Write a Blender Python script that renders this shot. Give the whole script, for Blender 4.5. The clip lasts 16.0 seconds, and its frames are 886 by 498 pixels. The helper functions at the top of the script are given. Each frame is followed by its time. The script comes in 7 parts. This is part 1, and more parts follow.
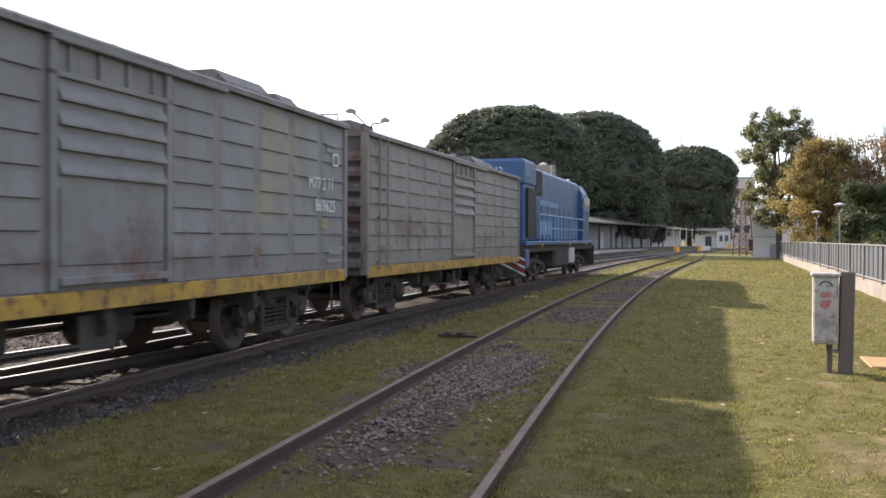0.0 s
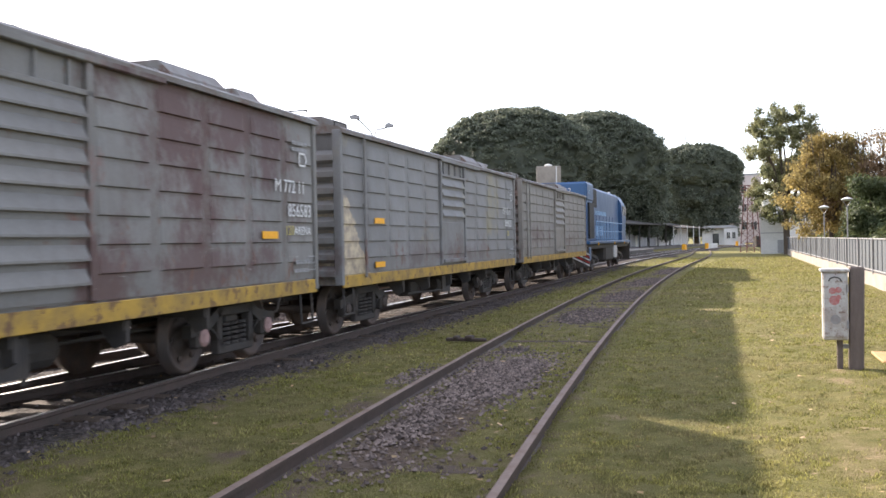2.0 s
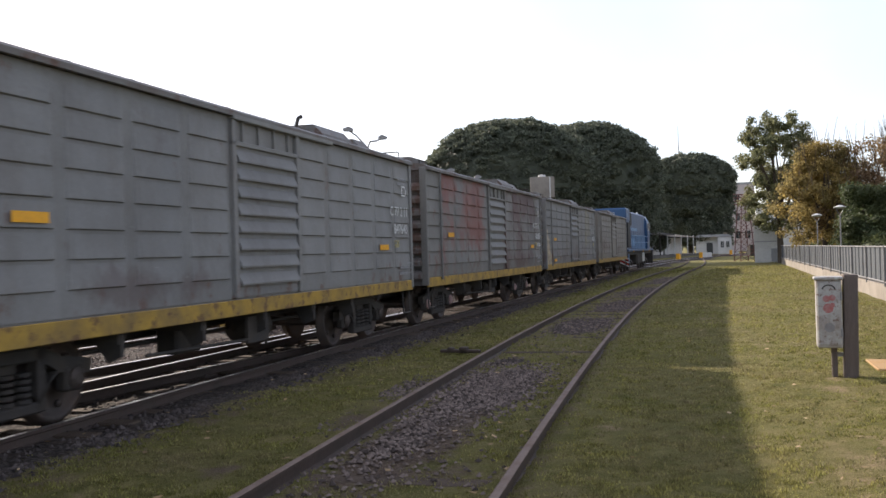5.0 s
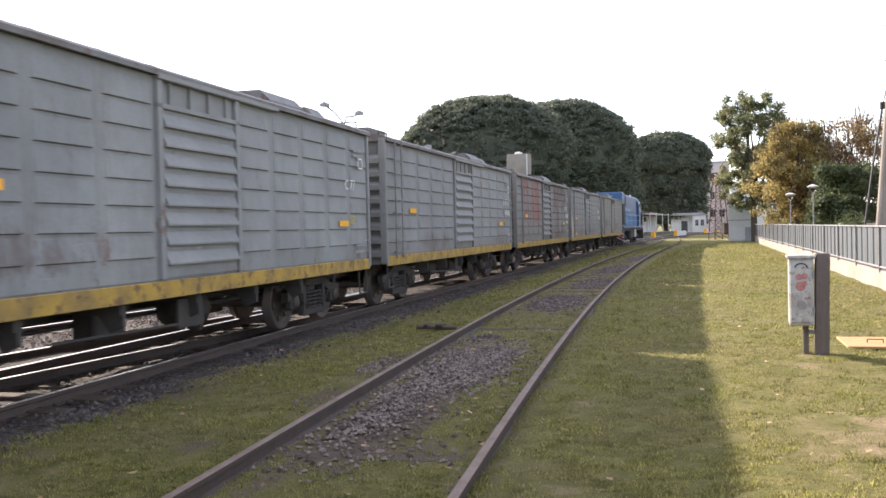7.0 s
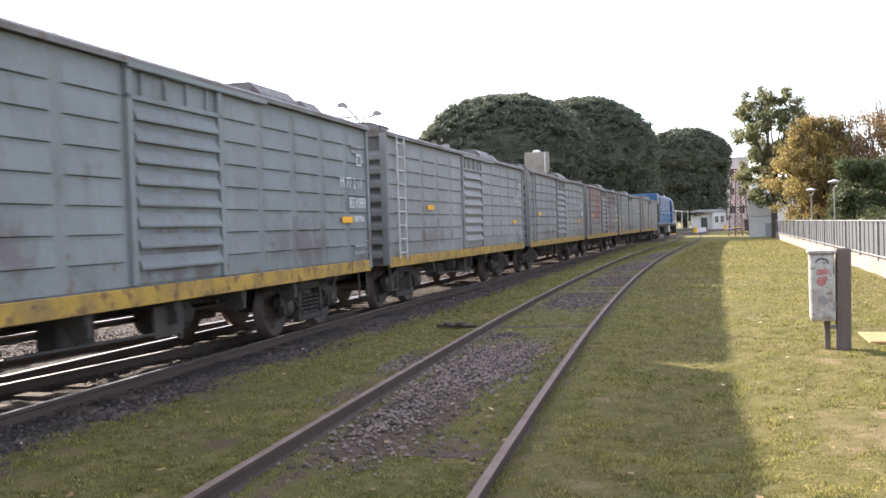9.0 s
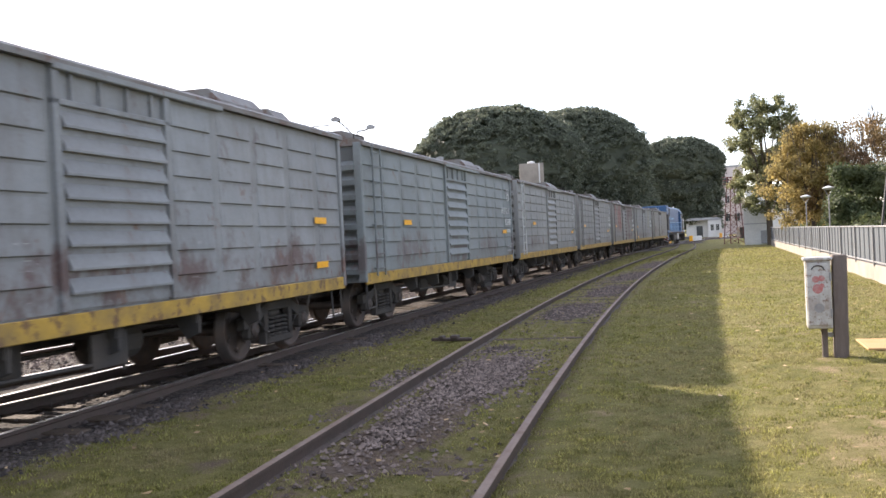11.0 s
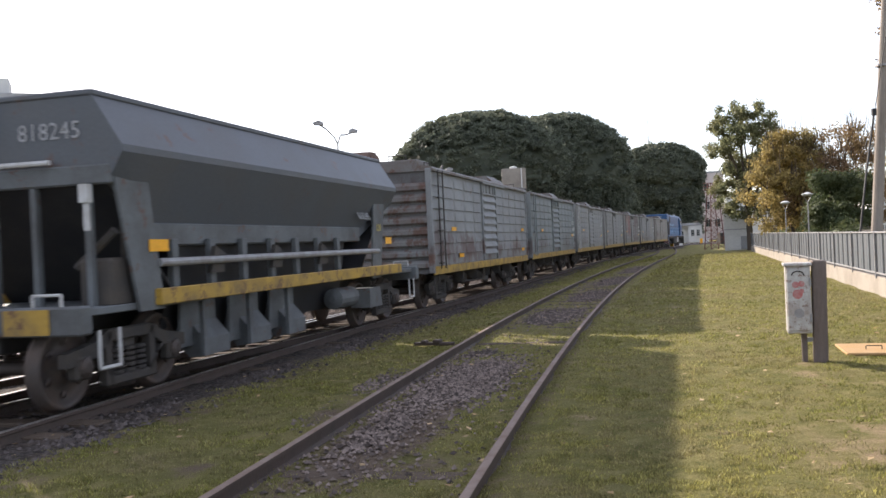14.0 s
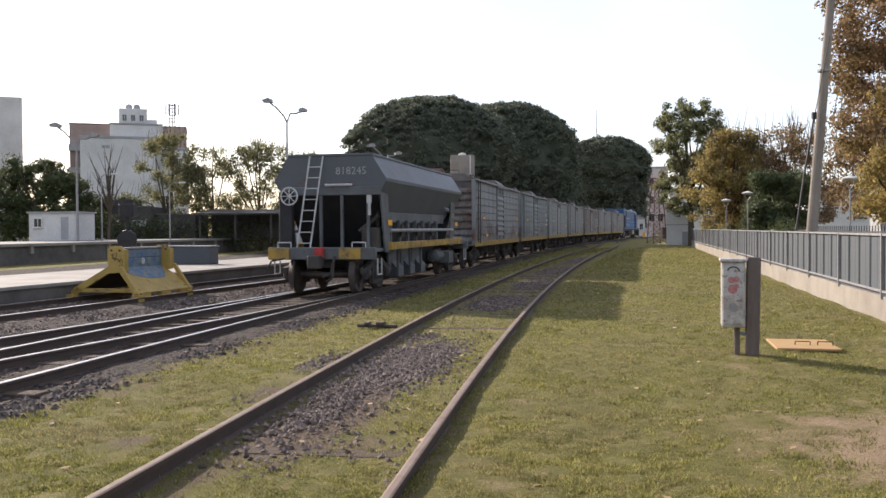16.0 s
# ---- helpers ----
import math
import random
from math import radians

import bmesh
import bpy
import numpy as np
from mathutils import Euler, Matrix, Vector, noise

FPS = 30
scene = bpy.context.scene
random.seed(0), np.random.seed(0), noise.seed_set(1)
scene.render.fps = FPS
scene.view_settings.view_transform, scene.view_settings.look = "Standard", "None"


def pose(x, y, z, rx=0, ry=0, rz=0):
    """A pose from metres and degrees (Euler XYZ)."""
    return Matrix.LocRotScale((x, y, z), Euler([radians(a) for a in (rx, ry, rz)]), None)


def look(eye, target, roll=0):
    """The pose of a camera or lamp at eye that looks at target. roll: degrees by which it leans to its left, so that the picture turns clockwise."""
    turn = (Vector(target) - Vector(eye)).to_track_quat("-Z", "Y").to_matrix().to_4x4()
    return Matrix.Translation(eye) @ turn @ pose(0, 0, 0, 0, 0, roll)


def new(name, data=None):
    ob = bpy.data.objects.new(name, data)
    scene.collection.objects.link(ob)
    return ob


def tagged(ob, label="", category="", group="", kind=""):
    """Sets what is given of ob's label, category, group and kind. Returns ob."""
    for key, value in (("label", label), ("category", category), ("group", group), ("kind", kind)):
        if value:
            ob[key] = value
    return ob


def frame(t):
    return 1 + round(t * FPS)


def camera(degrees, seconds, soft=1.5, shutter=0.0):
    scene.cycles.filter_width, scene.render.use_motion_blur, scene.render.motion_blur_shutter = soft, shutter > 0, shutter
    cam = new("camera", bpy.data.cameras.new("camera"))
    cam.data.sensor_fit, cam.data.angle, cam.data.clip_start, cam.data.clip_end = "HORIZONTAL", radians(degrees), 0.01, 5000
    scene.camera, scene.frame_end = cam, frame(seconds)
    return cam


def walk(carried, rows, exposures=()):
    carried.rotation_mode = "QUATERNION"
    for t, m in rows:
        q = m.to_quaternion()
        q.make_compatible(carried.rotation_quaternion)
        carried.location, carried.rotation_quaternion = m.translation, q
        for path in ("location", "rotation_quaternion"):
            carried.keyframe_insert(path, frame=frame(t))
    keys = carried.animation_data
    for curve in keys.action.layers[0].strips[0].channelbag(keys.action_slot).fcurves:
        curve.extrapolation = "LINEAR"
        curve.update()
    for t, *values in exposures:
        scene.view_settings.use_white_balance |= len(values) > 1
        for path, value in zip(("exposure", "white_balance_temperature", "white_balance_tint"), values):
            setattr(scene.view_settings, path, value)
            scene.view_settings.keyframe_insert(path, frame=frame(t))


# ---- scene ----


cam = camera(52.05, 16.0, shutter=0.3)
# a hand-held camera that stands on the lawn: seconds, x, y, z, yaw, pitch, roll
STAND = [
    (0.0, -0.022, -0.035, 1.716, 0.16, -0.67, 0.17),
    (0.5, -0.026, -0.020, 1.719, 1.14, -1.27, -0.26),
    (1.0, -0.021, -0.015, 1.721, 1.67, -0.93, -0.34),
    (1.5, -0.023, -0.028, 1.721, 0.91, -1.06, -0.75),
    (2.0, -0.014, -0.019, 1.727, 0.60, -0.44, -1.17),
    (2.5, -0.003, -0.030, 1.722, 1.70, -0.49, -1.78),
    (3.0, 0.002, -0.045, 1.729, 0.24, 0.25, -1.38),
    (3.5, 0.010, 0.012, 1.729, -0.24, 0.99, -1.57),
    (4.0, 0.007, 0.014, 1.726, 0.56, 0.86, -1.82),
    (6.5, 0.005, 0.009, 1.724, -0.93, -0.93, -1.37),
    (7.0, 0.001, 0.021, 1.723, -1.21, -1.23, -1.35),
    (7.5, -0.013, -0.016, 1.729, -0.78, -0.86, -1.58),
    (8.0, -0.023, -0.046, 1.722, -0.16, -0.63, -1.65),
    (8.5, -0.029, -0.042, 1.719, 0.59, -0.66, -2.21),
    (9.0, -0.016, -0.048, 1.716, -0.04, -1.25, -1.89),
    (11.5, 0.040, 0.081, 1.722, -0.56, -0.14, -3.31),
    (12.0, 0.032, 0.064, 1.726, -0.71, 0.08, -3.87),
    (12.5, 0.030, 0.052, 1.727, 0.06, -0.45, -3.94),
    (13.0, 0.023, 0.030, 1.724, -0.94, -0.38, -2.85),
    (13.5, 0.008, 0.028, 1.724, -1.96, 0.05, -2.48),
    (14.0, 0.018, 0.050, 1.720, -1.45, -0.24, -2.62),
    (14.5, 0.015, 0.026, 1.718, -1.35, -0.81, -3.19),
    (15.0, 0.008, -0.017, 1.714, -2.02, -0.81, -2.95),
    (15.5, -0.001, -0.036, 1.714, -3.78, -1.05, -1.90),
    (16.0, 0.006, -0.039, 1.706, -4.85, -1.28, -0.35),
]


def aim(x, y, z, yaw, pitch, roll):
    a, b = radians(yaw), radians(pitch)
    eye = Vector((x, y, z))
    return look(eye, eye + Vector((-math.sin(a) * math.cos(b), math.cos(a) * math.cos(b), math.sin(b))), roll)


EXPOSURES = [(t, s, 6500, 17) for t, s in ((0, 1.65), (0.5, 2.2), (1.0, 2.25), (1.5, 2.12), (2.0, 2.12), (2.5, 1.8), (3.0, 1.75), (3.5, 1.25), (4.0, 0.98), (4.3, 0.98), (6.2, 2.0), (7.0, 2.1), (8, 1.95), (8.5, 2.15), (9, 2.25), (11.5, 2.0), (12.5, 1.82), (13, 1.88), (14.0, 1.65), (15, 1.45), (16, 1.25))]
walk(cam, [(r[0], aim(*r[1:])) for r in STAND], EXPOSURES)

# ---------------------------------------------------------------- light
SUN_AZ, SUN_EL = 36.0, 25.3
world = bpy.data.worlds.new("sky")
scene.world = world
world.use_nodes = True
wn, wl = world.node_tree.nodes, world.node_tree.links
sky = wn.new("ShaderNodeTexSky")
sky.sky_type = 'NISHITA'
sky.sun_disc = False
sky.sun_elevation = radians(SUN_EL)
sky.sun_rotation = radians(-SUN_AZ)
sky.air_density, sky.dust_density, sky.ozone_density = 1.0, 1.2, 2.5
# thin high cloud over the blue
haze = wn.new("ShaderNodeTexNoise")
haze.inputs["Scale"].default_value, haze.inputs["Detail"].default_value = 2.2, 5
veil = wn.new("ShaderNodeMapRange")
veil.inputs["From Min"].default_value, veil.inputs["From Max"].default_value = 0.35, 0.75
veil.inputs["To Min"].default_value, veil.inputs["To Max"].default_value = 0.25, 0.7
wl.new(haze.outputs["Fac"], veil.inputs["Value"])
cover = wn.new("ShaderNodeMix")
cover.data_type = 'RGBA'
wl.new(veil.outputs["Result"], cover.inputs[0])
wl.new(sky.outputs[0], cover.inputs[6])
cover.inputs[7].default_value = (5.2, 5.3, 5.5, 1)
wl.new(cover.outputs[2], wn["Background"].inputs[0])
wn["Background"].inputs[1].default_value = 0.10
sun = new("sun", bpy.data.lights.new("sun", "SUN"))
sun.data.energy, sun.data.angle, sun.data.color = 3.4, radians(0.6), (1, 0.92, 0.78)
_a, _e = radians(SUN_AZ), radians(SUN_EL)
sun.matrix_basis = look((0, 0, 30), (math.sin(_a) * math.cos(_e) * 10, -math.cos(_a) * math.cos(_e) * 10, 30 - math.sin(_e) * 10))


# ---------------------------------------------------------------- materials
def noise_node(m, scale, detail=4, vec=None, rough=0.6):
    n = m.node_tree.nodes.new("ShaderNodeTexNoise")
    n.inputs["Scale"].default_value, n.inputs["Detail"].default_value, n.inputs["Roughness"].default_value = scale, detail, rough
    if vec is not None:
        m.node_tree.links.new(vec, n.inputs["Vector"])
    return n.outputs["Fac"]


def ramp(m, value, lo, hi):
    n = m.node_tree.nodes.new("ShaderNodeMapRange")
    n.inputs["From Min"].default_value, n.inputs["From Max"].default_value = lo, hi
    m.node_tree.links.new(value, n.inputs["Value"])
    return n.outputs["Result"]


def mix(m, fac, a, b, blend='MIX'):
    n = m.node_tree.nodes.new("ShaderNodeMix")
    n.data_type, n.blend_type = 'RGBA', blend
    for sock, v in ((0, fac), (6, a), (7, b)):
        if isinstance(v, (int, float)):
            n.inputs[sock].default_value = v
        elif isinstance(v, tuple):
            n.inputs[sock].default_value = (*v, 1)
        else:
            m.node_tree.links.new(v, n.inputs[sock])
    return n.outputs[2]


def times(m, a, b):
    n = m.node_tree.nodes.new("ShaderNodeMath")
    n.operation = 'MULTIPLY'
    for i, v in enumerate((a, b)):
        if isinstance(v, (int, float)):
            n.inputs[i].default_value = v
        else:
            m.node_tree.links.new(v, n.inputs[i])
    return n.outputs[0]


def coords(m, offset=0.0, stretch=(1, 1, 1), which="Object"):
    tc = m.node_tree.nodes.new("ShaderNodeTexCoord")
    mp = m.node_tree.nodes.new("ShaderNodeMapping")
    mp.inputs["Location"].default_value = (offset, offset * 0.7, offset * 0.3)
    mp.inputs["Scale"].default_value = stretch
    m.node_tree.links.new(tc.outputs[which], mp.inputs["Vector"])
    return mp.outputs["Vector"]


def surface(name, base, rough=0.7, dirt=(0.05, 0.045, 0.035), amount=0.5, scale=1.5, grain=30, bump=0.15, metal=0.0, spec=0.3,
            rust=0.0, rust_col=(0.115, 0.062, 0.042), seed=0.0, stretch=(1, 1, 1), vary=0.0, vary_col=None, pieces=0.0):
    """A worn surface: patches of dirt, fine grain, rust spots, and some change from piece to piece."""
    m = bpy.data.materials.new(name)
    m.use_nodes = True
    p = m.node_tree.nodes["Principled BSDF"]
    v = coords(m, seed, stretch)
    big, fine = noise_node(m, scale, 5, v), noise_node(m, grain, 3, v)
    col = mix(m, times(m, ramp(m, big, 0.4, 0.75), amount), base, dirt)
    lo, hi = tuple(c * 0.8 for c in (1, 1, 1)), (1.18, 1.18, 1.18)
    col = mix(m, 1.0, col, mix(m, fine, lo, hi), 'MULTIPLY')
    if rust:
        spots = ramp(m, noise_node(m, scale * 2.3, 8, coords(m, seed + 7, stretch), 0.7), 0.62 - rust * 0.12, 0.675 - rust * 0.11)
        col = mix(m, times(m, spots, 0.8), col, rust_col)
    if vary:
        oi = m.node_tree.nodes.new("ShaderNodeObjectInfo")
        other = vary_col or tuple(c * (1 - vary) for c in base)
        col = mix(m, times(m, oi.outputs["Random"], vary), col, other)
    if pieces:
        gi = m.node_tree.nodes.new("ShaderNodeNewGeometry")
        col = mix(m, 1.0, col, mix(m, gi.outputs["Random Per Island"], (1 - pieces,) * 3, (1 + pieces * 1.3,) * 3), 'MULTIPLY')
    m.node_tree.links.new(col, p.inputs["Base Color"])
    p.inputs["Metallic"].default_value = metal
    p.inputs["Specular IOR Level"].default_value = spec
    r = m.node_tree.nodes.new("ShaderNodeMapRange")
    r.inputs["To Min"].default_value, r.inputs["To Max"].default_value = max(0.05, rough - 0.12), min(1, rough + 0.12)
    m.node_tree.links.new(big, r.inputs["Value"])
    m.node_tree.links.new(r.outputs["Result"], p.inputs["Roughness"])
    if bump:
        b = m.node_tree.nodes.new("ShaderNodeBump")
        b.inputs["Strength"].default_value, b.inputs["Distance"].default_value = bump, 0.02
        m.node_tree.links.new(fine, b.inputs["Height"])
        m.node_tree.links.new(b.outputs["Normal"], p.inputs["Normal"])
    return m


def leaf_material(name, a, b, seed=0.0, through_light=0.35):
    """Leaves: two tones from leaf to leaf, and some light that comes through."""
    m = bpy.data.materials.new(name)
    m.use_nodes = True
    p = m.node_tree.nodes["Principled BSDF"]
    g = m.node_tree.nodes.new("ShaderNodeNewGeometry")
    patch = ramp(m, noise_node(m, 0.35, 3, coords(m, seed)), 0.35, 0.65)
    col = mix(m, times(m, patch, 0.8), a, b)
    col = mix(m, 1.0, col, mix(m, g.outputs["Random Per Island"], (0.6, 0.6, 0.6), (1.35, 1.35, 1.35)), 'MULTIPLY')
    m.node_tree.links.new(col, p.inputs["Base Color"])
    p.inputs["Roughness"].default_value, p.inputs["Specular IOR Level"].default_value = 0.65, 0.2
    t = m.node_tree.nodes.new("ShaderNodeBsdfTranslucent")
    m.node_tree.links.new(col, t.inputs["Color"])
    s = m.node_tree.nodes.new("ShaderNodeMixShader")
    s.inputs[0].default_value = through_light
    out = m.node_tree.nodes["Material Output"]
    m.node_tree.links.new(p.outputs[0], s.inputs[1])
    m.node_tree.links.new(t.outputs[0], s.inputs[2])
    m.node_tree.links.new(s.outputs[0], out.inputs["Surface"])
    return m


def grass_material():
    """Mown blades: green, yellow and straw in patches of several sizes."""
    m = leaf_material("grass_blades", (0.205, 0.208, 0.054), (0.35, 0.315, 0.1), 3, 0.35)
    p = m.node_tree.nodes["Principled BSDF"]
    col = p.inputs["Base Color"].links[0].from_socket
    v = coords(m, 5.0)
    straw = ramp(m, noise_node(m, 2.4, 7, v, 0.75), 0.5, 0.68)
    dark = ramp(m, noise_node(m, 8.0, 5, coords(m, 9.0, (0.6, 1.6, 1)), 0.7), 0.47, 0.62)
    dry = ramp(m, noise_node(m, 0.55, 4, coords(m, 2.0), 0.6), 0.48, 0.68)
    col = mix(m, times(m, straw, 0.6), col, (0.4, 0.32, 0.19))
    col = mix(m, times(m, dry, 0.6), col, (0.31, 0.245, 0.16))
    col = mix(m, times(m, dark, 0.75), col, (0.085, 0.085, 0.026))
    gi = m.node_tree.nodes.new("ShaderNodeNewGeometry")
    col = mix(m, 1.0, col, mix(m, gi.outputs["Random Per Island"], (0.85,) * 3, (1.15,) * 3), 'MULTIPLY')
    t = m.node_tree.nodes["Translucent BSDF"]
    m.node_tree.links.new(col, p.inputs["Base Color"])
    m.node_tree.links.new(col, t.inputs["Color"])
    return m


def ground_material():
    """Short worn lawn, bare soil and trodden patches; stone ballast where the sheet carries tracks."""
    m = bpy.data.materials.new("lawn_and_ballast")
    m.use_nodes = True
    p = m.node_tree.nodes["Principled BSDF"]
    v = coords(m)
    bare = m.node_tree.nodes.new("ShaderNodeAttribute")
    bare.attribute_name = "soil"
    at_ = m.node_tree.nodes.new("ShaderNodeAttribute")
    at_.attribute_name = "bed"
    pave = m.node_tree.nodes.new("ShaderNodeAttribute")
    pave.attribute_name = "worn"
    big, mid, fine = noise_node(m, 0.45, 5, v), noise_node(m, 2.6, 8, v, 0.75), noise_node(m, 38, 4, v, 0.8)
    grass = mix(m, ramp(m, mid, 0.35, 0.68), (0.115, 0.115, 0.036), (0.25, 0.215, 0.09))
    grass = mix(m, times(m, ramp(m, big, 0.52, 0.72), 0.6), grass, (0.26, 0.2, 0.11))
    soil = mix(m, mid, (0.14, 0.1, 0.08), (0.26, 0.195, 0.155))
    grass = mix(m, times(m, ramp(m, mid, 0.62, 0.78), 0.55), grass, soil)
    w = m.node_tree.nodes.new("ShaderNodeMath")
    w.operation = 'MULTIPLY_ADD'
    m.node_tree.links.new(mid, w.inputs[0])
    w.inputs[1].default_value = 1.4
    m.node_tree.links.new(pave.outputs["Fac"], w.inputs[2])
    grass = mix(m, ramp(m, w.outputs[0], 1.15, 1.5), grass, mix(m, fine, (0.25, 0.17, 0.11), (0.42, 0.32, 0.22)))
    k = m.node_tree.nodes.new("ShaderNodeMath")
    k.operation = 'MULTIPLY_ADD'
    m.node_tree.links.new(mid, k.inputs[0])
    k.inputs[1].default_value = 1.2
    m.node_tree.links.new(bare.outputs["Fac"], k.inputs[2])
    grass = mix(m, ramp(m, k.outputs[0], 1.0, 1.25), grass, mix(m, fine, (0.085, 0.062, 0.047), (0.21, 0.16, 0.12)))
    stones = m.node_tree.nodes.new("ShaderNodeTexVoronoi")
    stones.inputs["Scale"].default_value = 19
    m.node_tree.links.new(v, stones.inputs["Vector"])
    bed = mix(m, ramp(m, stones.outputs["Distance"], 0.1, 0.7), (0.14, 0.125, 0.115), (0.03, 0.027, 0.025))
    bed = mix(m, times(m, ramp(m, mid, 0.4, 0.65), 0.7), bed, (0.12, 0.092, 0.075))
    e = m.node_tree.nodes.new("ShaderNodeMath")
    e.operation = 'MULTIPLY_ADD'
    m.node_tree.links.new(mid, e.inputs[0])
    e.inputs[1].default_value = 1.1
    m.node_tree.links.new(at_.outputs["Fac"], e.inputs[2])
    edge = ramp(m, e.outputs[0], 0.98, 1.12)
    col = mix(m, edge, grass, bed)
    col = mix(m, 1.0, col, mix(m, fine, (0.6, 0.6, 0.6), (1.36, 1.36, 1.36)), 'MULTIPLY')
    speck = noise_node(m, 150, 2, v, 0.7)
    col = mix(m, 1.0, col, mix(m, ramp(m, speck, 0.3, 0.7), (0.62, 0.6, 0.55), (1.38, 1.38, 1.4)), 'MULTIPLY')
    m.node_tree.links.new(col, p.inputs["Base Color"])
    p.inputs["Roughness"].default_value, p.inputs["Specular IOR Level"].default_value = 0.95, 0.08
    b = m.node_tree.nodes.new("ShaderNodeBump")
    b.inputs["Strength"].default_value, b.inputs["Distance"].default_value = 0.9, 0.05
    m.node_tree.links.new(fine, b.inputs["Height"])
    m.node_tree.links.new(b.outputs["Normal"], p.inputs["Normal"])
    return m


M_GROUND = ground_material()
M_STONE = surface("ballast_stone", (0.155, 0.122, 0.105), 0.9, (0.085, 0.065, 0.052), amount=0.7, scale=3, grain=40, spec=0.2, pieces=0.6)
# darker copy of the ballast stone, coloured for shade under and beside the train
M_STONE_DARK = surface("shaded_ballast_stone", (0.08, 0.066, 0.06), 0.9, (0.045, 0.036, 0.032), amount=0.7, scale=3, grain=40, spec=0.2, pieces=0.55)
M_RAIL_SIDE = surface("rusty_rail", (0.075, 0.052, 0.042), 0.7, amount=0.6, scale=4, spec=0.35)
M_RAIL_TOP = surface("worn_rail_head", (0.6, 0.56, 0.52), 0.3, (0.2, 0.15, 0.12), 0.6, 5, metal=0.8, bump=0.02)
M_RAIL_OLD = surface("dull_rail_head", (0.2, 0.15, 0.12), 0.75, (0.13, 0.08, 0.055), 0.7, 5, metal=0.0, spec=0.2, bump=0.03)
M_SLEEPER = surface("weathered_timber", (0.09, 0.067, 0.05), 0.9, (0.15, 0.12, 0.095), 0.6, 3, 25, 0.6, spec=0.1, stretch=(1, 6, 6))
M_BLADE = grass_material()
M_DRYLEAF = leaf_material("fallen_leaves", (0.3, 0.18, 0.07), (0.45, 0.34, 0.2), 1, 0.1)


def span(m, value, a, b, soft):
    """One between a and b, falling to nought over the soft width on both sides."""
    out = None
    for lo, hi in ((a - soft, a + soft), (b + soft, b - soft)):
        n = m.node_tree.nodes.new("ShaderNodeMapRange")
        n.inputs["From Min"].default_value, n.inputs["From Max"].default_value = lo, hi
        m.node_tree.links.new(value, n.inputs["Value"])
        out = n.outputs["Result"] if out is None else times(m, out, n.outputs["Result"])
    return out


def blend_sum(m, a, k, b):
    n = m.node_tree.nodes.new("ShaderNodeMath")
    n.operation = 'MULTIPLY_ADD'
    m.node_tree.links.new(a, n.inputs[0])
    n.inputs[1].default_value = k
    m.node_tree.links.new(b, n.inputs[2])
    return n.outputs[0]


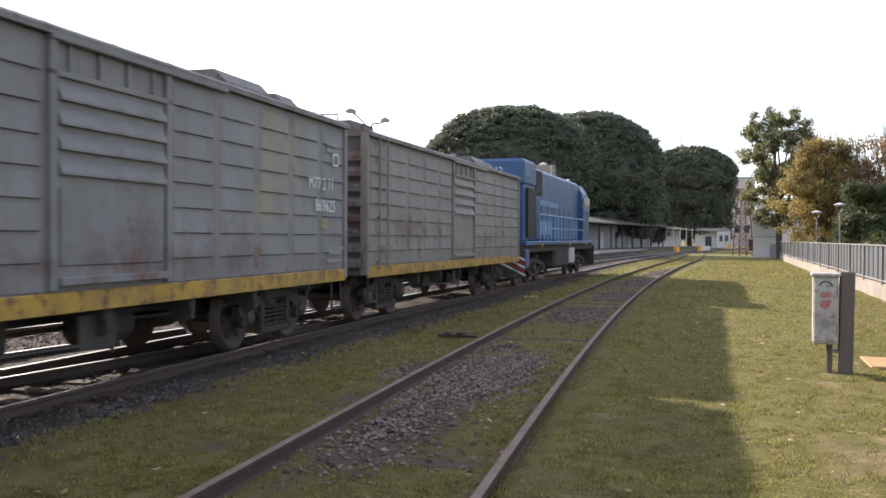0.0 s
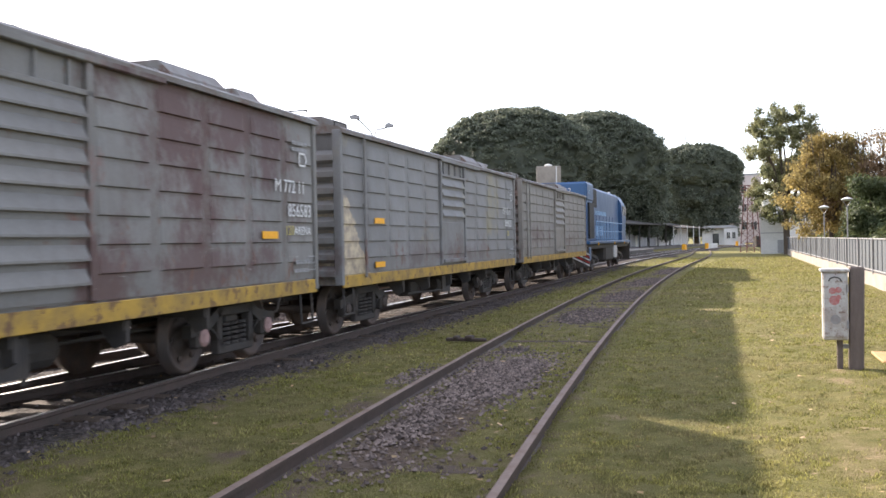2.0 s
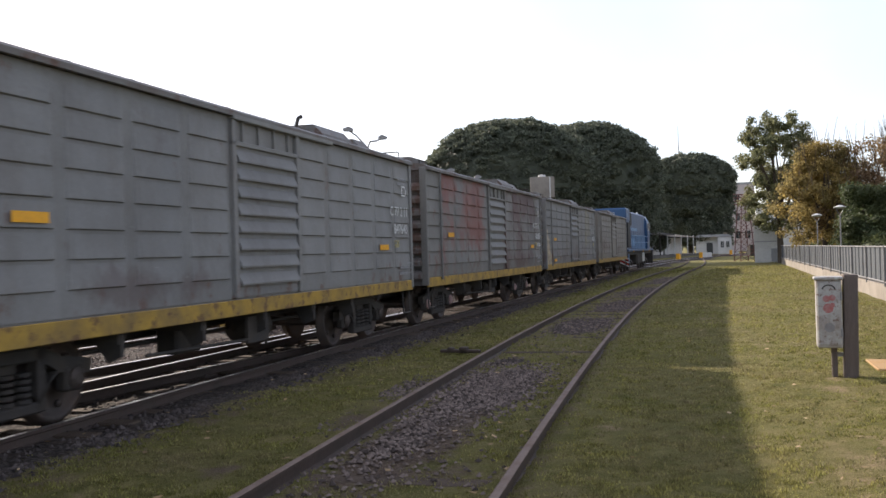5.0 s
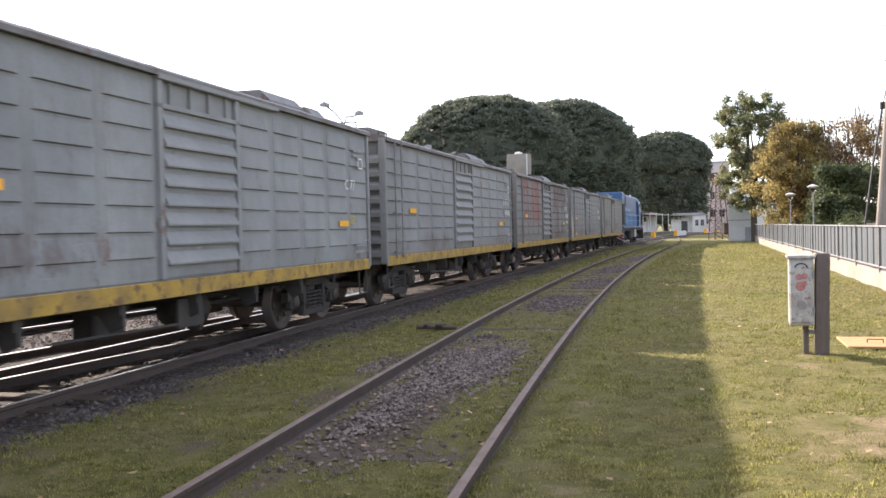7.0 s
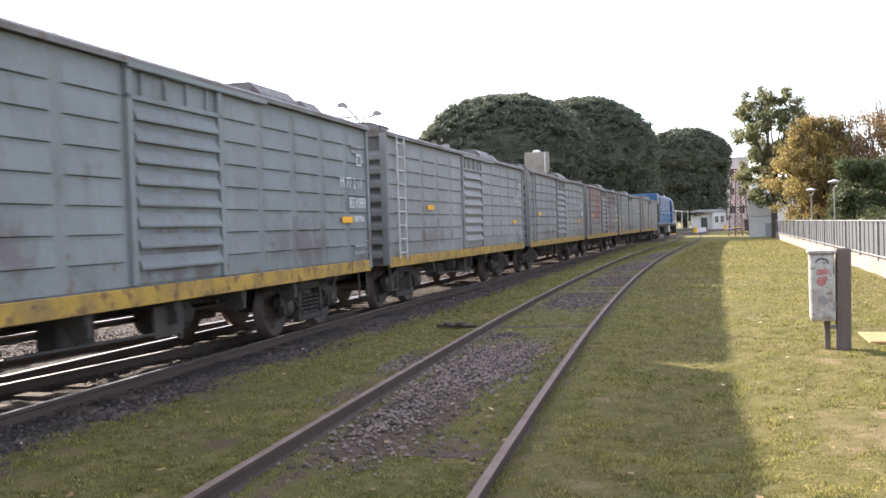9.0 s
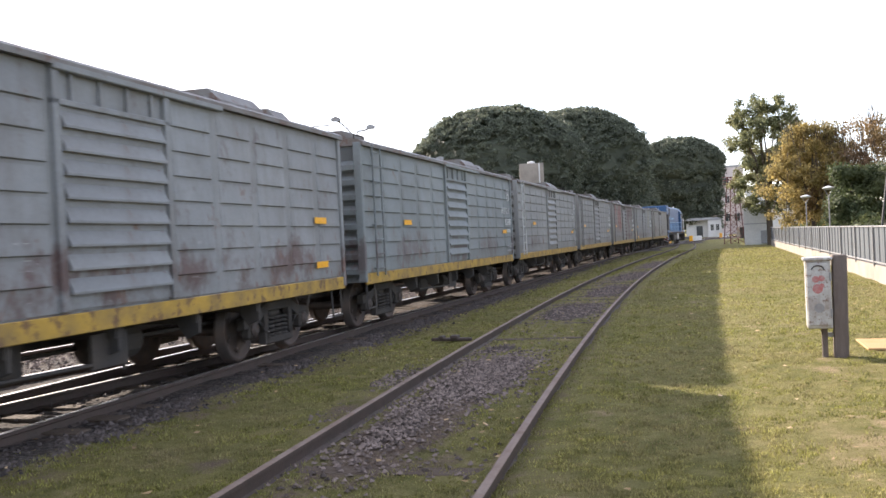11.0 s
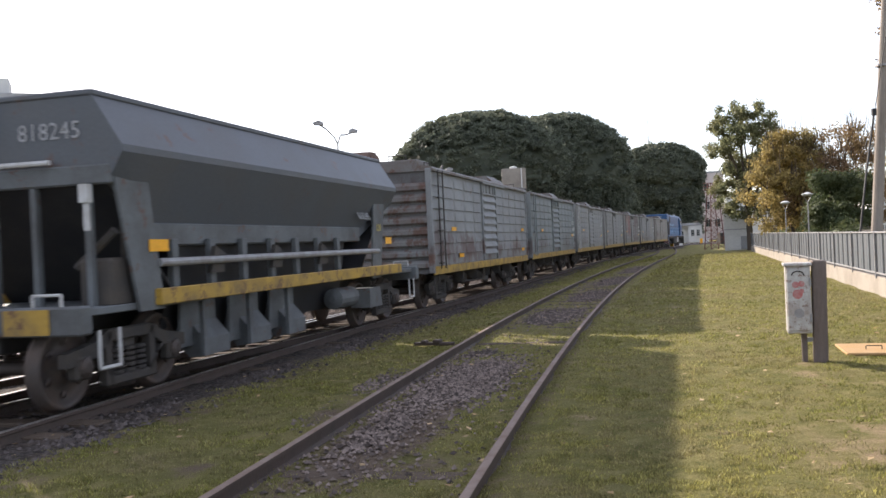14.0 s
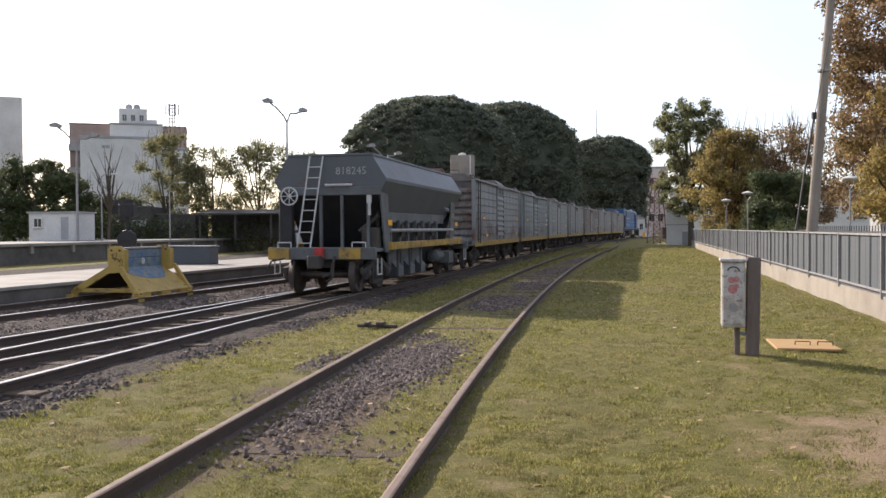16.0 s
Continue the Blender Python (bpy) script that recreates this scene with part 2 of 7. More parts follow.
def boxcar_paint(name, base, seed, patches=(), rust=0.5, streak=0.3, corner=None):
    """Old wagon paint in the wagon's own space: fading, grime that runs down, rust, scratches and worn patches.
    A patch is colour, along from-to, height from-to, soft edge, grain of its outline, strength."""
    m = bpy.data.materials.new(name)
    m.use_nodes = True
    p = m.node_tree.nodes["Principled BSDF"]
    tc = m.node_tree.nodes.new("ShaderNodeTexCoord")
    sep = m.node_tree.nodes.new("ShaderNodeSeparateXYZ")
    m.node_tree.links.new(tc.outputs["Object"], sep.inputs[0])
    along, high = sep.outputs[1], sep.outputs[2]
    v = coords(m, seed)
    runs = coords(m, seed + 3, (1, 1, 0.12))
    broad = noise_node(m, 0.5, 4, v)
    fine = noise_node(m, 28, 4, v, 0.7)
    col = mix(m, ramp(m, broad, 0.35, 0.68), tuple(c * 0.84 for c in base), tuple(c * 1.13 for c in base))
    col = mix(m, times(m, ramp(m, noise_node(m, 1.6, 7, v, 0.7), 0.45, 0.72), 0.45), col, tuple(c * q for c, q in zip(base, (0.66, 0.6, 0.55))))
    col = mix(m, times(m, ramp(m, noise_node(m, 3.4, 6, runs, 0.7), 0.48, 0.72), streak), col, (0.1, 0.075, 0.06))
    for colour, y0, y1, z0, z1, soft, grain, power in patches:
        where = times(m, span(m, along, y0, y1, soft), span(m, high, z0, z1, soft))
        ragged = blend_sum(m, where, 0.2, noise_node(m, grain, 9, coords(m, seed + y0 * 3 + z0, (1, 0.8, 0.6)), 0.72))
        col = mix(m, times(m, ramp(m, ragged, 0.6, 0.72), power), col, colour)
    # rust in spots, more of it low down
    low = span(m, high, 0.6, 1.45, 0.5)
    spots = ramp(m, blend_sum(m, low, 0.07, noise_node(m, 2.6, 9, coords(m, seed + 7, (1, 1, 0.6)), 0.72)), 0.66 - rust * 0.1, 0.72 - rust * 0.1)
    col = mix(m, times(m, spots, 0.75), col, mix(m, fine, (0.1, 0.05, 0.035), (0.19, 0.1, 0.07)))
    if corner:
        # paint lost from the lower trailing corner, with a slanted ragged edge
        slant = blend_sum(m, high, 0.78, along)
        edge = blend_sum(m, noise_node(m, 3.5, 7, v, 0.7), 0.9, slant)
        q = m.node_tree.nodes.new("ShaderNodeMapRange")
        q.inputs["From Min"].default_value, q.inputs["From Max"].default_value = corner + 0.06, corner - 0.02
        m.node_tree.links.new(edge, q.inputs["Value"])
        col = mix(m, times(m, q.outputs["Result"], 0.92), col, mix(m, ramp(m, noise_node(m, 6, 6, v, 0.7), 0.4, 0.65), (0.5, 0.41, 0.27), (0.24, 0.2, 0.16)))
    scratch = ramp(m, noise_node(m, 5.0, 5, coords(m, seed + 11, (1, 0.35, 3.2)), 0.75), 0.655, 0.68)
    col = mix(m, times(m, times(m, scratch, span(m, high, 1.0, 2.0, 0.3)), 0.5), col, (0.4, 0.39, 0.37))
    col = mix(m, 1.0, col, mix(m, fine, (0.82,) * 3, (1.18,) * 3), 'MULTIPLY')
    oi = m.node_tree.nodes.new("ShaderNodeObjectInfo")
    col = mix(m, 1.0, col, mix(m, oi.outputs["Random"], (0.93, 0.94, 0.95), (1.06, 1.05, 1.04)), 'MULTIPLY')
    m.node_tree.links.new(col, p.inputs["Base Color"])
    p.inputs["Specular IOR Level"].default_value = 0.3
    r = m.node_tree.nodes.new("ShaderNodeMapRange")
    r.inputs["To Min"].default_value, r.inputs["To Max"].default_value = 0.42, 0.7
    m.node_tree.links.new(broad, r.inputs["Value"])
    m.node_tree.links.new(r.outputs["Result"], p.inputs["Roughness"])
    b = m.node_tree.nodes.new("ShaderNodeBump")
    b.inputs["Strength"].default_value, b.inputs["Distance"].default_value = 0.25, 0.03
    m.node_tree.links.new(noise_node(m, 1.9, 3, v), b.inputs["Height"])
    m.node_tree.links.new(b.outputs["Normal"], p.inputs["Normal"])
    return m


MAROON, OXIDE, SCUFF, OCHRE = (0.085, 0.04, 0.036), (0.19, 0.068, 0.052), (0.09, 0.05, 0.042), (0.25, 0.22, 0.13)
M_PAINT = {
    1: boxcar_paint("boxcar_grey_brown", (0.215, 0.2, 0.178), 1, [(MAROON, -4.9, -1.5, 1.2, 2.1, 0.35, 1.6, 0.6), (MAROON, 1.2, 3.5, 1.2, 1.8, 0.3, 1.9, 0.45)], 0.55, 0.4),
    2: boxcar_paint("boxcar_grey_dull", (0.195, 0.192, 0.186), 12, [(OCHRE, 3.2, 4.5, 1.7, 3.4, 0.15, 1.1, 0.6), (MAROON, -3.4, 3.4, 1.1, 1.6, 0.25, 2.2, 0.45)], 0.4, 0.3, corner=-3.88),
    3: boxcar_paint("boxcar_grey_over_red", (0.185, 0.18, 0.168), 23, [(OXIDE, -5.3, -1.2, 1.5, 4.4, 0.6, 0.8, 0.88), (MAROON, 1.4, 5.4, 2.0, 4.4, 0.7, 0.8, 0.85), (MAROON, 0.6, 5.0, 1.0, 1.8, 0.4, 1.4, 0.75)], 0.55, 0.4),
    4: boxcar_paint("boxcar_grey_even", (0.215, 0.213, 0.205), 31, [(MAROON, -4.0, -1.5, 1.1, 1.5, 0.2, 2.0, 0.4)], 0.35, 0.25),
    5: boxcar_paint("boxcar_grey_cool", (0.23, 0.232, 0.224), 44, [(SCUFF, -4.4, -2.2, 1.15, 1.6, 0.2, 2.4, 0.55)], 0.3, 0.2),
    6: boxcar_paint("boxcar_grey_teal", (0.18, 0.2, 0.2), 58, [(SCUFF, -0.8, 0.9, 1.1, 1.7, 0.15, 2.2, 0.6), (MAROON, -4.6, -2.2, 1.1, 1.7, 0.3, 2.0, 0.5), (MAROON, 2.0, 4.6, 1.1, 1.7, 0.3, 2.0, 0.5)], 0.4, 0.3),
    7: boxcar_paint("boxcar_grey_scuffed", (0.215, 0.222, 0.222), 63, [(SCUFF, -5.8, 5.2, 1.05, 1.75, 0.4, 1.5, 0.85), (SCUFF, -6.3, -5.0, 1.2, 2.4, 0.5, 2.0, 0.6)], 0.5, 0.3),
}
M_ENDS = surface("boxcar_end_sheet", (0.2, 0.205, 0.2), 0.6, (0.12, 0.06, 0.04), 0.8, 1.2, 25, 0.08, rust=0.85, seed=80, stretch=(1, 1, 0.5))
M_RUSTY = surface("rust_brown_steel", (0.15, 0.1, 0.08), 0.8, (0.1, 0.055, 0.04), 0.7, 2.5, 25, 0.15, spec=0.2, seed=82)
M_YELLOW = surface("yellow_sill_paint", (0.42, 0.26, 0.045), 0.6, (0.12, 0.09, 0.06), 0.85, 2.2, 20, 0.05, rust=0.7, seed=5)
M_REFLECT = surface("orange_reflector", (0.85, 0.4, 0.02), 0.4, (0.5, 0.25, 0.05), 0.3, 6, 40, 0)
M_UNDER = surface("grimy_steel", (0.05, 0.046, 0.043), 0.75, (0.1, 0.08, 0.06), 0.6, 3, 30, 0.1, spec=0.25, seed=3)
M_WHEEL = surface("wheel_steel", (0.075, 0.062, 0.055), 0.6, (0.15, 0.1, 0.07), 0.6, 4, 30, 0.05, metal=0.3, seed=8)
M_CAP = surface("faded_pink_primer", (0.4, 0.26, 0.24), 0.6, (0.15, 0.1, 0.08), 0.6, 8, 40, 0.05)
M_ROOF = surface("boxcar_roof_sheet", (0.17, 0.165, 0.155), 0.6, (0.1, 0.06, 0.04), 0.7, 1.5, 25, 0.08, rust=0.5, seed=15)
M_LIGHTSTEEL = surface("pale_painted_steel", (0.5, 0.5, 0.49), 0.5, (0.2, 0.16, 0.12), 0.5, 5, 40, 0.03)
M_WHITE_LETTER = surface("white_stencil_paint", (0.68, 0.68, 0.66), 0.6, (0.25, 0.25, 0.25), 0.5, 6, 50, 0)
M_FADED_LETTER = surface("faded_stencil_paint", (0.34, 0.34, 0.34), 0.6, (0.12, 0.12, 0.12), 0.7, 6, 50, 0)
M_YELLOW_LETTER = surface("yellow_stencil_paint", (0.5, 0.42, 0.12), 0.6, (0.2, 0.2, 0.18), 0.6, 6, 50, 0)
M_HOPPER = surface("hopper_dark_grey", (0.088, 0.096, 0.106), 0.5, (0.11, 0.105, 0.1), 0.6, 0.8, 25, 0.05, rust=0.1, seed=91)
M_HOPPER_LOW = surface("hopper_grey_frame", (0.125, 0.135, 0.138), 0.6, (0.055, 0.048, 0.042), 0.75, 1.5, 25, 0.05, rust=0.2, seed=97)
M_BLUE = surface("locomotive_blue", (0.02, 0.078, 0.185), 0.42, (0.02, 0.05, 0.12), 0.5, 0.9, 25, 0.03, seed=2, spec=0.5)
# black for sooty and black parts, and for shade painted on some sheets
M_DARK = surface("soot_and_shade_black", (0.02, 0.02, 0.022), 0.6, (0.05, 0.045, 0.04), 0.5, 3, 30, 0.05)
M_LIGHTBLUE = surface("pale_blue_rail_paint", (0.25, 0.42, 0.62), 0.45, (0.15, 0.25, 0.4), 0.4, 4, 30, 0)
M_MAST = surface("red_oxide_steel", (0.13, 0.048, 0.043), 0.7, (0.12, 0.06, 0.05), 0.6, 3, 30, 0.05)
M_RED = surface("red_paint", (0.42, 0.035, 0.03), 0.5, (0.2, 0.03, 0.02), 0.5, 5, 30, 0.02)
M_GLASS = surface("dark_window_glass", (0.02, 0.025, 0.03), 0.12, (0.03, 0.03, 0.03), 0.3, 4, 20, 0, spec=0.8)
M_CONCRETE = surface("stained_concrete", (0.31, 0.275, 0.23), 0.9, (0.17, 0.145, 0.12), 0.7, 0.9, 18, 0.4, spec=0.15, seed=4)
# concrete with the shade of the platform walls put into its colour
M_CONCRETE_DARK = surface("shade_dark_concrete", (0.14, 0.13, 0.118), 0.9, (0.055, 0.05, 0.045), 0.8, 0.8, 14, 0.4, spec=0.15, seed=6)
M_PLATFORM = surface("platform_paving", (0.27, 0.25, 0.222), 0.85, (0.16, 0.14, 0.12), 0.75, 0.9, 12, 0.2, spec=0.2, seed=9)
M_FENCE = surface("grey_fence_sheet", (0.075, 0.086, 0.096), 0.6, (0.1, 0.1, 0.1), 0.5, 1.2, 25, 0.05, rust=0.05, seed=10, vary=0.2)
M_POST = surface("galvanised_post", (0.3, 0.3, 0.3), 0.5, (0.16, 0.12, 0.1), 0.6, 4, 30, 0.05, metal=0.3)
M_OLDWOOD = surface("tarred_timber_post", (0.16, 0.13, 0.115), 0.9, (0.22, 0.18, 0.155), 0.6, 5, 30, 0.7, spec=0.1, stretch=(6, 6, 1))
M_CABINET = surface("flaking_white_enamel", (0.45, 0.44, 0.41), 0.6, (0.2, 0.13, 0.09), 0.75, 6, 40, 0.15, rust=0.6, rust_col=(0.16, 0.09, 0.06), seed=14)
M_GRAFFITI = surface("faded_red_spray", (0.4, 0.13, 0.12), 0.7, (0.42, 0.36, 0.33), 0.9, 12, 50, 0)
M_PLATE = surface("orange_steel_plate", (0.4, 0.26, 0.13), 0.8, (0.4, 0.24, 0.09), 0.7, 3, 30, 0.2, spec=0.15)
M_BUFFER = surface("worn_yellow_steel", (0.4, 0.275, 0.07), 0.55, (0.22, 0.15, 0.05), 0.6, 2, 25, 0.08, rust=0.35, seed=17)
M_BLUEBOARD = surface("faded_blue_board", (0.075, 0.15, 0.25), 0.65, (0.24, 0.26, 0.24), 0.9, 5, 30, 0.08, rust=0.75, rust_col=(0.3, 0.24, 0.12), seed=27)
M_WALL_WHITE = surface("white_render", (0.62, 0.61, 0.58), 0.9, (0.36, 0.35, 0.33), 0.6, 0.3, 8, 0.1, spec=0.1, seed=19)
M_WALL_GREY = surface("grey_render", (0.36, 0.36, 0.36), 0.9, (0.2, 0.2, 0.2), 0.6, 0.4, 8, 0.1, spec=0.1, seed=20)
M_WALL_RED = surface("red_brick_render", (0.33, 0.26, 0.23), 0.9, (0.2, 0.14, 0.12), 0.6, 0.5, 8, 0.1, spec=0.1, seed=21)
M_WALL_PINK = surface("pink_render", (0.6, 0.53, 0.51), 0.9, (0.42, 0.36, 0.34), 0.6, 0.3, 8, 0.1, spec=0.1, seed=22)
M_ROOF_DARK = surface("dark_roof_sheet", (0.06, 0.055, 0.05), 0.8, (0.1, 0.09, 0.08), 0.6, 1, 15, 0.1, seed=24)
M_BARK = surface("grey_bark", (0.1, 0.08, 0.06), 0.95, (0.05, 0.04, 0.03), 0.7, 3, 20, 0.8, spec=0.08, stretch=(1, 1, 0.3))
M_POLE = surface("concrete_pole", (0.26, 0.225, 0.19), 0.85, (0.13, 0.11, 0.09), 0.6, 2, 25, 0.2, spec=0.15, stretch=(1, 1, 0.3))
M_LAMP = surface("lamp_glass_and_shade", (0.6, 0.6, 0.58), 0.4, (0.35, 0.35, 0.33), 0.4, 5, 30, 0)
M_LEAF_DARK = leaf_material("umbrella_tree_leaves", (0.115, 0.13, 0.095), (0.16, 0.175, 0.12), 2, 0.4)
M_LEAF_GREEN = leaf_material("green_leaves", (0.065, 0.085, 0.038), (0.11, 0.12, 0.05), 5, 0.35)
M_LEAF_LIGHT = leaf_material("light_green_leaves", (0.16, 0.172, 0.09), (0.25, 0.235, 0.115), 7, 0.55)
M_LEAF_OLIVE = leaf_material("olive_leaves", (0.17, 0.175, 0.085), (0.27, 0.24, 0.11), 6, 0.5)
M_LEAF_GOLD = leaf_material("golden_leaves", (0.36, 0.265, 0.09), (0.21, 0.185, 0.085), 8, 0.5)
M_LEAF_BROWN = leaf_material("rusty_autumn_leaves", (0.2, 0.125, 0.078), (0.28, 0.2, 0.085), 9, 0.42)


# ---------------------------------------------------------------- mesh helpers
class Geo:
    """Collects vertices and faces, and becomes one mesh."""

    def __init__(self):
        self.v, self.f = [], []

    def add(self, verts, faces):
        n = len(self.v)
        self.v += [tuple(p) for p in verts]
        self.f += [tuple(i + n for i in face) for face in faces]
        return self

    def box(self, x0, x1, y0, y1, z0, z1, c=0.0, m=None):
        """A box with chamfered edges along its longest way, or plain when c is 0."""
        pts = [(x, y, z) for x in (x0, x1) for y in (y0, y1) for z in (z0, z1)]
        faces = [(0, 1, 3, 2), (4, 6, 7, 5), (0, 4, 5, 1), (2, 3, 7, 6), (0, 2, 6, 4), (1, 5, 7, 3)]
        if c:
            bm = bmesh.new()
            vs = [bm.verts.new(p) for p in pts]
            for f in faces:
                bm.faces.new([vs[i] for i in f])
            bmesh.ops.bevel(bm, geom=bm.edges[:], offset=c, segments=1, affect='EDGES')
            bm.verts.index_update()
            pts, faces = [tuple(v.co) for v in bm.verts], [[v.index for v in f.verts] for f in bm.faces]
            bm.free()
        if m is not None:
            pts = [tuple(m @ Vector(p)) for p in pts]
        return self.add(pts, faces)

    def tube(self, a, b, r, n=8, r2=None, caps=True):
        a, b = Vector(a), Vector(b)
        d = (b - a).normalized()
        u = d.orthogonal().normalized()
        w = d.cross(u)
        r2 = r if r2 is None else r2
        pts = []
        for p, q in ((a, r), (b, r2)):
            pts += [p + (u * math.cos(k * math.tau / n) + w * math.sin(k * math.tau / n)) * q for k in range(n)]
        faces = [(k, (k + 1) % n, n + (k + 1) % n, n + k) for k in range(n)]
        if caps:
            faces += [tuple(range(n))[::-1], tuple(range(n, 2 * n))]
        return self.add(pts, faces)

    def path(self, pts, r, n=6):
        for a, b in zip(pts, pts[1:]):
            self.tube(a, b, r, n)
        return self

    def prism(self, outline, axis, a, b):
        """A closed outline in the plane across the axis, drawn out from a to b."""
        n = len(outline)
        put = {'x': lambda p, k: (k, p[0], p[1]), 'y': lambda p, k: (p[0], k, p[1]), 'z': lambda p, k: (p[0], p[1], k)}[axis]
        pts = [put(p, a) for p in outline] + [put(p, b) for p in outline]
        faces = [(k, (k + 1) % n, n + (k + 1) % n, n + k) for k in range(n)]
        return self.add(pts, faces + [tuple(range(n))[::-1], tuple(range(n, 2 * n))])

    def lathe(self, profile, centre, axis, n=20):
        """Rings of (radius, way along the axis) round a centre."""
        c = Vector(centre)
        u, w = {'x': (Vector((0, 1, 0)), Vector((0, 0, 1))), 'y': (Vector((1, 0, 0)), Vector((0, 0, 1))), 'z': (Vector((1, 0, 0)), Vector((0, 1, 0)))}[axis]
        d = {'x': Vector((1, 0, 0)), 'y': Vector((0, 1, 0)), 'z': Vector((0, 0, 1))}[axis]
        pts, faces = [], []
        for r, h in profile:
            pts += [c + d * h + (u * math.cos(k * math.tau / n) + w * math.sin(k * math.tau / n)) * r for k in range(n)]
        for j in range(len(profile) - 1):
            faces += [(j * n + k, j * n + (k + 1) % n, (j + 1) * n + (k + 1) % n, (j + 1) * n + k) for k in range(n)]
        faces += [tuple(range(n))[::-1], tuple(range((len(profile) - 1) * n, len(profile) * n))]
        return self.add(pts, faces)

    def mesh(self, name, smooth=False):
        me = bpy.data.meshes.new(name)
        me.from_pydata(self.v, [], self.f)
        bm = bmesh.new()
        bm.from_mesh(me)
        bmesh.ops.recalc_face_normals(bm, faces=bm.faces[:])
        bm.to_mesh(me)
        bm.free()
        if smooth:
            me.polygons.foreach_set("use_smooth", [True] * len(me.polygons))
        return me


CACHE = {}


def part(name, geo, material, parent, label="", m=None, smooth=False):
    """One mesh object under a thing or a part; geo is a Geo, or a mesh that is shared."""
    me = geo.mesh(name, smooth) if isinstance(geo, Geo) else geo
    if not me.materials:
        me.materials.append(material)
    o = new(name, me)
    if me.materials[0] != material:
        o.material_slots[0].link = 'OBJECT'
        o.material_slots[0].material = material
    o.parent = parent
    if m is not None:
        o.matrix_basis = m
    if label:
        o["label"] = label
    return o


def cached(key, make):
    if key not in CACHE:
        CACHE[key] = make()
    return CACHE[key]


def thing(name, m, label, category, group="", kind=""):
    o = new(name)
    o.empty_display_size = 0.3
    o.matrix_basis = m
    return tagged(o, label, category, group, kind)


def solid(name, geo, material, label, category="", group="", kind="", m=None, smooth=False):
    """A thing that is one mesh."""
    o = part(name, geo, material, None, "", m, smooth)
    return tagged(o, label, category, group, kind)


def lettering(text, size, material, parent, m, label):
    """Flat stencilled characters as a mesh."""
    c = bpy.data.curves.new("lettering", 'FONT')
    c.body, c.size, c.extrude = text, size, 0.002
    c.resolution_u = 2
    tmp = bpy.data.objects.new("lettering", c)
    me = bpy.data.meshes.new_from_object(tmp)
    bpy.data.objects.remove(tmp)
    me.materials.clear()
    return part("lettering", me, material, parent, label, m)


ON_SIDE = Matrix(((0, 0, 1, 0), (1, 0, 0, 0), (0, 1, 0, 0), (0, 0, 0, 1)))
ON_REAR = Matrix(((1, 0, 0, 0), (0, 0, -1, 0), (0, 1, 0, 0), (0, 0, 0, 1)))


# ---------------------------------------------------------------- lines of track
def line_of(x0, y0, th0, knots, ks, s0=-40.0, s1=330.0, step=0.5):
    """A line on the ground from its start, heading (from +y to the right) and curvature along it."""
    n0 = int(round(-s0 / step))
    s = np.arange(s0, s1, step)
    k = np.interp(s, knots, ks)
    th = np.concatenate([[0], np.cumsum((k[1:] + k[:-1]) / 2 * step)])
    th = th - th[n0] + th0
    mid = (th[1:] + th[:-1]) / 2
    x = np.concatenate([[0], np.cumsum(np.sin(mid) * step)])
    y = np.concatenate([[0], np.cumsum(np.cos(mid) * step)])
    return s, x - x[n0] + x0, y - y[n0] + y0


def at(line, s, off=0.0, z=0.0):
    p = Vector((float(np.interp(s, line[0], line[1])), float(np.interp(s, line[0], line[2])), z))
    q = Vector((float(np.interp(s + 0.6, line[0], line[1])), float(np.interp(s + 0.6, line[0], line[2])), z))
    d = (q - p).normalized()
    return p + Vector((d.y, -d.x, 0)) * off


MAIN = line_of(-5.11, 8.0, radians(14.68), [0, 20, 40, 70, 110, 160], [0.00398, 0.00008, 0.00047, 0.00124, 0.00166, 0.00201])
# the siding in the lawn runs beside it and joins it far ahead
_y = np.arange(-6.0, 125.0, 1.0)
_x = -1.974 + 0.2178 * _y + 0.001369 * _y**2 - 4.375e-6 * _y**3
_x = np.where(_y < 0, -1.974 + 0.2178 * _y, _x)
_join = np.clip((_y - 66) / 55, 0, 1) ** 2
_x = _x * (1 - _join) + np.interp(_y, MAIN[2], MAIN[1]) * _join
_s = np.concatenate([[0], np.cumsum(np.hypot(np.diff(_x), np.diff(_y)))])
SIDING = (_s, _x, _y)
# a turnout's branch, which leaves the main line towards the camera, and the dead-end road at the platform
_sb = np.arange(-30, 26, 0.5)
_ob = -0.0032 * np.clip(22 - _sb, 0, 60) ** 2
_pb = [at(MAIN, float(s), float(o)) for s, o in zip(_sb, _ob)]
BRANCH = (_sb, np.array([p.x for p in _pb]), np.array([p.y for p in _pb]))
BAY = line_of(-6.2, 21.5, radians(20.0), [0, 60, 120], [0.0, 0.0004, 0.001], -30, 160)
RAIL_Z = 0.15


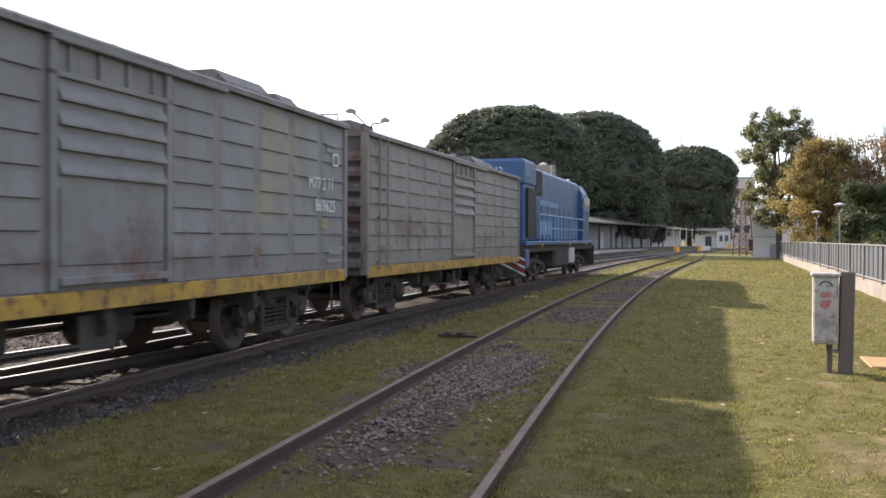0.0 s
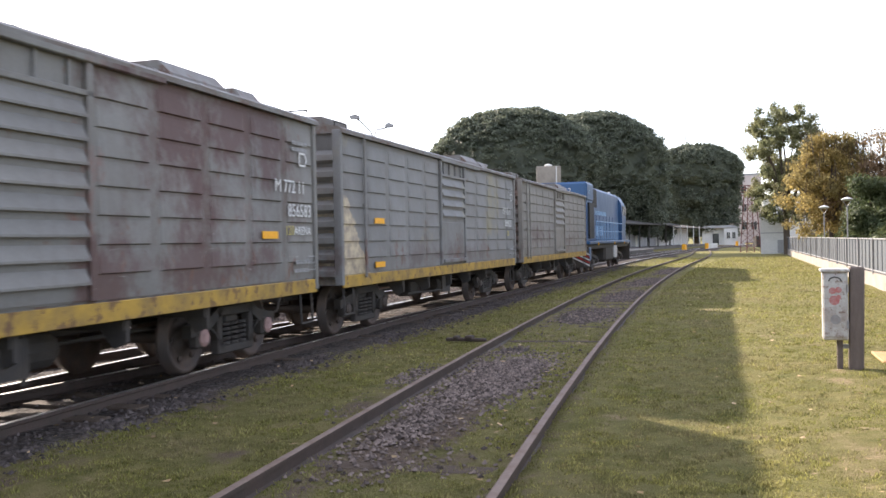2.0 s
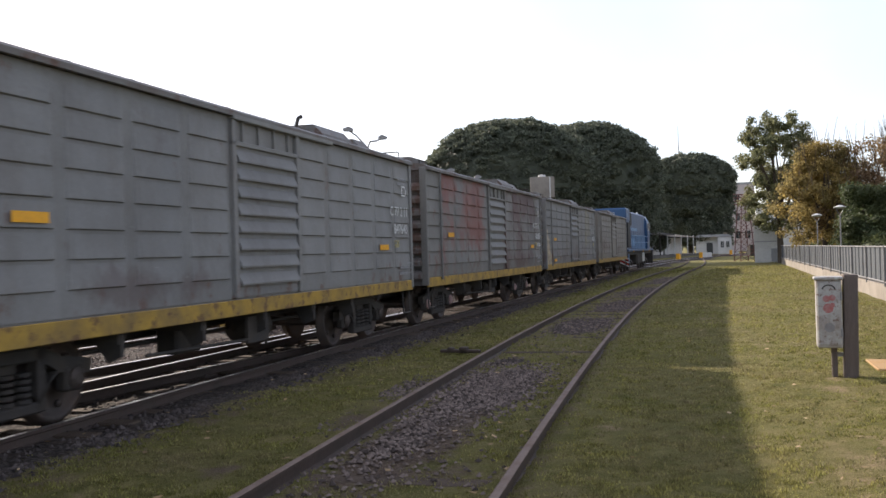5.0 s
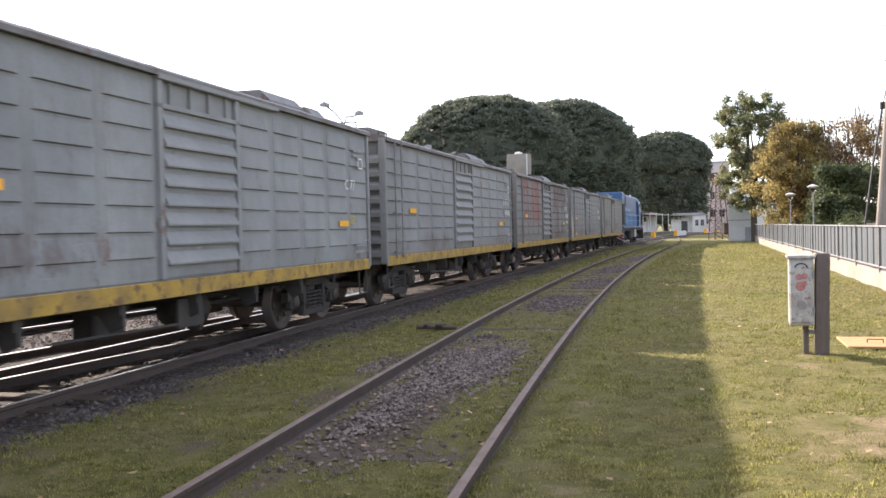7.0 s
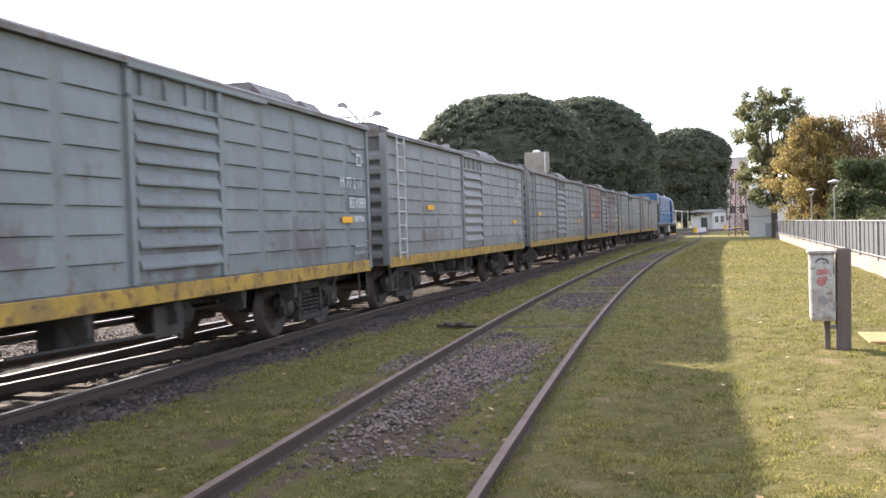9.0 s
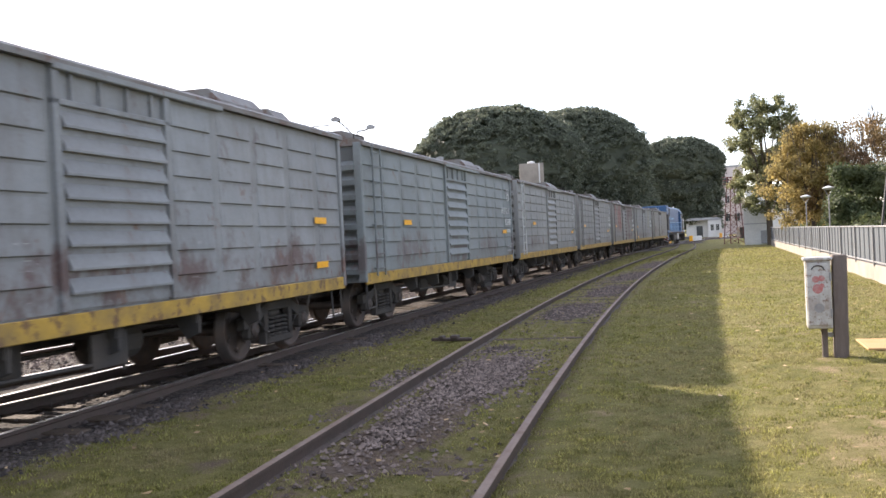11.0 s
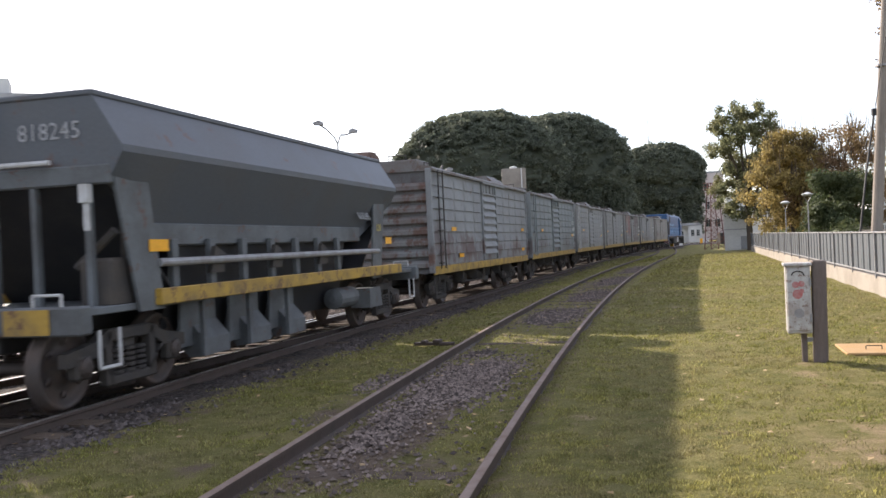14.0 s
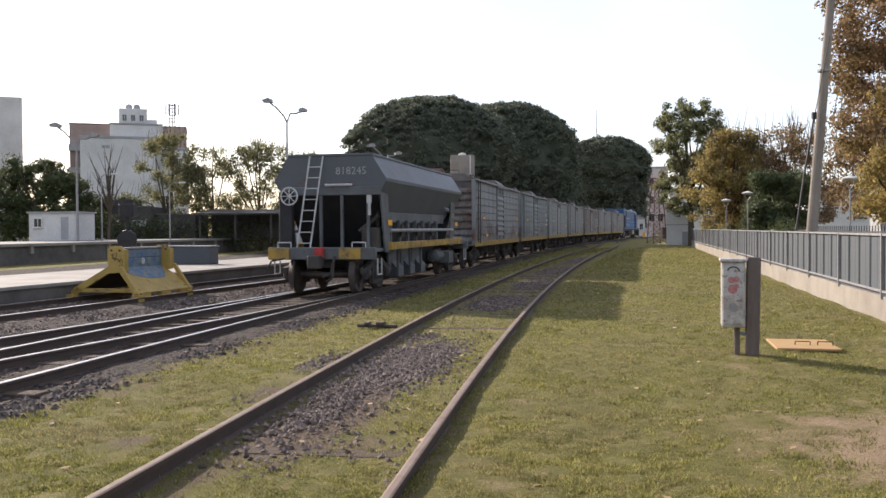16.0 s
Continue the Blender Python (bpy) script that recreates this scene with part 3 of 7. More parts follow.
def rail_mesh(line, s0, s1, off, step, base, head_top):
    """A rail with foot, web and head: the sides and the running surface as two meshes."""
    half = [(0.065, 0.0), (0.065, 0.012), (0.012, 0.03), (0.012, 0.1), (0.034, 0.112), (0.034, 0.142)]
    prof = half + [(-x, z) for x, z in half[::-1]]
    body, top = Geo(), Geo()
    ss = np.arange(s0, s1 + step / 2, step)
    ring = []
    for s in ss:
        p, q = at(line, float(s), off), at(line, float(s), off + 0.1)
        side = (q - p).normalized()
        ring.append([(p.x + side.x * x, p.y + side.y * x, base + z) for x, z in prof])
    n = len(prof)
    body.v = [p for r in ring for p in r]
    for j in range(len(ring) - 1):
        body.f += [(j * n + k, j * n + k + 1, (j + 1) * n + k + 1, (j + 1) * n + k) for k in range(n - 1) if k != 5]
    tops = []
    for r in ring:
        a, b = Vector(r[5]), Vector(r[6])
        tops += [a, a.lerp(b, 0.2) + Vector((0, 0, head_top)), a.lerp(b, 0.8) + Vector((0, 0, head_top)), b]
    top.v = [tuple(p) for p in tops]
    for j in range(len(ring) - 1):
        top.f += [(j * 4 + k, j * 4 + k + 1, (j + 1) * 4 + k + 1, (j + 1) * 4 + k) for k in range(3)]
    return body, top


def track(name, line, s0, s1, material_top, label, base=0.0, step=1.0):
    t = thing(name, Matrix(), label, "railway track", kind="structure")
    for off in (-0.872, 0.872):
        body, top = rail_mesh(line, s0, s1, off, step, base, 0.006)
        r = part("rail", body, M_RAIL_SIDE, t, "rusty steel rail")
        part("rail_head", top, material_top, r, "worn running surface")
    return t


# ---------------------------------------------------------------- the ground, one sheet
def spaced(fine0, fine1, step, far0, far1):
    a = list(np.arange(fine0, fine1, step))
    g, x = step, fine1
    while x < far1:
        a.append(x)
        g *= 1.18
        x += g
    a.append(far1)
    g, x = step, fine0
    while x > far0:
        g *= 1.18
        x -= g
        a.insert(0, max(x, far0))
    return np.array(a)


def lane(line, X, Y):
    """Distance across from a line, for points of the ground."""
    best = np.full(X.shape, 1e9)
    for s in np.arange(line[0][0], line[0][-1], 1.5):
        x, y = np.interp(s, line[0], line[1]), np.interp(s, line[0], line[2])
        x2, y2 = np.interp(s + 1.5, line[0], line[1]), np.interp(s + 1.5, line[0], line[2])
        dx, dy = x2 - x, y2 - y
        L = dx * dx + dy * dy
        if L < 1e-6:
            continue
        k = np.clip(((X - x) * dx + (Y - y) * dy) / L, 0, 1)
        best = np.minimum(best, np.hypot(X - x - k * dx, Y - y - k * dy))
    return best


def siding_cover(y, off):
    """How much gravel and how much bare soil lies at a place along and across the siding."""
    def blob(y0, ry, o0, ro):
        return np.exp(-(((y - y0) / ry) ** 2) ** 1.5 - (((off - o0) / ro) ** 2) ** 1.5)
    gravel = np.maximum(blob(11.6, 2.0, -0.2, 0.6), blob(11.4, 1.5, -1.3, 0.3) * 0.6)
    for k in ((14.3, 0.5, -0.5, 0.3), (20.8, 2.6, -0.1, 0.75), (27.5, 3.0, 0.1, 0.7), (36.0, 4.0, 0.0, 0.75), (47.0, 5.0, 0.0, 0.75)):
        gravel = np.maximum(gravel, blob(*k))
    gravel = np.maximum(gravel, blob(8.9, 1.6, -0.42, 0.3) * 0.75)
    inner = np.exp(-((np.abs(off) - 0.8) / 0.13) ** 2) * 0.55
    soil = np.maximum(inner, blob(8.6, 2.6, -0.3, 0.6) * 0.8)
    soil = np.maximum(soil, np.exp(-((off + 0.62) / 0.2) ** 2) * 0.6 * (y < 9))
    # soil strip outside the right rail, which also paints in that rail's shadow
    soil = np.maximum(soil, np.exp(-((off - 1.02) / 0.16) ** 2) * 0.5)
    soil = np.maximum(soil, np.maximum(blob(7.3, 0.5, -1.6, 0.25), blob(9.6, 0.8, -1.3, 0.3)) * 0.6)
    soil = np.maximum(soil, blob(7.2, 0.7, 0.2, 0.5) * 0.55)
    return gravel, np.maximum(soil, (np.abs(off) < 0.85) * np.clip((y - 12) / 10, 0, 0.4))


def thinness(x, y):
    """Where the turf is thin or worn through."""
    a = np.sin(x * 1.7 + 2 + 1.3 * np.sin(y * 0.8)) * np.sin(y * 1.1 + 0.9 * np.sin(x * 1.2))
    b = np.sin(x * 4.1 + y * 3.3 + 2 * np.sin(y * 1.9)) * np.sin(y * 3.7 - x * 2.2 + 1.5 * np.sin(x * 2.9))
    return a + 0.8 * b


def siding_off(x, y):
    return x - (-1.974 + 0.2178 * y + 0.001369 * y * y)


def build_ground():
    gx, gy = spaced(-13, 11, 0.14, -900, 900), spaced(3.0, 34, 0.14, -60, 2500)
    X, Y = np.meshgrid(gx, gy)
    dm = np.minimum(lane(MAIN, X, Y), np.minimum(lane(BRANCH, X, Y), lane(BAY, X, Y)))
    ds = lane(SIDING, X, Y)
    bed = np.clip((1.95 - dm) / 0.6, 0, 1)
    gap_left = np.clip((-4.2 - (X - (Y - 8) * 0.29 + 0.6)) / 0.8, 0, 1) * (Y > 4) * (Y < 120)
    bed = np.maximum(bed, gap_left * np.clip((X - (-26.0 + (Y - 8) * 0.3)) / 0.5, 0, 1))
    gravel, soil = siding_cover(np.clip(Y, 0, 60), siding_off(X, np.clip(Y, 0, 60)))
    bed = np.maximum(bed, gravel * 0.85 * (Y < 60))
    soil = np.maximum(soil * (Y < 60), np.clip((2.75 - dm) / 0.7, 0, 1) * 0.5)
    worn = np.exp(-((X - 4.4) ** 2 / 3.0 + (Y - 6.2) ** 2 / 6.0)) * 0.9
    worn = np.maximum(worn, np.exp(-((X - 2.55) ** 2 / 0.08 + (Y - 7.8) ** 2 / 0.1)) * 0.6)
    worn = np.maximum(worn, np.clip((3.3 - dm) / 1.2, 0, 1) * 0.3)
    worn = np.maximum(worn, np.exp(-((ds - 1.1) / 0.35) ** 2) * 0.33)
    worn = np.maximum(worn, np.clip((thinness(X, Y) - 0.5) * 0.7, 0, 0.5) * (np.abs(Y) < 70))
    Z = np.zeros_like(X)
    rnd = np.random.RandomState(4).rand(*X.shape)
    near = np.clip((60 - Y) / 40, 0, 1)
    Z += near * 0.022 * (rnd - 0.5)
    Z += near * 0.03 * (np.sin(X * 1.3 + Y * 0.7) * np.sin(Y * 0.9 - X * 0.4))
    Z = Z * np.clip((ds - 0.5) / 0.8, 0.3, 1) + np.exp(-((ds - 1.25) / 0.3) ** 2) * 0.018
    Z -= np.clip((0.95 - ds) / 0.3, 0, 1) * 0.012
    Z += np.clip((1.9 - dm) / 0.6, 0, 1) * 0.02
    nx, ny = len(gx), len(gy)
    me = bpy.data.meshes.new("ground")
    i = np.arange(nx * ny).reshape(ny, nx)
    quads = np.stack([i[:-1, :-1], i[:-1, 1:], i[1:, 1:], i[1:, :-1]], -1).reshape(-1, 4)
    me.from_pydata(np.stack([X, Y, Z], -1).reshape(-1, 3).tolist(), [], quads.tolist())
    for name, arr in (("bed", bed), ("worn", worn), ("soil", soil)):
        a = me.attributes.new(name, 'FLOAT', 'POINT')
        a.data.foreach_set("value", arr.ravel().astype(np.float32))
    me.polygons.foreach_set("use_smooth", [True] * len(me.polygons))
    me.materials.append(M_GROUND)
    return tagged(new("ground", me), "short worn lawn with bare patches and stone ballast", "ground", kind="structure")


build_ground()
track("main_track", MAIN, -20, 260, M_RAIL_TOP, "main line track with shiny worn rails", base=0.0, step=2.0)
track("siding_track", SIDING, 0, 125, M_RAIL_OLD, "disused siding track sunk in grass", base=-0.02, step=1.5)
track("branch_track", BRANCH, -28, 20, M_RAIL_TOP, "turnout track joining the main line", base=0.0, step=1.5)
track("bay_track", BAY, -26, 110, M_RAIL_TOP, "dead-end platform track", base=0.0, step=2.0)


def sleepers(parent, line, s0, s1, pitch, top, seed):
    rng = random.Random(seed)
    me = cached("sleeper", lambda: Geo().box(-1.3, 1.3, -0.12, 0.12, -0.14, 0.0, 0.012).mesh("sleeper"))
    s = s0
    while s < s1:
        p, q = at(line, s), at(line, s + 0.3)
        yaw = -math.degrees(math.atan2(q.x - p.x, q.y - p.y)) + rng.uniform(-2, 2)
        part("sleeper", me, M_SLEEPER, parent, "", pose(p.x, p.y, top + rng.uniform(-0.02, 0.012), rng.uniform(-1, 1), 0, yaw))
        s += pitch * rng.uniform(0.93, 1.07)


sleepers(bpy.data.objects["siding_track"], SIDING, 13.3, 16.2, 0.74, -0.004, 3)
sleepers(bpy.data.objects["siding_track"], SIDING, 16.6, 52.0, 0.68, -0.012, 4)
sleepers(bpy.data.objects["main_track"], MAIN, -4.0, 45.0, 0.66, 0.03, 5)
sleepers(bpy.data.objects["bay_track"], BAY, -10.0, 25.0, 0.66, 0.03, 6)


def scatter_stones(name, label, material, seed, spots):
    """Loose ballast stones: spots gives count, line, and functions for the way along and across."""
    rng = random.Random(seed)
    v, f = [], []
    for count, line, along, across, r0, r1 in spots:
        for _ in range(count):
            p = at(line, along(rng), across(rng))
            if line is SIDING:
                gr, so = siding_cover(p.y, siding_off(p.x, p.y))
                if rng.random() > gr ** 1.5 + 0.12 * so:
                    continue
            r, n, a = rng.uniform(r0, r1), len(v), rng.uniform(0, 6.28)
            z = 0.0 if line is SIDING else 0.02
            for k in range(5):
                b = a + k * 1.2566
                v.append((p.x + math.cos(b) * r * rng.uniform(0.7, 1.2), p.y + math.sin(b) * r * rng.uniform(0.7, 1.2), z + rng.uniform(-0.3, 0.2) * r))
            v.append((p.x + rng.uniform(-0.4, 0.4) * r, p.y + rng.uniform(-0.4, 0.4) * r, z + r * rng.uniform(0.5, 0.9)))
            f.extend([(n + k, n + (k + 1) % 5, n + 5) for k in range(5)])
    me = bpy.data.meshes.new(name)
    me.from_pydata(v, [], f)
    me.materials.append(material)
    tagged(new(name, me), label, "gravel", kind="stuff")


def scatter_grass():
    rng = np.random.RandomState(11)
    n = 900000
    d = 3.6 + 74 * rng.rand(n) ** 2.5
    ang = rng.uniform(-0.57, 0.62, n)
    x, y = d * np.sin(ang), d * np.cos(ang)
    # keep off the ballast, the gravel and the bare soil
    keep = x > -4.3 + (y - 8) * 0.29 + 0.75 + 0.2 * np.sin(y * 2.1) + 0.15 * np.sin(y * 5.3) + 0.45 * rng.rand(n) ** 2
    gravel, soil = siding_cover(y, siding_off(x, y))
    keep &= x < 8.9 + (y - 15.18) * 0.3117
    keep &= rng.rand(n) > np.clip(gravel * 1.5 + soil * 1.25, 0, 0.985)
    thin = thinness(x, y)
    trodden = np.exp(-((x - 4.4) ** 2 / 3.0 + (y - 6.2) ** 2 / 6.0)) * np.clip(0.75 + 0.5 * np.sin(x * 5.1 + 2 * np.sin(y * 3.1)) * np.sin(y * 4.3), 0, 1)
    keep &= rng.rand(n) > np.clip((thin - 0.5) * 1.1, 0, 0.75) + 0.93 * trodden
    x, y, d = x[keep], y[keep], d[keep]
    n = len(x)
    tuft = 0.8 + 0.5 * np.sin(x * 9.1 + 2 * np.sin(y * 3.0)) * np.sin(y * 7.3 + 2 * np.sin(x * 2.3)) + 0.4 * np.sin(x * 21 + 3 * np.sin(y * 6.1)) * np.sin(y * 17 + 2 * np.sin(x * 5.3))
    tuft = np.clip(tuft, 0.25, 1.8)
    h = rng.uniform(0.009, 0.025, n) * (1 + d / 30) * tuft
    w = rng.uniform(0.003, 0.0065, n) * (1 + d / 9)
    a = rng.uniform(0, 6.283, n)
    lx, ly = rng.normal(0, 0.7, n) * h, rng.normal(0, 0.7, n) * h
    dx, dy = np.cos(a) * w, np.sin(a) * w
    off = np.abs(siding_off(x, y)) / 1.04
    rise = np.clip((60 - y) / 40, 0, 1) * 0.03 * np.sin(x * 1.3 + y * 0.7) * np.sin(y * 0.9 - x * 0.4)
    rise = rise * np.clip((off - 0.5) / 0.8, 0.3, 1) + np.exp(-((off - 1.25) / 0.3) ** 2) * 0.018 - np.clip((0.95 - off) / 0.3, 0, 1) * 0.012
    low = rise - 0.015
    h = h + rise
    co = np.stack([np.stack([x - dx, y - dy, low], -1), np.stack([x + dx, y + dy, low], -1), np.stack([x + lx, y + ly, h], -1)], 1)
    me = bpy.data.meshes.new("grass")
    me.vertices.add(3 * n)
    me.vertices.foreach_set("co", co.reshape(-1).astype(np.float32))
    me.loops.add(3 * n)
    me.loops.foreach_set("vertex_index", np.arange(3 * n, dtype=np.int32))
    me.polygons.add(n)
    me.polygons.foreach_set("loop_start", np.arange(0, 3 * n, 3, dtype=np.int32))
    me.update(calc_edges=True)
    me.materials.append(M_BLADE)
    tagged(new("grass", me), "short patchy green and yellow grass", "grass", kind="stuff")


def scatter_leaves():
    rng = random.Random(21)
    v, f = [], []
    for _ in range(1500):
        x, y = rng.uniform(-4, 10), rng.uniform(4, 32)
        if rng.random() < 0.5:
            k = rng.uniform(0, 60)
            x, y = 8.7 + k * 0.298 - rng.random() ** 2 * 2.6, 15.18 + k * 0.955 - 4
        r, a, z = rng.uniform(0.02, 0.055), rng.uniform(0, 6.28), rng.uniform(0.02, 0.045)
        n = len(v)
        for k, rr in enumerate((1, 0.55, 0.9, 0.55)):
            b = a + k * 1.5708
            v.append((x + math.cos(b) * r * rr, y + math.sin(b) * r * rr, z + rng.uniform(-0.008, 0.012)))
        f.append((n, n + 1, n + 2, n + 3))
    me = bpy.data.meshes.new("fallen_leaves")
    me.from_pydata(v, [], f)
    me.materials.append(M_DRYLEAF)
    tagged(new("fallen_leaves", me), "dry brown leaves lying on the lawn", "leaves", kind="stuff")


scatter_stones("ballast_stones", "ballast stones along the main line, darkened for shade", M_STONE_DARK, 8, [
    (4500, MAIN, lambda r: r.uniform(-2, 32), lambda r: r.gauss(1.5, 0.2), 0.018, 0.045),
    (4500, MAIN, lambda r: r.uniform(-2, 32), lambda r: r.uniform(-3.5, 1.6), 0.018, 0.045)])
scatter_stones("siding_stones", "brown-grey loose stones between the siding rails", M_STONE, 9, [
    (21000, SIDING, lambda r: r.uniform(12.5, 20.5), lambda r: r.uniform(-1.5, 0.82), 0.01, 0.034),
    (11000, SIDING, lambda r: r.uniform(20.5, 60), lambda r: r.uniform(-0.82, 0.82), 0.012, 0.036),
    (8000, BAY, lambda r: r.uniform(-8, 24), lambda r: r.uniform(-1.6, 2.6), 0.02, 0.045)])
scatter_grass()
scatter_leaves()


# ---------------------------------------------------------------- the train
LB, GAP = 12.59, 1.05
SPIN = []  # wheelsets, with their radius
HY = LB / 2


def wheelset_mesh(r):
    g = Geo()
    for sgn in (-1, 1):
        prof = [(0.09, 0.66), (r * 0.38, 0.69), (r * 0.72, 0.72), (r * 0.86, 0.7), (r + 0.03, 0.7), (r + 0.03, 0.735), (r, 0.745), (r - 0.006, 0.835),
                (r * 0.88, 0.845), (r * 0.84, 0.8), (r * 0.45, 0.785), (0.14, 0.85), (0.1, 0.86)]
        g.lathe([(q, h * sgn) for q, h in prof], (0, 0, 0), 'x', 28)
    g.tube((-1.08, 0, 0), (1.08, 0, 0), 0.075, 10)
    for k in range(6):
        a = k * math.tau / 6
        for sgn in (-1, 1):
            g.tube((sgn * 0.8, math.cos(a) * r * 0.62, math.sin(a) * r * 0.62), (sgn * 0.822, math.cos(a) * r * 0.62, math.sin(a) * r * 0.62), r * 0.085, 8)
    return g.mesh("wheelset", True)


def bogie_frame_mesh(base, r):
    """Cast side frames with openings, bolster, springs and axle boxes; base is the distance between axles."""
    g = Geo()
    h = base / 2
    for sgn in (-1, 1):
        x0, x1 = sgn * 0.94, sgn * 1.06
        x0, x1 = min(x0, x1), max(x0, x1)
        for e in (-1, 1):
            g.prism([(e * (h + 0.26), r + 0.02), (e * (h + 0.26), r + 0.17), (e * (h - 0.2), r + 0.24), (e * 0.42, r + 0.36), (e * 0.42, r + 0.22), (e * (h - 0.2), r + 0.08)], 'x', x0, x1)
            g.prism([(e * (h - 0.16), r + 0.12), (e * (h - 0.28), r + 0.08), (e * 0.36, r - 0.24), (e * 0.36, r - 0.12)], 'x', x0, x1)
            g.box(x0 - 0.01, x1 + 0.02, e * h - 0.14, e * h + 0.14, r - 0.13, r + 0.13, 0.03)
            g.box(x0, x1, e * 0.42 - 0.06, e * 0.42 + 0.06, r - 0.26, r + 0.34, 0.01)
        g.box(x0, x1, -0.45, 0.45, r + 0.22, r + 0.36, 0.02)
        g.box(x0, x1, -0.42, 0.42, r - 0.27, r - 0.16, 0.02)
        for y in (-0.22, 0, 0.22):
            for z in range(5):
                g.tube(((x0 + x1) / 2, y, r - 0.15 + z * 0.062), ((x0 + x1) / 2, y, r - 0.115 + z * 0.062), 0.08, 10)
    g.box(-1.0, 1.0, -0.16, 0.16, r + 0.12, r + 0.3, 0.02)
    for e in (-1, 1):
        g.box(-0.9, 0.9, e * (h - r - 0.12) - 0.05, e * (h - r - 0.12) + 0.05, r - 0.12, r - 0.02)
    return g.mesh("bogie")


def bogie(parent, y, base=1.75, r=0.45, cap=None):
    b = part("bogie", cached(("bogie", base, r), lambda: bogie_frame_mesh(base, r)), M_UNDER, parent, "black cast-steel bogie frame", pose(0, y, 0))
    for e in ([-1, 1] if base < 2.5 else [-1, 0, 1]):
        w = part("wheelset", cached(("wheelset", r), lambda: wheelset_mesh(r)), M_WHEEL, b, "brown steel wheels on an axle", pose(0, e * base / 2, r))
        SPIN.append((w, e * base / 2, r))
        for sgn in (-1, 1):
            part("axle_cap", cached("axle_cap", lambda: Geo().lathe([(0.11, 0), (0.11, 0.03), (0.06, 0.06)], (0, 0, 0), 'x', 12).mesh("axle_cap")),
                 cap or M_WHEEL, b, "", pose(sgn * 1.07, e * base / 2, r, 0, 0 if sgn > 0 else 180, 0))
    return b


def side_panel_mesh(w, mid):
    """A pressed steel panel with seven ledges, at its place along the wagon."""
    m, d = 0.07, 0.028
    rows = [(1.08, 0.0)]
    for k in range(7):
        z = 1.34 + k * 0.285
        rows += [(z - 0.012, 0.0), (z, d), (z + 0.01, d), (z + 0.24, 0.0)]
    rows.append((3.4, 0.0))
    cols = [(mid - w / 2, 0), (mid - w / 2 + m, 0), (mid - w / 2 + m + 0.04, 0.7), (mid - w / 2 + m + 0.12, 1), (mid + w / 2 - m - 0.12, 1), (mid + w / 2 - m - 0.04, 0.7), (mid + w / 2 - m, 0), (mid + w / 2, 0)]
    pts = [(0.012 + q * f, y, z) for z, q in rows for y, f in cols]
    n = len(cols)
    faces = [(j * n + k, j * n + k + 1, (j + 1) * n + k + 1, (j + 1) * n + k) for j in range(len(rows) - 1) for k in range(n - 1)]
    return Geo().add(pts, faces).mesh("side_panel")


def end_wall_mesh():
    g = Geo()
    prof = [(0.0, 0.9)]
    for k in range(8):
        z = 1.0 + k * 0.27
        prof += [(0.0, z), (0.085, z + 0.05), (0.085, z + 0.14), (0.0, z + 0.22)]
    prof += [(0.0, 3.42), (-0.05, 3.42), (-0.05, 0.9)]
    g.prism([(-p[0], p[1]) for p in prof], 'x', -1.32, 1.32)
    return g.mesh("end_wall")


def roof_mesh():
    g = Geo()
    n = 10
    out = [(1.5 * math.cos(math.pi * k / n), 3.44 + 0.15 * math.sin(math.pi * k / n)) for k in range(n + 1)]
    g.prism(out + [(-1.5, 3.38), (1.5, 3.38)], 'y', -HY - 0.06, HY + 0.06)
    return g.mesh("roof")


def roof_rib_mesh():
    n = 10
    big = [(1.5 * math.cos(math.pi * j / n), 3.443 + 0.156 * math.sin(math.pi * j / n)) for j in range(n + 1)]
    return Geo().prism(big + [(-1.4, 3.42), (1.4, 3.42)], 'y', -0.03, 0.03).mesh("roof_rib")


def hatch_mesh(length, height, w=0.75):
    g = Geo()
    n = 8
    out = [(w * math.cos(math.pi * k / n) * (1 if k in (0, n) else 1.0), 3.52 + height * min(1, 1.5 * math.sin(math.pi * k / n))) for k in range(n + 1)]
    g.prism(out, 'y', -length / 2 + 0.1, length / 2 - 0.1)
    low = [(w * 0.97 * math.cos(math.pi * k / n), 3.52 + height * 0.7 * min(1, 1.5 * math.sin(math.pi * k / n))) for k in range(n + 1)]
    g.prism(low, 'y', -length / 2, length / 2)
    return g.mesh("roof_hatch")


def coupler_mesh(y, sgn):
    g = Geo()
    g.box(-0.1, 0.1, min(y, y + sgn * 0.35), max(y, y + sgn * 0.35), 0.68, 0.88, 0.02)
    g.box(-0.16, 0.16, min(y + sgn * 0.3, y + sgn * 0.53), max(y + sgn * 0.3, y + sgn * 0.53), 0.62, 0.94, 0.03)
    g.path([(0.3, y, 0.75), (0.32, y + sgn * 0.2, 0.5), (0.2, y + sgn * 0.45, 0.42)], 0.025)
    return g.mesh("coupler")


def ladder_mesh(z0, z1, w, n):
    g = Geo()
    for y in (-w / 2, w / 2):
        g.tube((0.06, y, z0), (0.06, y, z1), 0.02, 6)
    for k in range(n):
        z = z0 + (k + 0.5) * (z1 - z0) / n
        g.tube((0.06, -w / 2, z), (0.06, w / 2, z), 0.014, 6)
        if k % 3 == 0:
            for y in (-w / 2, w / 2):
                g.tube((0, y, z), (0.06, y, z), 0.015, 6)
    return g.mesh("ladder")


def letter_line_mesh():
    """A row of small characters as plain bars."""
    g = Geo()
    for k in range(9):
        g.box(0, 0.003, k * 0.058, k * 0.058 + 0.04, 0, 0.055)
    return g.mesh("letter_line")


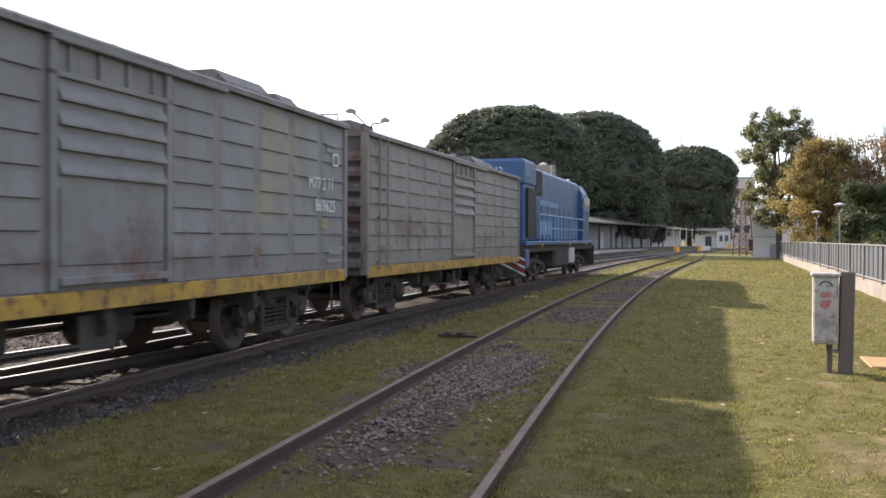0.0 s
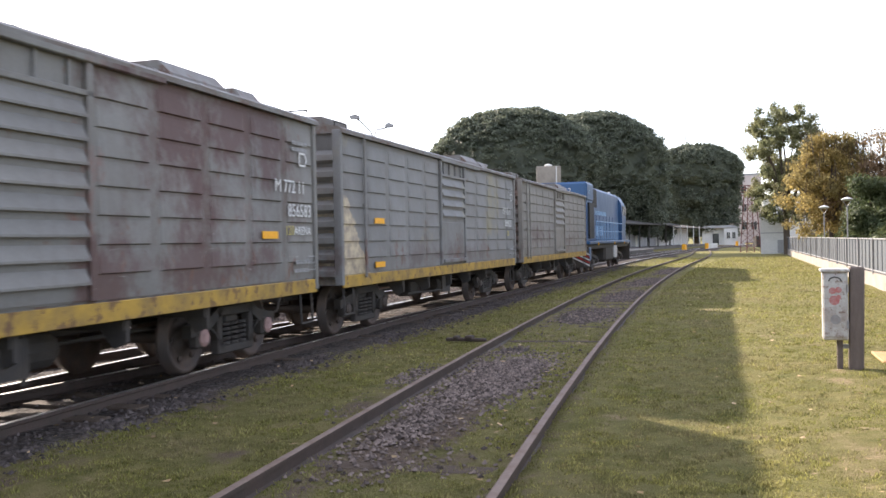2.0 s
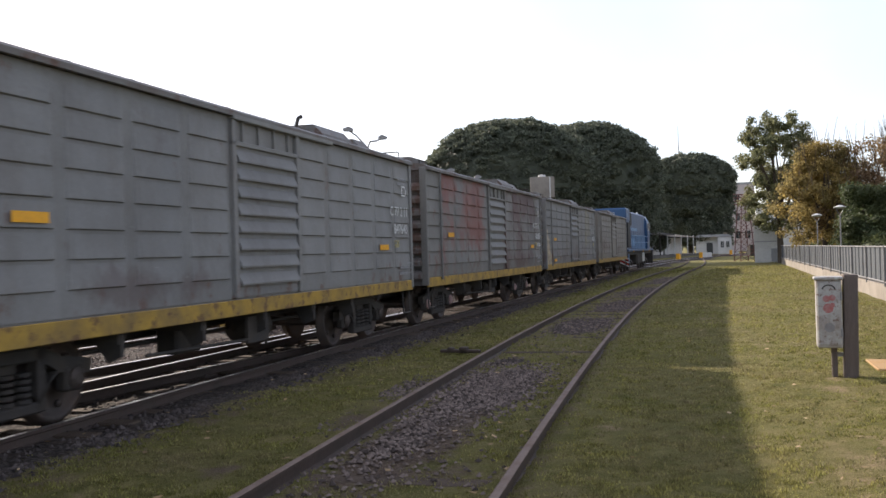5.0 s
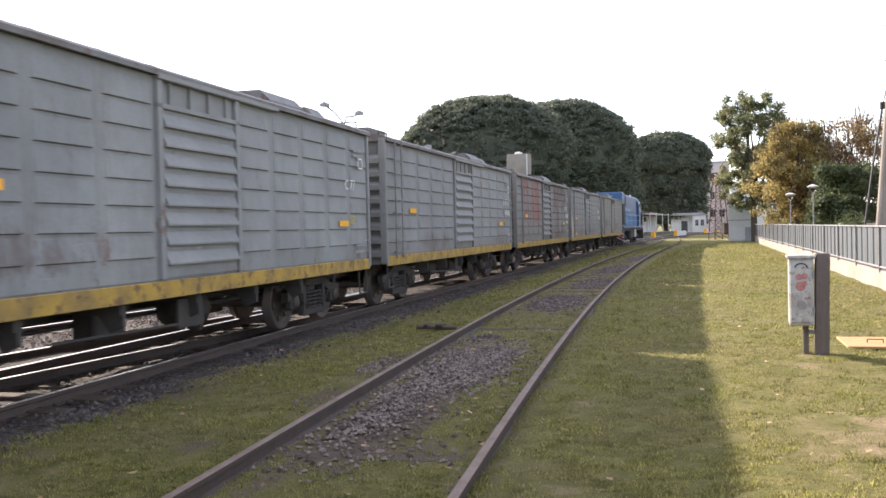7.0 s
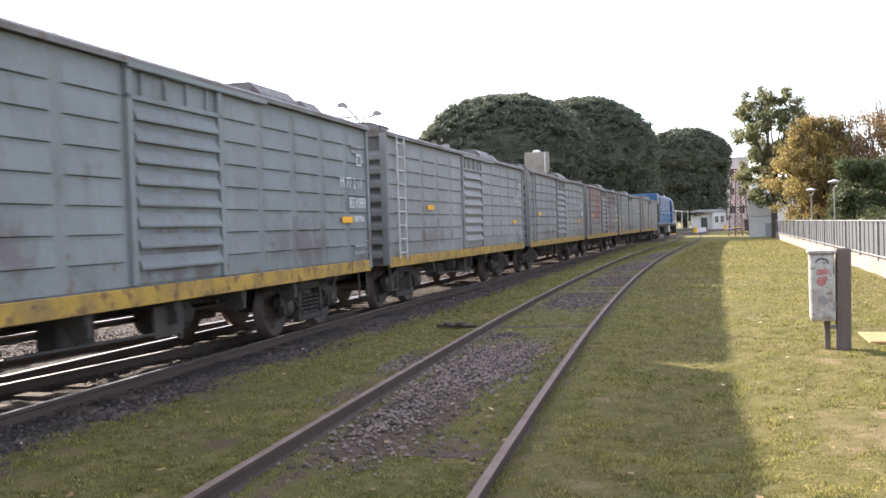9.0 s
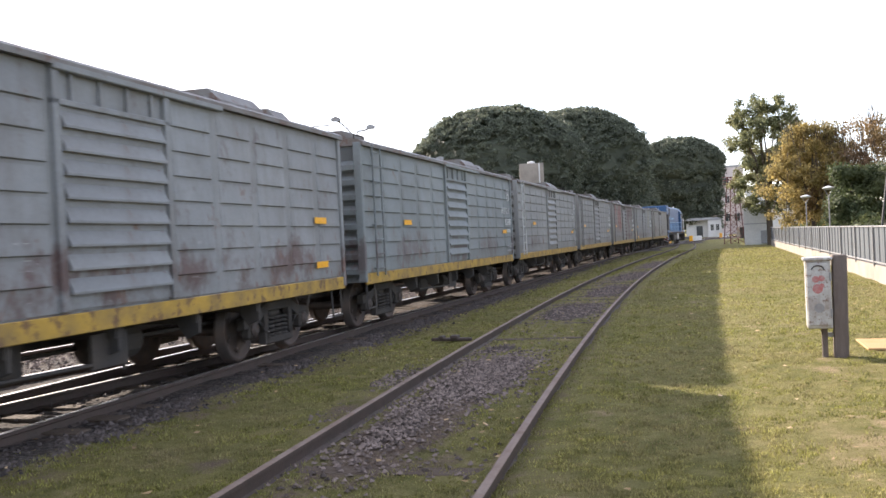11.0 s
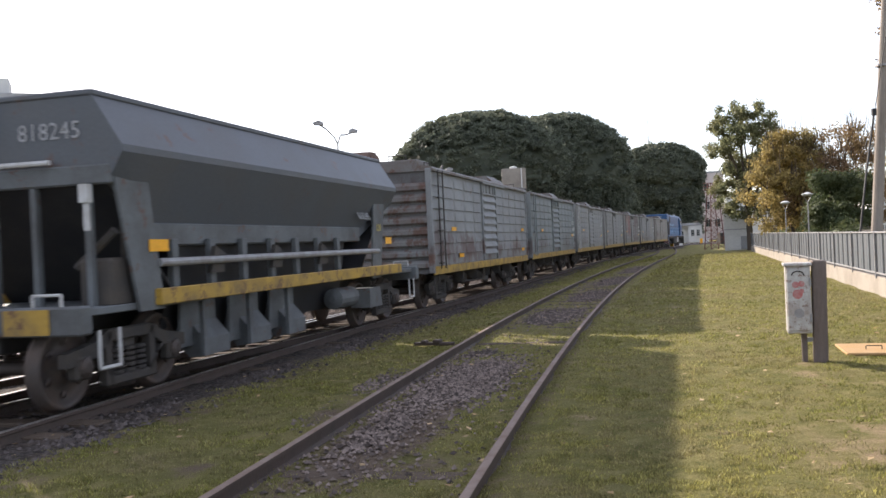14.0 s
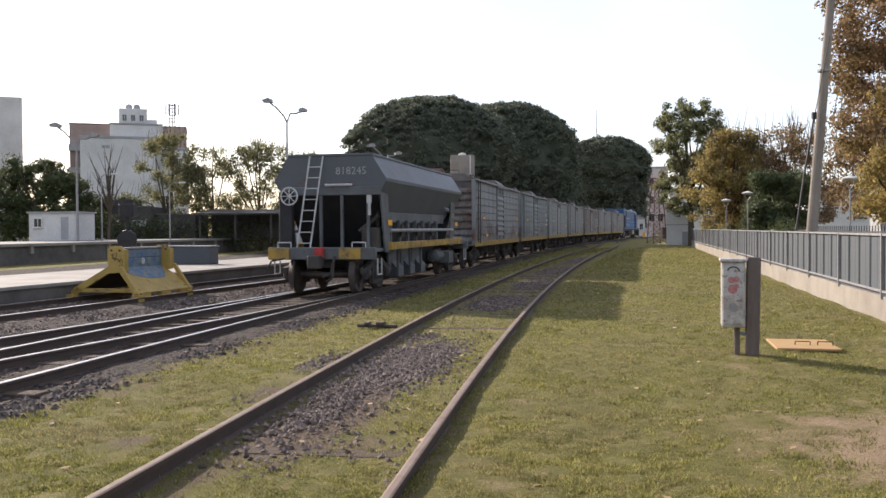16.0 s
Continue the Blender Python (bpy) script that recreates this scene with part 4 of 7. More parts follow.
CAR_GROUP = "boxcars of the train"
ROOF_PIPES = {"raised": [(0.4, 3.0, 3.56), (0.42, 3.08, 3.72), (0.46, 3.16, 3.98), (0.5, 3.22, 4.02)],
              "lying": [(0.9, -3.7, 3.58), (0.75, -2.9, 3.68), (0.6, -2.2, 3.8), (0.6, -2.12, 3.86), (0.6, -2.16, 3.68)]}


def boxcar(n, label, codes, end_code, ladder, low_panel=False, reflectors=(), pipe=""):
    M = M_PAINT[n]
    car = thing("boxcar", Matrix(), label, "boxcar", CAR_GROUP)
    part("body", cached("car_body", lambda: Geo().box(-1.4, 1.4, -HY, HY, 0.92, 3.44).mesh("body")), M, car)
    for sgn in (-1, 1):
        turn = 0 if sgn > 0 else 180
        for half in (-1, 1):
            w = (HY - 0.98) / 5
            for k in range(5):
                y = half * (0.98 + (k + 0.5) * w)
                part("side_panel", cached(("side_panel", half, k), lambda: side_panel_mesh(w, y)), M, car, "", pose(sgn * 1.403, 0, 0, 0, 0, turn))
        # door: frame, header, louvres, lower sheet
        def frame_geo():
            g = Geo()
            for y in (-0.94, 0.94):
                g.box(0, 0.07, y - 0.05, y + 0.05, 1.08, 3.36, 0.008)
            g.box(0, 0.07, -0.99, 0.99, 3.02, 3.08, 0.008)
            g.box(0, 0.1, -1.0, 2.2, 3.34, 3.41, 0.01)
            for k in range(4):
                g.box(0, 0.05, -0.7 + k * 0.45, -0.66 + k * 0.45, 3.08, 3.34)
            g.box(0, 0.012, -0.98, 0.98, 1.08, 3.4)
            return g.mesh("door_frame")
        part("door_frame", cached("door_frame", frame_geo), M, car, "", pose(sgn * 1.402, 0, 0, 0, 0, turn))
        door = part("sliding_door", cached("sliding_door", lambda: Geo().box(0.012, 0.03, -0.88, 0.88, 1.1, 3.02).mesh("sliding_door")), M, car, "closed sliding door with louvres", pose(sgn * 1.402, 0, 0, 0, 0, turn))
        slat = cached("slat", lambda: Geo().prism([(0.03, 0.0), (0.085, -0.13), (0.085, -0.155), (0.03, -0.15)], 'y', -0.86, 0.86).mesh("louvre_slat"))
        for k in range(4 if low_panel else 8):
            part("louvre_slat", slat, M, door, "", pose(0, 0, 2.97 - k * 0.225))
        if low_panel:
            part("door_sheet", cached("door_sheet", lambda: Geo().box(0.03, 0.05, -0.84, 0.84, 1.3, 2.02, 0.01).box(0.03, 0.1, -0.88, 0.88, 1.12, 1.2, 0.01).mesh("door_sheet")), M, door, "flat lower door sheet")
        part("side_sill", cached("side_sill", lambda: Geo().box(0, 0.04, -HY, HY, 0.86, 1.06, 0.008).mesh("side_sill")), M_YELLOW, car, "worn yellow stripe along the sill", pose(sgn * 1.402, 0, 0, 0, 0, turn))
        part("roof_edge", cached("roof_edge", lambda: Geo().box(0, 0.05, -HY, HY, 3.38, 3.45, 0.01).mesh("roof_edge")), M_ROOF, car, "", pose(sgn * 1.402, 0, 0, 0, 0, turn))
        for e in (-1, 1):
            part("corner_post", cached("corner_post", lambda: Geo().box(-0.09, 0.06, -0.07, 0.03, 0.9, 3.44, 0.015).mesh("corner_post")), M, car, "", pose(sgn * 1.4, e * (HY + 0.005), 0, 0, 0, 0 if sgn * e > 0 and sgn > 0 else (180 if sgn < 0 else 0)))
            part("step", cached("step", lambda: Geo().path([(0, -0.2, 0.9), (0.02, -0.2, 0.42), (0.02, 0.2, 0.42), (0, 0.2, 0.9)], 0.018).mesh("step")), M_UNDER, car, "", pose(sgn * 1.38, e * (HY - 0.3), 0))
        y = -HY + 0.62 if sgn > 0 else HY - 0.62
        if ladder is None:
            part("drain_pipe", cached("drain_pipe", lambda: Geo().tube((0.03, 0.3, 1.0), (0.03, 0.3, 3.4), 0.025, 8).box(0.0, 0.05, 0.26, 0.34, 2.2, 2.26).mesh("drain_pipe")), M, car, "", pose(sgn * 1.44, y, 0, 0, 0, turn))
            continue
        part("ladder", cached(("ladder", "side"), lambda: ladder_mesh(1.0, 3.42, 0.42, 9)), ladder, car, "steel rung ladder", pose(sgn * 1.44, y, 0, 0, 0, turn))
    for e in (-1, 1):
        part("end_wall", cached("end_wall", end_wall_mesh), M_ENDS if n in (1, 3, 7) else M, car, "corrugated end wall with rust", pose(0, e * HY, 0, 0, 0, 0 if e < 0 else 180))
        part("coupler", cached(("coupler", e), lambda: coupler_mesh(e * HY, e)), M_UNDER, car, "knuckle coupler and hose")
        bogie(car, e * (HY - 1.85), cap=M_CAP if n == 3 else None)
    roof = part("roof", cached("roof", roof_mesh), M_ROOF, car, "low arched sheet roof")
    rib = cached("roof_rib", roof_rib_mesh)
    for k in range(13):
        part("roof_rib", rib, M_ROOF, roof, "", pose(0, -HY + 0.3 + k * (LB - 0.6) / 12, 0))
    part("roof_hatch", cached("hatch_a", lambda: hatch_mesh(1.6, 0.38)), M_ROOF, car, "rounded roof hatch", pose(0.1, HY - 2.2, 0))
    part("roof_hatch", cached("hatch_b", lambda: hatch_mesh(0.8, 0.36, 0.65)), M_ROOF, car, "rounded roof hatch", pose(0.1, HY - 0.55, 0))
    part("roof_walk", cached("roof_walk", lambda: Geo().box(-1.1, 1.1, -HY + 0.02, -HY + 1.05, 3.45, 3.68, 0.02).mesh("roof_walk")), M_ROOF, car, "flat end hatch")
    part("grab_rail", cached("grab_rail", lambda: Geo().path([(0.35, -HY + 0.1, 3.66), (0.35, -HY + 0.1, 3.8), (0.8, -HY + 0.1, 3.8), (0.8, -HY + 0.1, 3.66)], 0.013).mesh("grab_rail")), M_UNDER, car)
    part("grab_rail", cached("grab_rail_side", lambda: Geo().path([(1.2, -HY + 0.3, 3.5), (1.2, -HY + 0.3, 3.62), (1.2, -HY + 0.8, 3.62), (1.2, -HY + 0.8, 3.5)], 0.013).mesh("grab_rail")), M_UNDER, car)

    def under_geo():
        g = Geo()
        g.box(-0.25, 0.25, -HY + 0.2, HY - 0.2, 0.62, 0.95, 0.02)
        for y in (-3.2, -1.6, 0, 1.6, 3.2):
            g.box(-1.35, 1.35, y - 0.06, y + 0.06, 0.74, 0.95)
            for s in (-1, 1):
                g.prism([(s * 1.36, 0.95), (s * 1.36, 0.62), (s * 1.2, 0.55), (s * 0.9, 0.95)], 'y', y - 0.03, y + 0.03)
        for s in (-1, 1):
            g.tube((s * 0.55, -3.6, 0.6), (s * 0.55, 3.6, 0.6), 0.025, 6)
        return g.mesh("underframe")
    part("underframe", cached("underframe", under_geo), M_UNDER, car)
    part("brake_cylinder", cached("brake_cyl", lambda: Geo().lathe([(0.05, -0.5), (0.2, -0.42), (0.2, 0.3), (0.14, 0.42)], (0.7, 0.8, 0.6), 'y', 14).mesh("brake_cylinder")), M_UNDER, car)
    part("brake_valve", cached("brake_valve", lambda: Geo().box(0.55, 0.85, -1.4, -0.8, 0.42, 0.95, 0.03).mesh("brake_valve")), M_UNDER, car)
    part("brake_lever", cached("brake_lever", lambda: Geo().box(1.2, 1.24, -0.3, 0.3, 0.45, 0.8).tube((1.22, -0.3, 0.5), (1.22, -2.6, 0.55), 0.02, 6).tube((1.22, 0.25, 0.85), (1.22, 0.25, 0.38), 0.025, 6).mesh("brake_lever")), M_UNDER, car)
    # lettering at the leading end of the side, and on the trailing end
    if codes:
        y0 = HY - 1.02
        part("letter_emblem", cached("emblem", lambda: Geo().box(0, 0.003, 0.0, 0.03, 0, 0.2).box(0, 0.003, 0.0, 0.22, 0, 0.028).box(0, 0.003, 0.0, 0.22, 0.172, 0.2).add([(0, 0.22, 0), (0, 0.29, 0.1), (0, 0.22, 0.2), (0, 0.2, 0.17), (0, 0.25, 0.1), (0, 0.2, 0.03)], [(0, 1, 4, 5), (1, 2, 3, 4)]).mesh("letter_emblem")), M_WHITE_LETTER, car, "white outline emblem", pose(1.462, y0 + 0.4, 2.72))
        for text, size, dy, z in codes:
            lettering(text, size, M_WHITE_LETTER, car, pose(1.462, y0 + dy, z) @ ON_SIDE, "white stencilled characters")
        lettering("120", 0.2, M_YELLOW_LETTER, car, pose(1.462, y0 - 0.1, 1.72) @ ON_SIDE, "faded yellow stencilled characters")
        line = cached("letter_line", letter_line_mesh)
        for dy, z in ((0.25, 3.02), (0.25, 2.93), (0.25, 1.18), (0.3, 1.3)):
            part("letter_line", line, M_FADED_LETTER, car, "row of small faded characters", pose(1.458, y0 + dy - 0.06, z))
        part("letter_table", cached("letter_table", lambda: Geo().box(0, 0.003, 0, 0.26, 0, 0.012).box(0, 0.003, 0, 0.26, 0.1, 0.112).box(0, 0.003, 0, 0.26, 0.2, 0.212).box(0, 0.003, 0, 0.012, 0, 0.212).box(0, 0.003, 0.124, 0.136, 0, 0.212).box(0, 0.003, 0.248, 0.26, 0, 0.212).mesh("letter_table")), M_FADED_LETTER, car, "outline of a small table", pose(1.458, y0 + 0.66, 1.2))
    if end_code:
        lettering(end_code, 0.22, M_WHITE_LETTER, car, pose(-0.1, -HY - 0.012, 3.16) @ ON_REAR, "white stencilled number")
    for y, z in reflectors:
        part("reflector", cached("reflector", lambda: Geo().box(0, 0.006, -0.23, 0.23, -0.05, 0.05).mesh("reflector")), M_REFLECT, car, "orange reflector strip", pose(1.462, y, z))
    if pipe:
        part("roof_pipe", cached(("roof_pipe", pipe), lambda: Geo().path(ROOF_PIPES[pipe], 0.035).mesh("roof_pipe")), M_UNDER, car, "bent loose pipe on the roof")
    return car


def hopper_car():
    L = 12.2
    h = L / 2
    car = thing("hopper_wagon", Matrix(), "dark grey ballast hopper wagon with white ladder", "hopper wagon")
    g = Geo()
    prof = [(1.06, 3.4), (1.1, 3.38), (1.45, 2.82), (1.45, 2.74), (1.06, 1.98), (1.06, 1.8)]
    closed = prof + [(-x, z) for x, z in prof[::-1]]
    r0 = -h + 0.3
    y0, y1 = r0 + 0.42, h - 1.75
    ring = []
    for y, s, lo in ((y0, 1.0, 2.45), (y0 + 1.0, 1.0, 1.8), (y1 - 1.35, 1.0, 1.8), (y1, 1.0, 2.45)):
        pts = []
        for x, z in closed:
            if z < lo:
                k = (2.82 - lo) / (2.82 - 1.98)
                pts.append((math.copysign(1.45 - (1.45 - 1.06) * min(1, k), x), y, lo))
            else:
                pts.append((x, y, z))
        ring.append(pts)
    n = len(closed)
    g.v = [p for r in ring for p in r]
    for j in range(3):
        g.f += [(j * n + k, j * n + (k + 1) % n, (j + 1) * n + (k + 1) % n, (j + 1) * n + k) for k in range(n)]
    g.f += [tuple(range(n))[::-1], tuple(range(3 * n, 4 * n))]
    part("bin", g, M_HOPPER, car, "dark grey sloped steel bin")
    rim = Geo()
    for s in (-1, 1):
        rim.box(min(s * 1.02, s * 1.12), max(s * 1.02, s * 1.12), y0, y1, 3.37, 3.44, 0.015)
    rim.box(-1.1, 1.1, y0 - 0.02, y0 + 0.06, 3.37, 3.44, 0.015).box(-1.1, 1.1, y1 - 0.06, y1 + 0.02, 3.37, 3.44, 0.015)
    part("rim", rim, M_HOPPER, car, "rounded top rim")
    # skirt, end plates and the doors below
    part("skirt", Geo().box(-1.1, 1.1, y0 + 1.0, y1 - 1.4, 1.72, 2.0, 0.02), M_HOPPER_LOW, car, "grey skirt under the bin")
    for y in (y0 + 0.8, y1 - 1.15):
        e = -1 if y < 0 else 1
        for s in (-1, 1):
            part("gusset_plate", Geo().prism([(y - e * 0.15, 0.98), (y + e * 0.35, 0.98), (y + e * 0.75, 2.5), (y + e * 0.1, 2.5)], 'x', s * 1.28 - 0.02, s * 1.28 + 0.02), M_HOPPER_LOW, car, "grey corner gusset plate")
        # black on the end sheets stands for the shade under the bin
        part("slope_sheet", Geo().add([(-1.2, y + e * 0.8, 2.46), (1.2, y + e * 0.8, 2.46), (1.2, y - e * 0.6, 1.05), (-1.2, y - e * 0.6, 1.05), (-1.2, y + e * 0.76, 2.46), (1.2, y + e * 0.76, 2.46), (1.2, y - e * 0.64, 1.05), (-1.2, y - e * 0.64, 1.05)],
             [(0, 1, 2, 3), (7, 6, 5, 4), (0, 4, 5, 1), (2, 6, 7, 3), (1, 5, 6, 2), (0, 3, 7, 4)]), M_DARK, car, "sloping end sheet coloured black for shade")
    for s in (-1, 1):
        part("side_rail", Geo().box(s * 1.34 - 0.05, s * 1.34 + 0.05, y0 + 0.75, y1 + 0.35, 1.03, 1.22, 0.01), M_YELLOW, car, "yellow side rail")
        part("operating_pipe", Geo().tube((s * 1.3, y0 + 0.85, 1.52), (s * 1.3, y1 - 0.9, 1.52), 0.05, 10), M_POST, car, "grey pipe along the doors")
        for k in range(7):
            y = y0 + 1.4 + k * 0.92
            part("door_strut", cached("door_strut", lambda: Geo().box(-0.04, 0.04, -0.07, 0.07, 1.2, 1.8, 0.01).mesh("door_strut")), M_HOPPER_LOW, car, "", pose(s * 1.16, y, 0))
            if k % 2:
                part("door_arm", cached("door_arm", lambda: Geo().prism([(-0.2, 1.35), (0.15, 1.35), (0.2, 1.6), (-0.05, 1.7)], 'x', -0.03, 0.03).mesh("door_arm")), M_UNDER, car, "", pose(s * 1.24, y, 0))
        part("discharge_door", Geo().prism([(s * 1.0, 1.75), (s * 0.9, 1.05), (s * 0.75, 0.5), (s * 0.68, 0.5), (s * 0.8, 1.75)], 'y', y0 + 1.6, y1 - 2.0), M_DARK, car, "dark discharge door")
        for k, (yy, zz) in enumerate(((y0 + 2.0, 0.42), (y0 + 3.3, 0.36), (y0 + 4.6, 0.4))):
            part("chute_plate", Geo().prism([(yy - 0.25, 1.03), (yy + 0.25, 1.03), (yy + 0.18, zz), (yy - 0.3, zz)], 'x', s * 1.0 - 0.02, s * 1.0 + 0.02), M_HOPPER_LOW, car, "grey chute plate")
            part("chute", Geo().prism([(s * 0.7, 1.0), (s * 0.98, 1.0), (s * 0.98, 0.72), (s * 1.18, 0.5), (s * 1.18, 0.28), (s * 0.96, 0.26), (s * 0.7, 0.5)], 'y', yy + 0.02, yy + 0.7), M_HOPPER_LOW, car, "grey steel discharge chute")
            part("chute_hanger", Geo().box(s * 1.22 - 0.03, s * 1.22 + 0.03, yy - 0.1, yy - 0.02, 0.3, 1.05), M_HOPPER_LOW, car)
        part("air_tank", Geo().lathe([(0.06, -0.5), (0.19, -0.44), (0.19, 0.44), (0.06, 0.5)], (s * 1.05, y1 - 2.4, 0.68), 'y', 14), M_HOPPER_LOW, car, "grey air tank")
        part("ballast_shoot", Geo().prism([(y1 - 1.55, 0.8), (y1 - 0.95, 0.8), (y1 - 0.85, 0.42), (y1 - 1.6, 0.42)], 'x', s * 1.12 - 0.2, s * 1.12 + 0.2), M_HOPPER_LOW, car, "grey box shoot")
        for y, z in ((y0 + 0.85, 1.72), (y1 - 0.25, 1.72)):
            part("reflector", cached("hop_reflector", lambda: Geo().box(0, 0.006, -0.2, 0.2, -0.07, 0.07).mesh("reflector")), M_REFLECT, car, "orange reflector strip", pose(s * 1.312, y, z, 0, 0, 0 if s > 0 else 180))
    # end platforms
    for e in (-1, 1):
        part("headstock", Geo().box(-1.36, 1.36, min(e * h, e * (h - 0.22)), max(e * h, e * (h - 0.22)), 0.82, 1.12, 0.02), M_HOPPER_LOW, car, "grey end beam")
        part("end_deck", Geo().box(-1.25, 1.25, min(e * (h - 0.22), e * (h - 2.7)), max(e * (h - 0.22), e * (h - 2.7)), 1.0, 1.08, 0.01), M_HOPPER_LOW, car, "grey end platform")
        for s in (-1, 1):
            xp = 0.74 if s > 0 else -1.08
            part("end_panel", Geo().box(xp - 0.27, xp + 0.27, e * (h + 0.012) - 0.01, e * (h + 0.012) + 0.01, 0.84, 1.1), M_YELLOW, car, "worn yellow square on the end beam")
            part("grab_iron", Geo().path([(s * 0.95 - 0.17, e * (h - 0.05), 1.1), (s * 0.95 - 0.17, e * (h - 0.05), 1.24), (s * 0.95 + 0.17, e * (h - 0.05), 1.24), (s * 0.95 + 0.17, e * (h - 0.05), 1.1)], 0.016), M_LIGHTSTEEL, car)
            part("foot_step", Geo().path([(s * 1.33, e * (h - 0.35), 0.85), (s * 1.33, e * (h - 0.35), 0.45), (s * 1.33, e * (h - 0.7), 0.45), (s * 1.33, e * (h - 0.7), 0.85)], 0.02), M_LIGHTSTEEL, car)
        part("coupler", coupler_mesh(e * h, e), M_UNDER, car, "knuckle coupler and hose")
        bogie(car, e * (h - (1.32 if e < 0 else 1.75)))
    for x in (-0.25, 0.3, 0.98):
        part("end_post", Geo().box(x - 0.035, x + 0.035, r0 + 0.42, r0 + 0.5, 1.05, 2.52), M_HOPPER_LOW, car, "grey end post")
    part("end_beam", Geo().box(-1.3, 1.3, y0 - 0.02, y0 + 0.06, 2.4, 2.62, 0.02), M_HOPPER_LOW, car, "grey beam under the bin")
    lad = Geo()
    for x in (-0.61, -0.27):
        lad.tube((x - 0.12, r0 + 0.02, 1.08), (x + 0.12, r0 + 0.34, 3.38), 0.022, 6)
    for k in range(8):
        z = 1.22 + k * 0.27
        q = (z - 1.08) / 2.3
        lad.tube((-0.74 + 0.24 * q, r0 + 0.02 + 0.32 * q, z), (-0.38 + 0.24 * q, r0 + 0.02 + 0.32 * q, z), 0.013, 6)
    part("ladder", lad, M_LIGHTSTEEL, car, "white leaning ladder")
    part("grab_bar", Geo().tube((-0.1, r0 + 0.34, 2.66), (0.6, r0 + 0.34, 2.66), 0.03, 8), M_LIGHTSTEEL, car, "pale grab bar")
    part("lamp_bracket", Geo().box(1.02, 1.08, r0 + 0.3, r0 + 0.34, 1.9, 2.35).box(1.0, 1.1, r0 + 0.26, r0 + 0.36, 2.2, 2.4), M_LIGHTSTEEL, car)
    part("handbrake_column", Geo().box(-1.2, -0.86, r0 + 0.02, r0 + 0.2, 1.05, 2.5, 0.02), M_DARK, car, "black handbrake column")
    wh = Geo()
    c = Vector((-0.9, r0 - 0.04, 2.38))
    for k in range(20):
        a, b = k * math.tau / 20, (k + 1) * math.tau / 20
        wh.tube(c + Vector((math.cos(a), 0, math.sin(a))) * 0.215, c + Vector((math.cos(b), 0, math.sin(b))) * 0.215, 0.02, 6)
    for k in range(8):
        a = k * math.tau / 8
        wh.tube(c, c + Vector((math.cos(a), 0, math.sin(a))) * 0.215, 0.011, 5)
    wh.tube(c, c + Vector((0, 0.16, 0)), 0.04, 8)
    part("handbrake_wheel", wh, M_LIGHTSTEEL, car, "white spoked handbrake wheel")
    part("valve_gear", Geo().box(0.78, 1.2, r0 + 0.5, r0 + 1.1, 1.05, 1.6, 0.04).tube((0.7, r0 + 0.6, 1.5), (1.2, r0 + 0.6, 1.9), 0.05).tube((1.1, r0 + 0.9, 1.2), (1.1, r0 + 0.9, 2.1), 0.04), M_UNDER, car, "grimy valve gear")
    part("tail_lamp", Geo().lathe([(0.06, 0), (0.1, 0.02), (0.1, 0.12), (0.05, 0.16)], (0.0, -h - 0.2, 0.98), 'y', 12).box(-0.1, 0.1, -h - 0.18, -h - 0.02, 0.86, 1.12, 0.02), M_RED, car, "red tail marker")
    part("air_hose", Geo().path([(0.35, -h, 0.9), (0.4, -h - 0.22, 0.75), (0.38, -h - 0.25, 0.4), (0.2, -h - 0.15, 0.3)], 0.03), M_UNDER, car, "loose air hose")
    part("air_hose", Geo().path([(-0.9, -h, 0.85), (-1.2, -h - 0.15, 0.8), (-1.3, -h - 0.2, 0.6)], 0.022), M_UNDER, car, "loose air hose")
    part("centre_sill", Geo().box(-0.25, 0.25, -h + 0.2, h - 0.2, 0.62, 1.0, 0.02), M_UNDER, car)
    lettering("818245", 0.27, M_FADED_LETTER, car, pose(0.15, y0 - 0.012, 2.92) @ ON_REAR, "white stencilled number")
    lettering("818245", 0.22, M_FADED_LETTER, car, pose(1.3, y1 - 1.9, 2.14) @ ON_SIDE @ pose(0, 0, 0, -26), "white stencilled number")
    lettering("120", 0.2, M_YELLOW_LETTER, car, pose(1.312, y1 - 1.0, 1.92) @ ON_SIDE, "faded stencilled number")
    part("rusty_chute", Geo().prism([(h - 0.5, 3.16), (h - 0.55, 3.62), (h - 0.38, 3.78), (h + 0.08, 3.8), (h + 0.24, 3.7), (h + 0.26, 3.36), (h + 0.1, 3.14)], 'x', -0.62, 0.42)
         .prism([(h - 0.44, 3.24), (h - 0.48, 3.56), (h - 0.34, 3.7), (h + 0.06, 3.72), (h + 0.18, 3.64), (h + 0.2, 3.4), (h + 0.06, 3.22)], 'x', -0.68, 0.48), M_RUSTY, car, "rust-brown housing at the leading end")
    part("chute_stand", Geo().box(-0.2, -0.1, h - 0.3, h - 0.2, 1.05, 3.3), M_UNDER, car)
    return car


